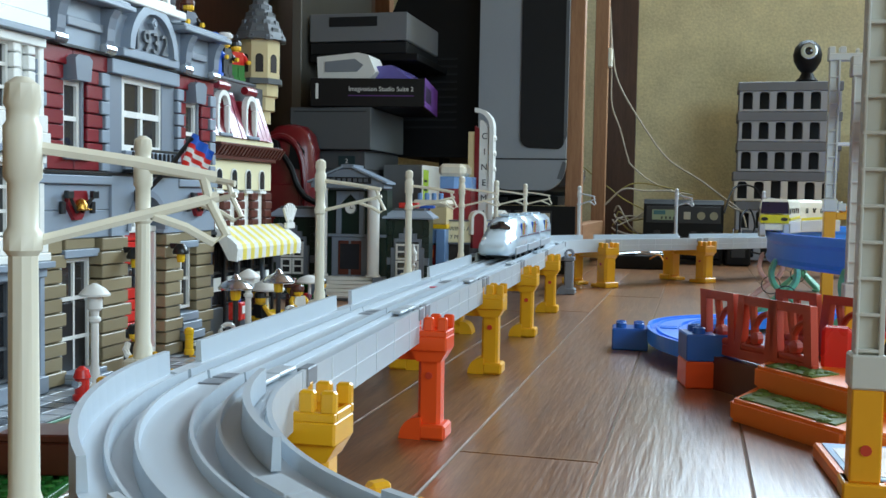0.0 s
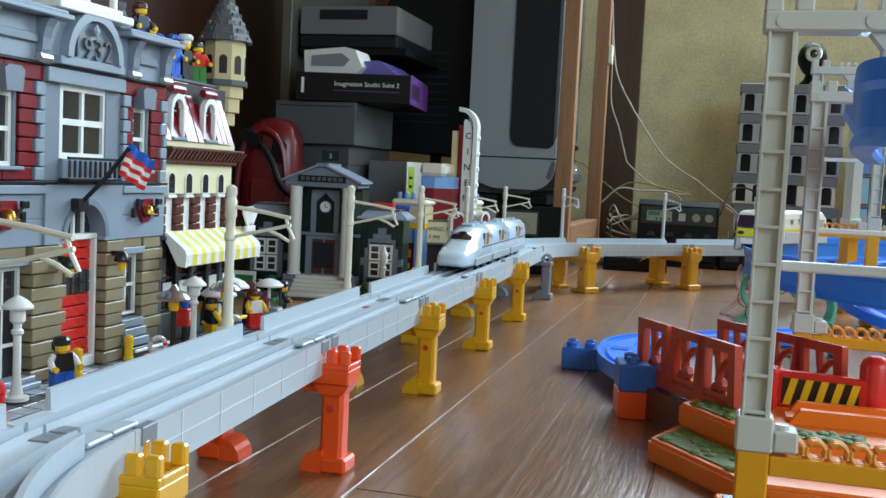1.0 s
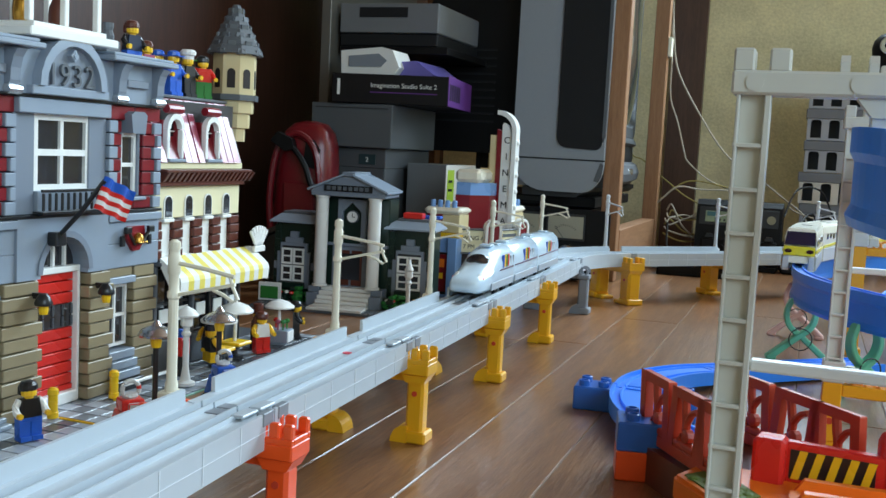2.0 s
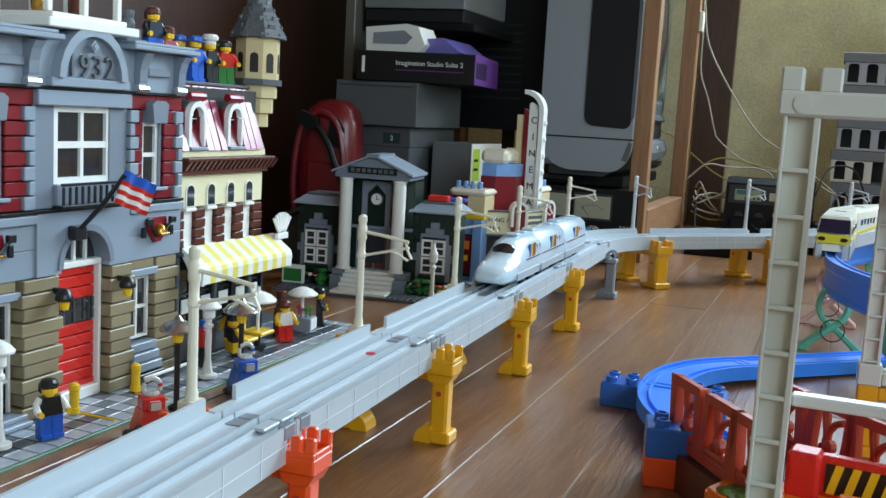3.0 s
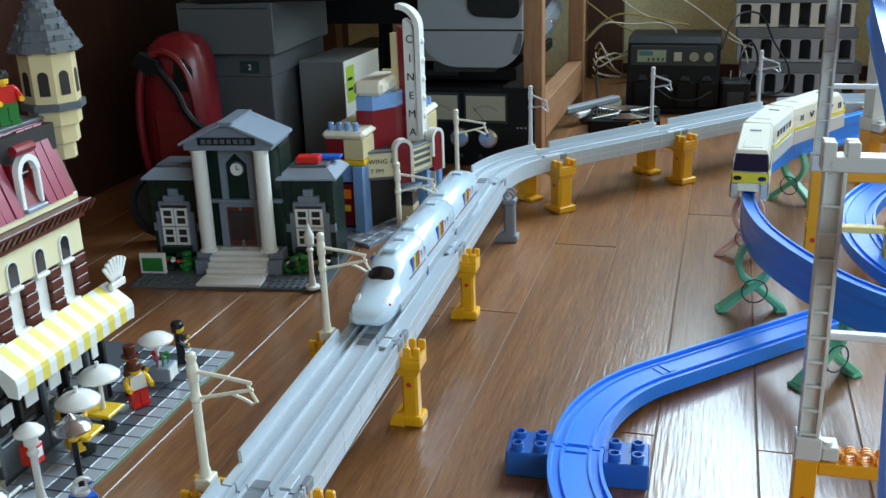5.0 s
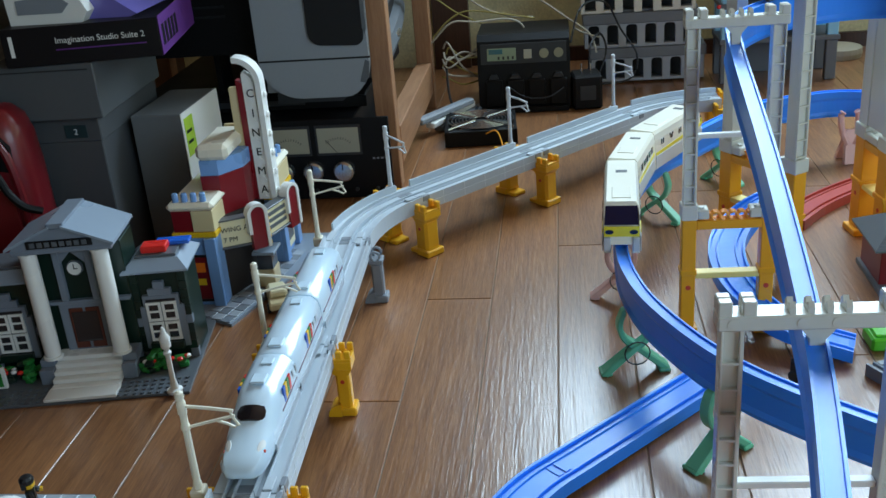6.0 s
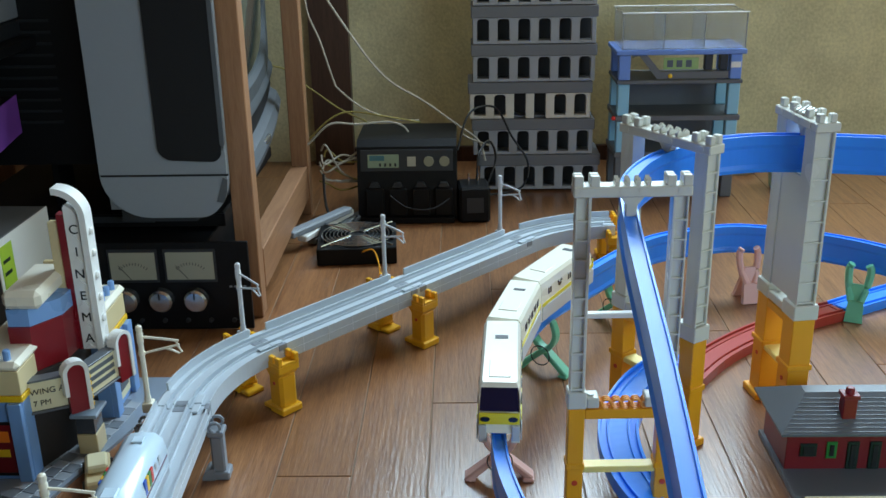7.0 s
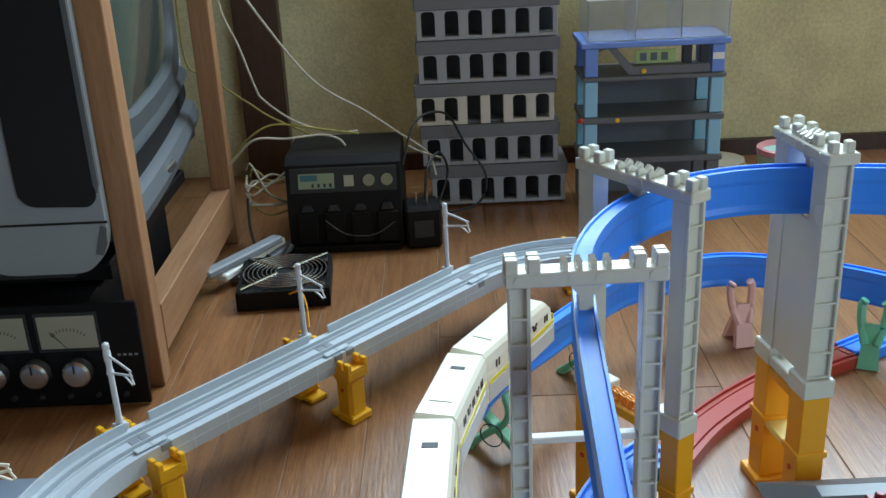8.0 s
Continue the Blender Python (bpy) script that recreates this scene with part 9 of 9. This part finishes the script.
def fan():
    e = thing("cooling_fan", "black computer cooling fan with a silver wire guard", "fan", -0.092, 2.030, 0, 4)
    h = 0.060
    bm = B()
    for a in range(4):
        bx(bm, -h, h, -h, -h + 0.005, 0, 0.026, 0.001, m=Matrix.Rotation(a * math.pi / 2, 4, "Z"))
    part("frame", bm, BLACK_PLASTIC, e)
    for a in range(4):
        bm = B()
        prism(bm, [(h - 0.005, h - 0.005), (h - 0.034, h - 0.005), (h - 0.005, h - 0.034)], 0.0, 0.0255, "z", m=Matrix.Rotation(a * math.pi / 2, 4, "Z"))
        part("corner_plate", bm, BLACK_PLASTIC, e)
    bm = B()
    lathe(bm, [(0.020, 0.004), (0.020, 0.022), (0.018, 0.024)], seg=20)
    hub = part("hub", bm, CHARCOAL, e, smooth=True)
    for k in range(7):
        bm = B()
        bx(bm, 0.019, 0.054, -0.011, 0.011, 0.012, 0.0136, 0.0004, m=Matrix.Rotation(k * 2 * math.pi / 7, 4, "Z"))
        part("blade", bm, BLACK_PLASTIC, hub)
    for r in (0.013, 0.019, 0.025, 0.031, 0.037, 0.043, 0.049, 0.055):
        bm = B()
        tube(bm, [(r * math.cos(k * math.pi / 16), r * math.sin(k * math.pi / 16), 0.0290) for k in range(33)], 0.0010, 6)
        part("guard_ring", bm, SILVER, e, "silver wire ring")
    for k in range(4):
        a = math.pi / 4 + k * math.pi / 2
        bm = B()
        tube(bm, [(0.014 * math.cos(a), 0.014 * math.sin(a), 0.0300), (0.076 * math.cos(a), 0.076 * math.sin(a), 0.0285)], 0.0017, 6)
        part("guard_spoke", bm, SILVER, e)


fan()


def cable(pts, r, material, label, n=8):
    bm = B()
    tube(bm, smooth_line(pts, n), r, 7)
    solo("cable", bm, material, label, "cable", group="cables by the wall", smooth=True)


W_CAB, Y_CAB, K_CAB = "white cable hanging down the wall", "yellowish cable behind the television stand", "thin black cable on the wall side"
cable([(-0.192, 2.24, 0.56), (-0.186, 2.26, 0.47), (-0.172, 2.27, 0.398), (-0.120, 2.27, 0.308), (-0.060, 2.27, 0.228), (0.010, 2.27, 0.182), (0.060, 2.27, 0.145), (0.100, 2.27, 0.114), (0.112, 2.26, 0.080)], 0.0019, CABLE_WHITE, W_CAB)
cable([(-0.190, 2.25, 0.52), (-0.186, 2.25, 0.42), (-0.183, 2.25, 0.345), (-0.164, 2.25, 0.292), (-0.146, 2.25, 0.230), (-0.136, 2.25, 0.210), (-0.093, 2.25, 0.176), (-0.040, 2.26, 0.155), (-0.004, 2.28, 0.149)], 0.0016, CABLE_WHITE, W_CAB)
cable([(-0.300, 2.45, 0.50), (-0.296, 2.45, 0.346), (-0.293, 2.45, 0.232), (-0.262, 2.45, 0.210), (-0.228, 2.45, 0.182), (-0.198, 2.45, 0.160), (-0.163, 2.45, 0.134), (-0.082, 2.44, 0.090), (-0.04, 2.40, 0.03), (-0.03, 2.39, 0.002)], 0.0017, CABLE_YELLOW, Y_CAB)
cable([(-0.200, 2.25, 0.115), (-0.185, 2.25, 0.132), (-0.154, 2.25, 0.160), (-0.119, 2.25, 0.172), (-0.053, 2.25, 0.162), (0.000, 2.26, 0.150)], 0.0016, CABLE_YELLOW, Y_CAB)
cable([(-0.215, 2.22, 0.100), (-0.185, 2.22, 0.128), (-0.150, 2.22, 0.158), (-0.105, 2.23, 0.155), (-0.055, 2.24, 0.156), (-0.030, 2.24, 0.149), (-0.020, 2.24, 0.138)], 0.0018, CABLE_WHITE, "white cable looping over the charger")
cable([(0.072, 2.26, 0.128), (0.090, 2.26, 0.118), (0.120, 2.25, 0.110)], 0.0016, CABLE_WHITE, "white cable looping over the charger")
random.seed(31)
for k in range(9):
    z0, z1 = 0.060 + 0.006 * k, 0.045 + 0.075 * random.random()
    cable([(-0.175 + 0.01 * random.random(), 2.20 + 0.04 * random.random(), z0), (-0.160, 2.19 + 0.05 * random.random(), z0 + 0.012 * random.uniform(-1, 1)), (-0.135, 2.20 + 0.04 * random.random(), (z0 + z1) / 2 + 0.012 * random.uniform(-1, 1)),
           (-0.106, 2.21 + 0.03 * random.random(), z1)], 0.0017, CABLE_WHITE if k % 3 else CABLE_YELLOW, "pale cable in the tangle beside the charger")
cable([(-0.160, 2.17, 0.085), (-0.152, 2.14, 0.030), (-0.120, 2.12, 0.010), (-0.106, 2.155, 0.016)], 0.0022, CABLE_BLACK, K_CAB)
cable([(0.064, 2.22, 0.110), (0.085, 2.26, 0.165), (0.130, 2.30, 0.165), (0.160, 2.315, 0.110), (0.190, 2.31, 0.060), (0.175, 2.29, 0.020), (0.110, 2.22, 0.030)], 0.0020, CABLE_BLACK, K_CAB)
cable([(0.096, 2.19, 0.066), (0.100, 2.21, 0.105), (0.118, 2.25, 0.118), (0.130, 2.27, 0.080), (0.110, 2.24, 0.030)], 0.0020, CABLE_BLACK, K_CAB)
cable([(-0.080, 1.972, 0.020), (-0.062, 1.955, 0.030), (-0.052, 1.930, 0.020), (-0.048, 1.905, 0.004)], 0.0011, TOWER_YELLOW, "thin orange fan wire on the floor")
cable([(-0.050, 2.160, 0.050), (-0.020, 2.148, 0.032), (0.020, 2.146, 0.030), (0.050, 2.158, 0.044)], 0.0012, CABLE_BLACK, K_CAB)

for k, (x, y, a) in enumerate(((-0.135, 2.125, 62), (-0.150, 2.105, 66), (-0.158, 2.085, 58))):
    bm = B()
    bx(bm, -0.075, 0.075, -0.009, 0.009, 0.002 + 0.0115 * k, 0.0125 + 0.0115 * k, 0.002)
    solo("plastic_rail", bm, SOCKET if k != 1 else WHITE_PLASTIC, "pale grey plastic rail lying in a loose pile", "plastic rail", x, y, 0, a, group="pile of rails")


# ---- toy apartment block and garage by the wall ----
def apartments():
    e = thing("toy_apartment_block", "grey and white toy apartment block with rows of arched openings", "toy building", 0.21, 2.37, 0)
    x0, x1, F, D = 0.103, 0.318, 2.330, 0.085
    for k in range(6):
        z0 = 0.0035 + 0.0645 * k
        dx = 0.012 if k == 0 else (0.0 if k != 2 else -0.006)
        m = APT_WHITE if k == 2 else APT_GREY
        st = wbox("storey", APT_DARK, e, (x0 + dx - 0.003, x1 + dx + 0.003, F - 0.003, F + D, z0 + 0.0445, z0 + 0.0640), 0.0012, "grey storey of the toy block")
        # openwork front: posts with rounded openings between
        n, w = 6, (x1 - x0) / 6
        for i in range(n + 1):
            a = x0 + dx + w * i - (0.0075 if i else 0)
            b = x0 + dx + w * i + (0.0075 if i < n else 0)
            brick("post", m, st, a, b, F, F + 0.012, z0, z0 + 0.0445)
            brick("post", m, st, a, b, F + D - 0.012, F + D, z0, z0 + 0.0445)
        for i in range(n):
            if k == 2 and i in (2, 3):
                continue
            cx = x0 + dx + w * (i + 0.5)
            bm = B()
            hw = w / 2 - 0.0075
            zc = z0 + 0.0445
            pts = [(cx - hw, zc), (cx - hw, zc - 0.008)] + [(cx - hw + 0.006 - 0.006 * math.cos(t), zc - 0.008 + 0.006 * math.sin(t)) for t in (0.5, 1.0, 1.57)] + \
                  [(cx + hw - 0.006 + 0.006 * math.cos(t), zc - 0.008 + 0.006 * math.sin(t)) for t in (1.57, 1.0, 0.5)] + [(cx + hw, zc - 0.008), (cx + hw, zc)]
            prism(bm, pts, F, F + 0.012, "y")
            wpart("arch_head", bm, m, st)
            brick("sill", m, st, cx - hw, cx + hw, F, F + 0.012, z0, z0 + 0.006)
        # dark sheet put across the storey to paint the shade inside its openings
        wbox("opening_shade_sheet", APT_SHADE, st, (x0 + dx + 0.004, x1 + dx - 0.004, F + 0.040, F + 0.043, z0 + 0.0032, z0 + 0.0443), 0)
        wbox("floor_slab", APT_DARK, st, (x0 + dx, x1 + dx, F + 0.012, F + D - 0.0125, z0 + 0.0002, z0 + 0.0030), 0)
        if k == 2:
            wbox("yellow_brick", L_YELLOW, st, (0.206, 0.212, F + 0.004, F + 0.010, z0 + 0.004, z0 + 0.010), 0.0008)
    e.matrix_basis = Matrix.Translation((-0.011, 0.006, 0)) @ e.matrix_basis @ Matrix.Diagonal((1, 1, 1.03, 1))
    return e


# near-black tone for the shade within the block
APT_SHADE = mat("block_opening_shade", "26272a", 0.6)
APT_GREY, APT_DARK, APT_WHITE = mat("block_pale_grey", "9c9da0", 0.5, vary=0.05), mat("block_mid_grey", "6c6d70", 0.5, vary=0.06), mat("block_ivory", "cfc8ba", 0.5, vary=0.05)
apartments()
bm = B()
lathe(bm, [(0.022, 0), (0.024, 0.004), (0.016, 0.012), (0.012, 0.022), (0.020, 0.030), (0.029, 0.046), (0.031, 0.062), (0.027, 0.078), (0.016, 0.090), (0.004, 0.094)], seg=20)
wc = thing("webcam", "round black webcam with a glossy lens on the toy block", "webcam", 0.236, 2.371, 0.4030)
part("ball", bm, BLACK_PLASTIC, wc, smooth=True)
bm = B()
lathe(bm, [(0.018, 0), (0.018, 0.003), (0.013, 0.004), (0.006, 0.0025), (0.001, 0.002)], seg=20, m=pose(0, -0.0285, 0.066, 90, 0, 0))
part("lens", bm, SILVER, wc, "shiny lens ring", smooth=True)
bm = B()
lathe(bm, [(0.009, 0.0), (0.007, 0.0025), (0.002, 0.0035)], seg=16, m=pose(0, -0.0312, 0.066, 90, 0, 0))
part("lens_glass", bm, DARK_GLASS, wc, smooth=True)


SIGN_GREEN = mat("pale_green_print", "9db56c", 0.4, vary=0.3, scale=150)


def garage():
    e = thing("toy_garage", "blue grey open toy garage with ramps and yellow knobs", "toy building", 0.457, 2.35, 0)
    x0, x1, F, D = 0.352, 0.562, 2.290, 0.100
    B1, B2, G = mat("garage_blue", "6f8fd8", 0.42), mat("garage_sky_blue", "8fc2dc", 0.42), mat("garage_grey", "626468", 0.5)
    for z0, z1, m in ((0.0, 0.075, G), (0.082, 0.140, B2), (0.150, 0.205, B2), (0.212, 0.255, B1)):
        for x in (x0, x1 - 0.020):
            wbox("corner_post", m, e, (x, x + 0.020, F, F + 0.016, z0, z1), 0.0015)
            wbox("corner_post", m, e, (x, x + 0.020, F + D - 0.016, F + D, z0, z1), 0.0015)
    for z in (0.0752, 0.1402, 0.2052):
        wbox("deck", G, e, (x0 - 0.003, x1 + 0.003, F - 0.003, F + D, z, z + 0.0095 if z < 0.2 else z + 0.0065), 0.0012, "grey parking deck")
    wbox("roof_deck", B1, e, (x0 - 0.006, x1 + 0.006, F - 0.005, F + D, 0.2552, 0.2640), 0.0015, "blue top deck")
    # panel added behind the decks to stand for the dark interior
    wbox("deck_shade_panel", G, e, (x0 + 0.020, x1 - 0.020, F + D - 0.012, F + D - 0.006, 0.0, 0.204), 0.0006)
    bm = B()
    prism(bm, [(x0 + 0.022, 0.250), (x0 + 0.034, 0.254), (x0 + 0.066, 0.214), (x1 - 0.022, 0.214), (x1 - 0.022, 0.226), (x0 + 0.072, 0.226), (x0 + 0.048, 0.254), (x0 + 0.022, 0.254)], F - 0.001, F + 0.006, "y")
    wpart("ramp_wall", bm, G, e, "grey slanting ramp wall")
    wbox("sign", SIGN_GREEN, e, (x0 + 0.078, x0 + 0.138, F + 0.010, F + 0.013, 0.228, 0.248), 0.0004, "lime green printed sign")
    for k in range(3):
        wbox("sign_mark", L_DGREY, e, (x0 + 0.084 + 0.016 * k, x0 + 0.094 + 0.016 * k, F + 0.0090, F + 0.0098, 0.232, 0.244), 0.0003)
    for k in range(2):
        wbox("pump", L_BLACK, e, (x1 - 0.062 + 0.026 * k, x1 - 0.048 + 0.026 * k, F + 0.008, F + 0.020, 0.226, 0.254), 0.001, "black pump")
    wbox("white_label", L_WHITE, e, (x1 - 0.019, x1 - 0.002, F - 0.0012, F - 0.0002, 0.232, 0.242), 0.0002)
    for x, z in ((x0 + 0.088, 0.219), (x0 + 0.05, 0.145)):
        bm = B()
        lathe(bm, [(0.0040, 0), (0.0036, 0.003), (0.0012, 0.004)], seg=10, m=Matrix.Translation((x, F - 0.001, z)) @ pose(0, 0, 0, 90, 0, 0))
        wpart("yellow_knob", bm, L_YELLOW, e)
    bm = B()
    lathe(bm, [(0.0042, 0), (0.0036, 0.003), (0.0012, 0.004)], seg=10, m=Matrix.Translation((x0 - 0.006, F - 0.001, 0.146)) @ pose(0, 0, 0, 90, 0, 0))
    wpart("red_knob", bm, L_BRED, e)
    e.location += Vector((-0.010, 0, 0))


garage()
# clear plastic tray on the garage
cl = thing("clear_tray", "clear plastic divided tray standing on the garage", "tray", 0.450, 2.345, 0.2642)
CLEAR = bpy.data.materials.new("clear_plastic")
CLEAR.use_nodes = True
cb = CLEAR.node_tree.nodes["Principled BSDF"]
cb.inputs["Base Color"].default_value, cb.inputs["Roughness"].default_value = (0.86, 0.88, 0.90, 1), 0.12
cb.inputs["Transmission Weight"].default_value, cb.inputs["IOR"].default_value = 0.92, 1.10
for name, b in (("front", (-0.104, 0.106, -0.055, -0.053, 0.0, 0.060)), ("back", (-0.104, 0.106, 0.043, 0.045, 0.0, 0.060)), ("side", (-0.104, -0.102, -0.0528, 0.0428, 0.0, 0.060)), ("side", (0.104, 0.106, -0.0528, 0.0428, 0.0, 0.060)),
                ("divider", (-0.034, -0.032, -0.0528, 0.0428, 0.002, 0.058)), ("divider", (0.034, 0.036, -0.0528, 0.0428, 0.002, 0.058)), ("bottom", (-0.1018, 0.1038, -0.0528, 0.0428, 0.0, 0.0018))):
    bm = B()
    bx(bm, *b, 0.0004)
    part(name, bm, CLEAR, cl)
    bm = None
bm = B()
for y in (-0.056, 0.044):
    bx(bm, -0.106, 0.108, y, y + 0.003, 0.0602, 0.0622, 0.0006)
part("rim", bm, WHITE_PLASTIC, cl, "cloudy white rim")

bk = thing("toy_bucket", "small toy bucket, mint green with a pink inside", "bucket", 0.672, 2.345, 0)
bm = B()
lathe(bm, [(0.034, 0), (0.036, 0.004), (0.042, 0.062), (0.0435, 0.064), (0.0405, 0.066)], seg=24)
part("pail", bm, mat("mint_pail", "a9d8cc", 0.4), bk, smooth=True)
bm = B()
lathe(bm, [(0.0400, 0.064), (0.0440, 0.066), (0.0440, 0.074), (0.0400, 0.076), (0.0370, 0.060), (0.010, 0.058)], seg=24)
part("pink_rim", bm, mat("pink_pail", "e59aa0", 0.4), bk, "pink inner rim", smooth=True)
bm = B()
lathe(bm, [(0.046, 0), (0.048, 0.010), (0.046, 0.020), (0.010, 0.021)], seg=20, m=pose(0, 0, 0, 0, 0, 0))
solo("cable_coil", bm, CABLE_WHITE, "coil of pale cable on the floor by the wall", "cable", 0.60, 2.47, 0)
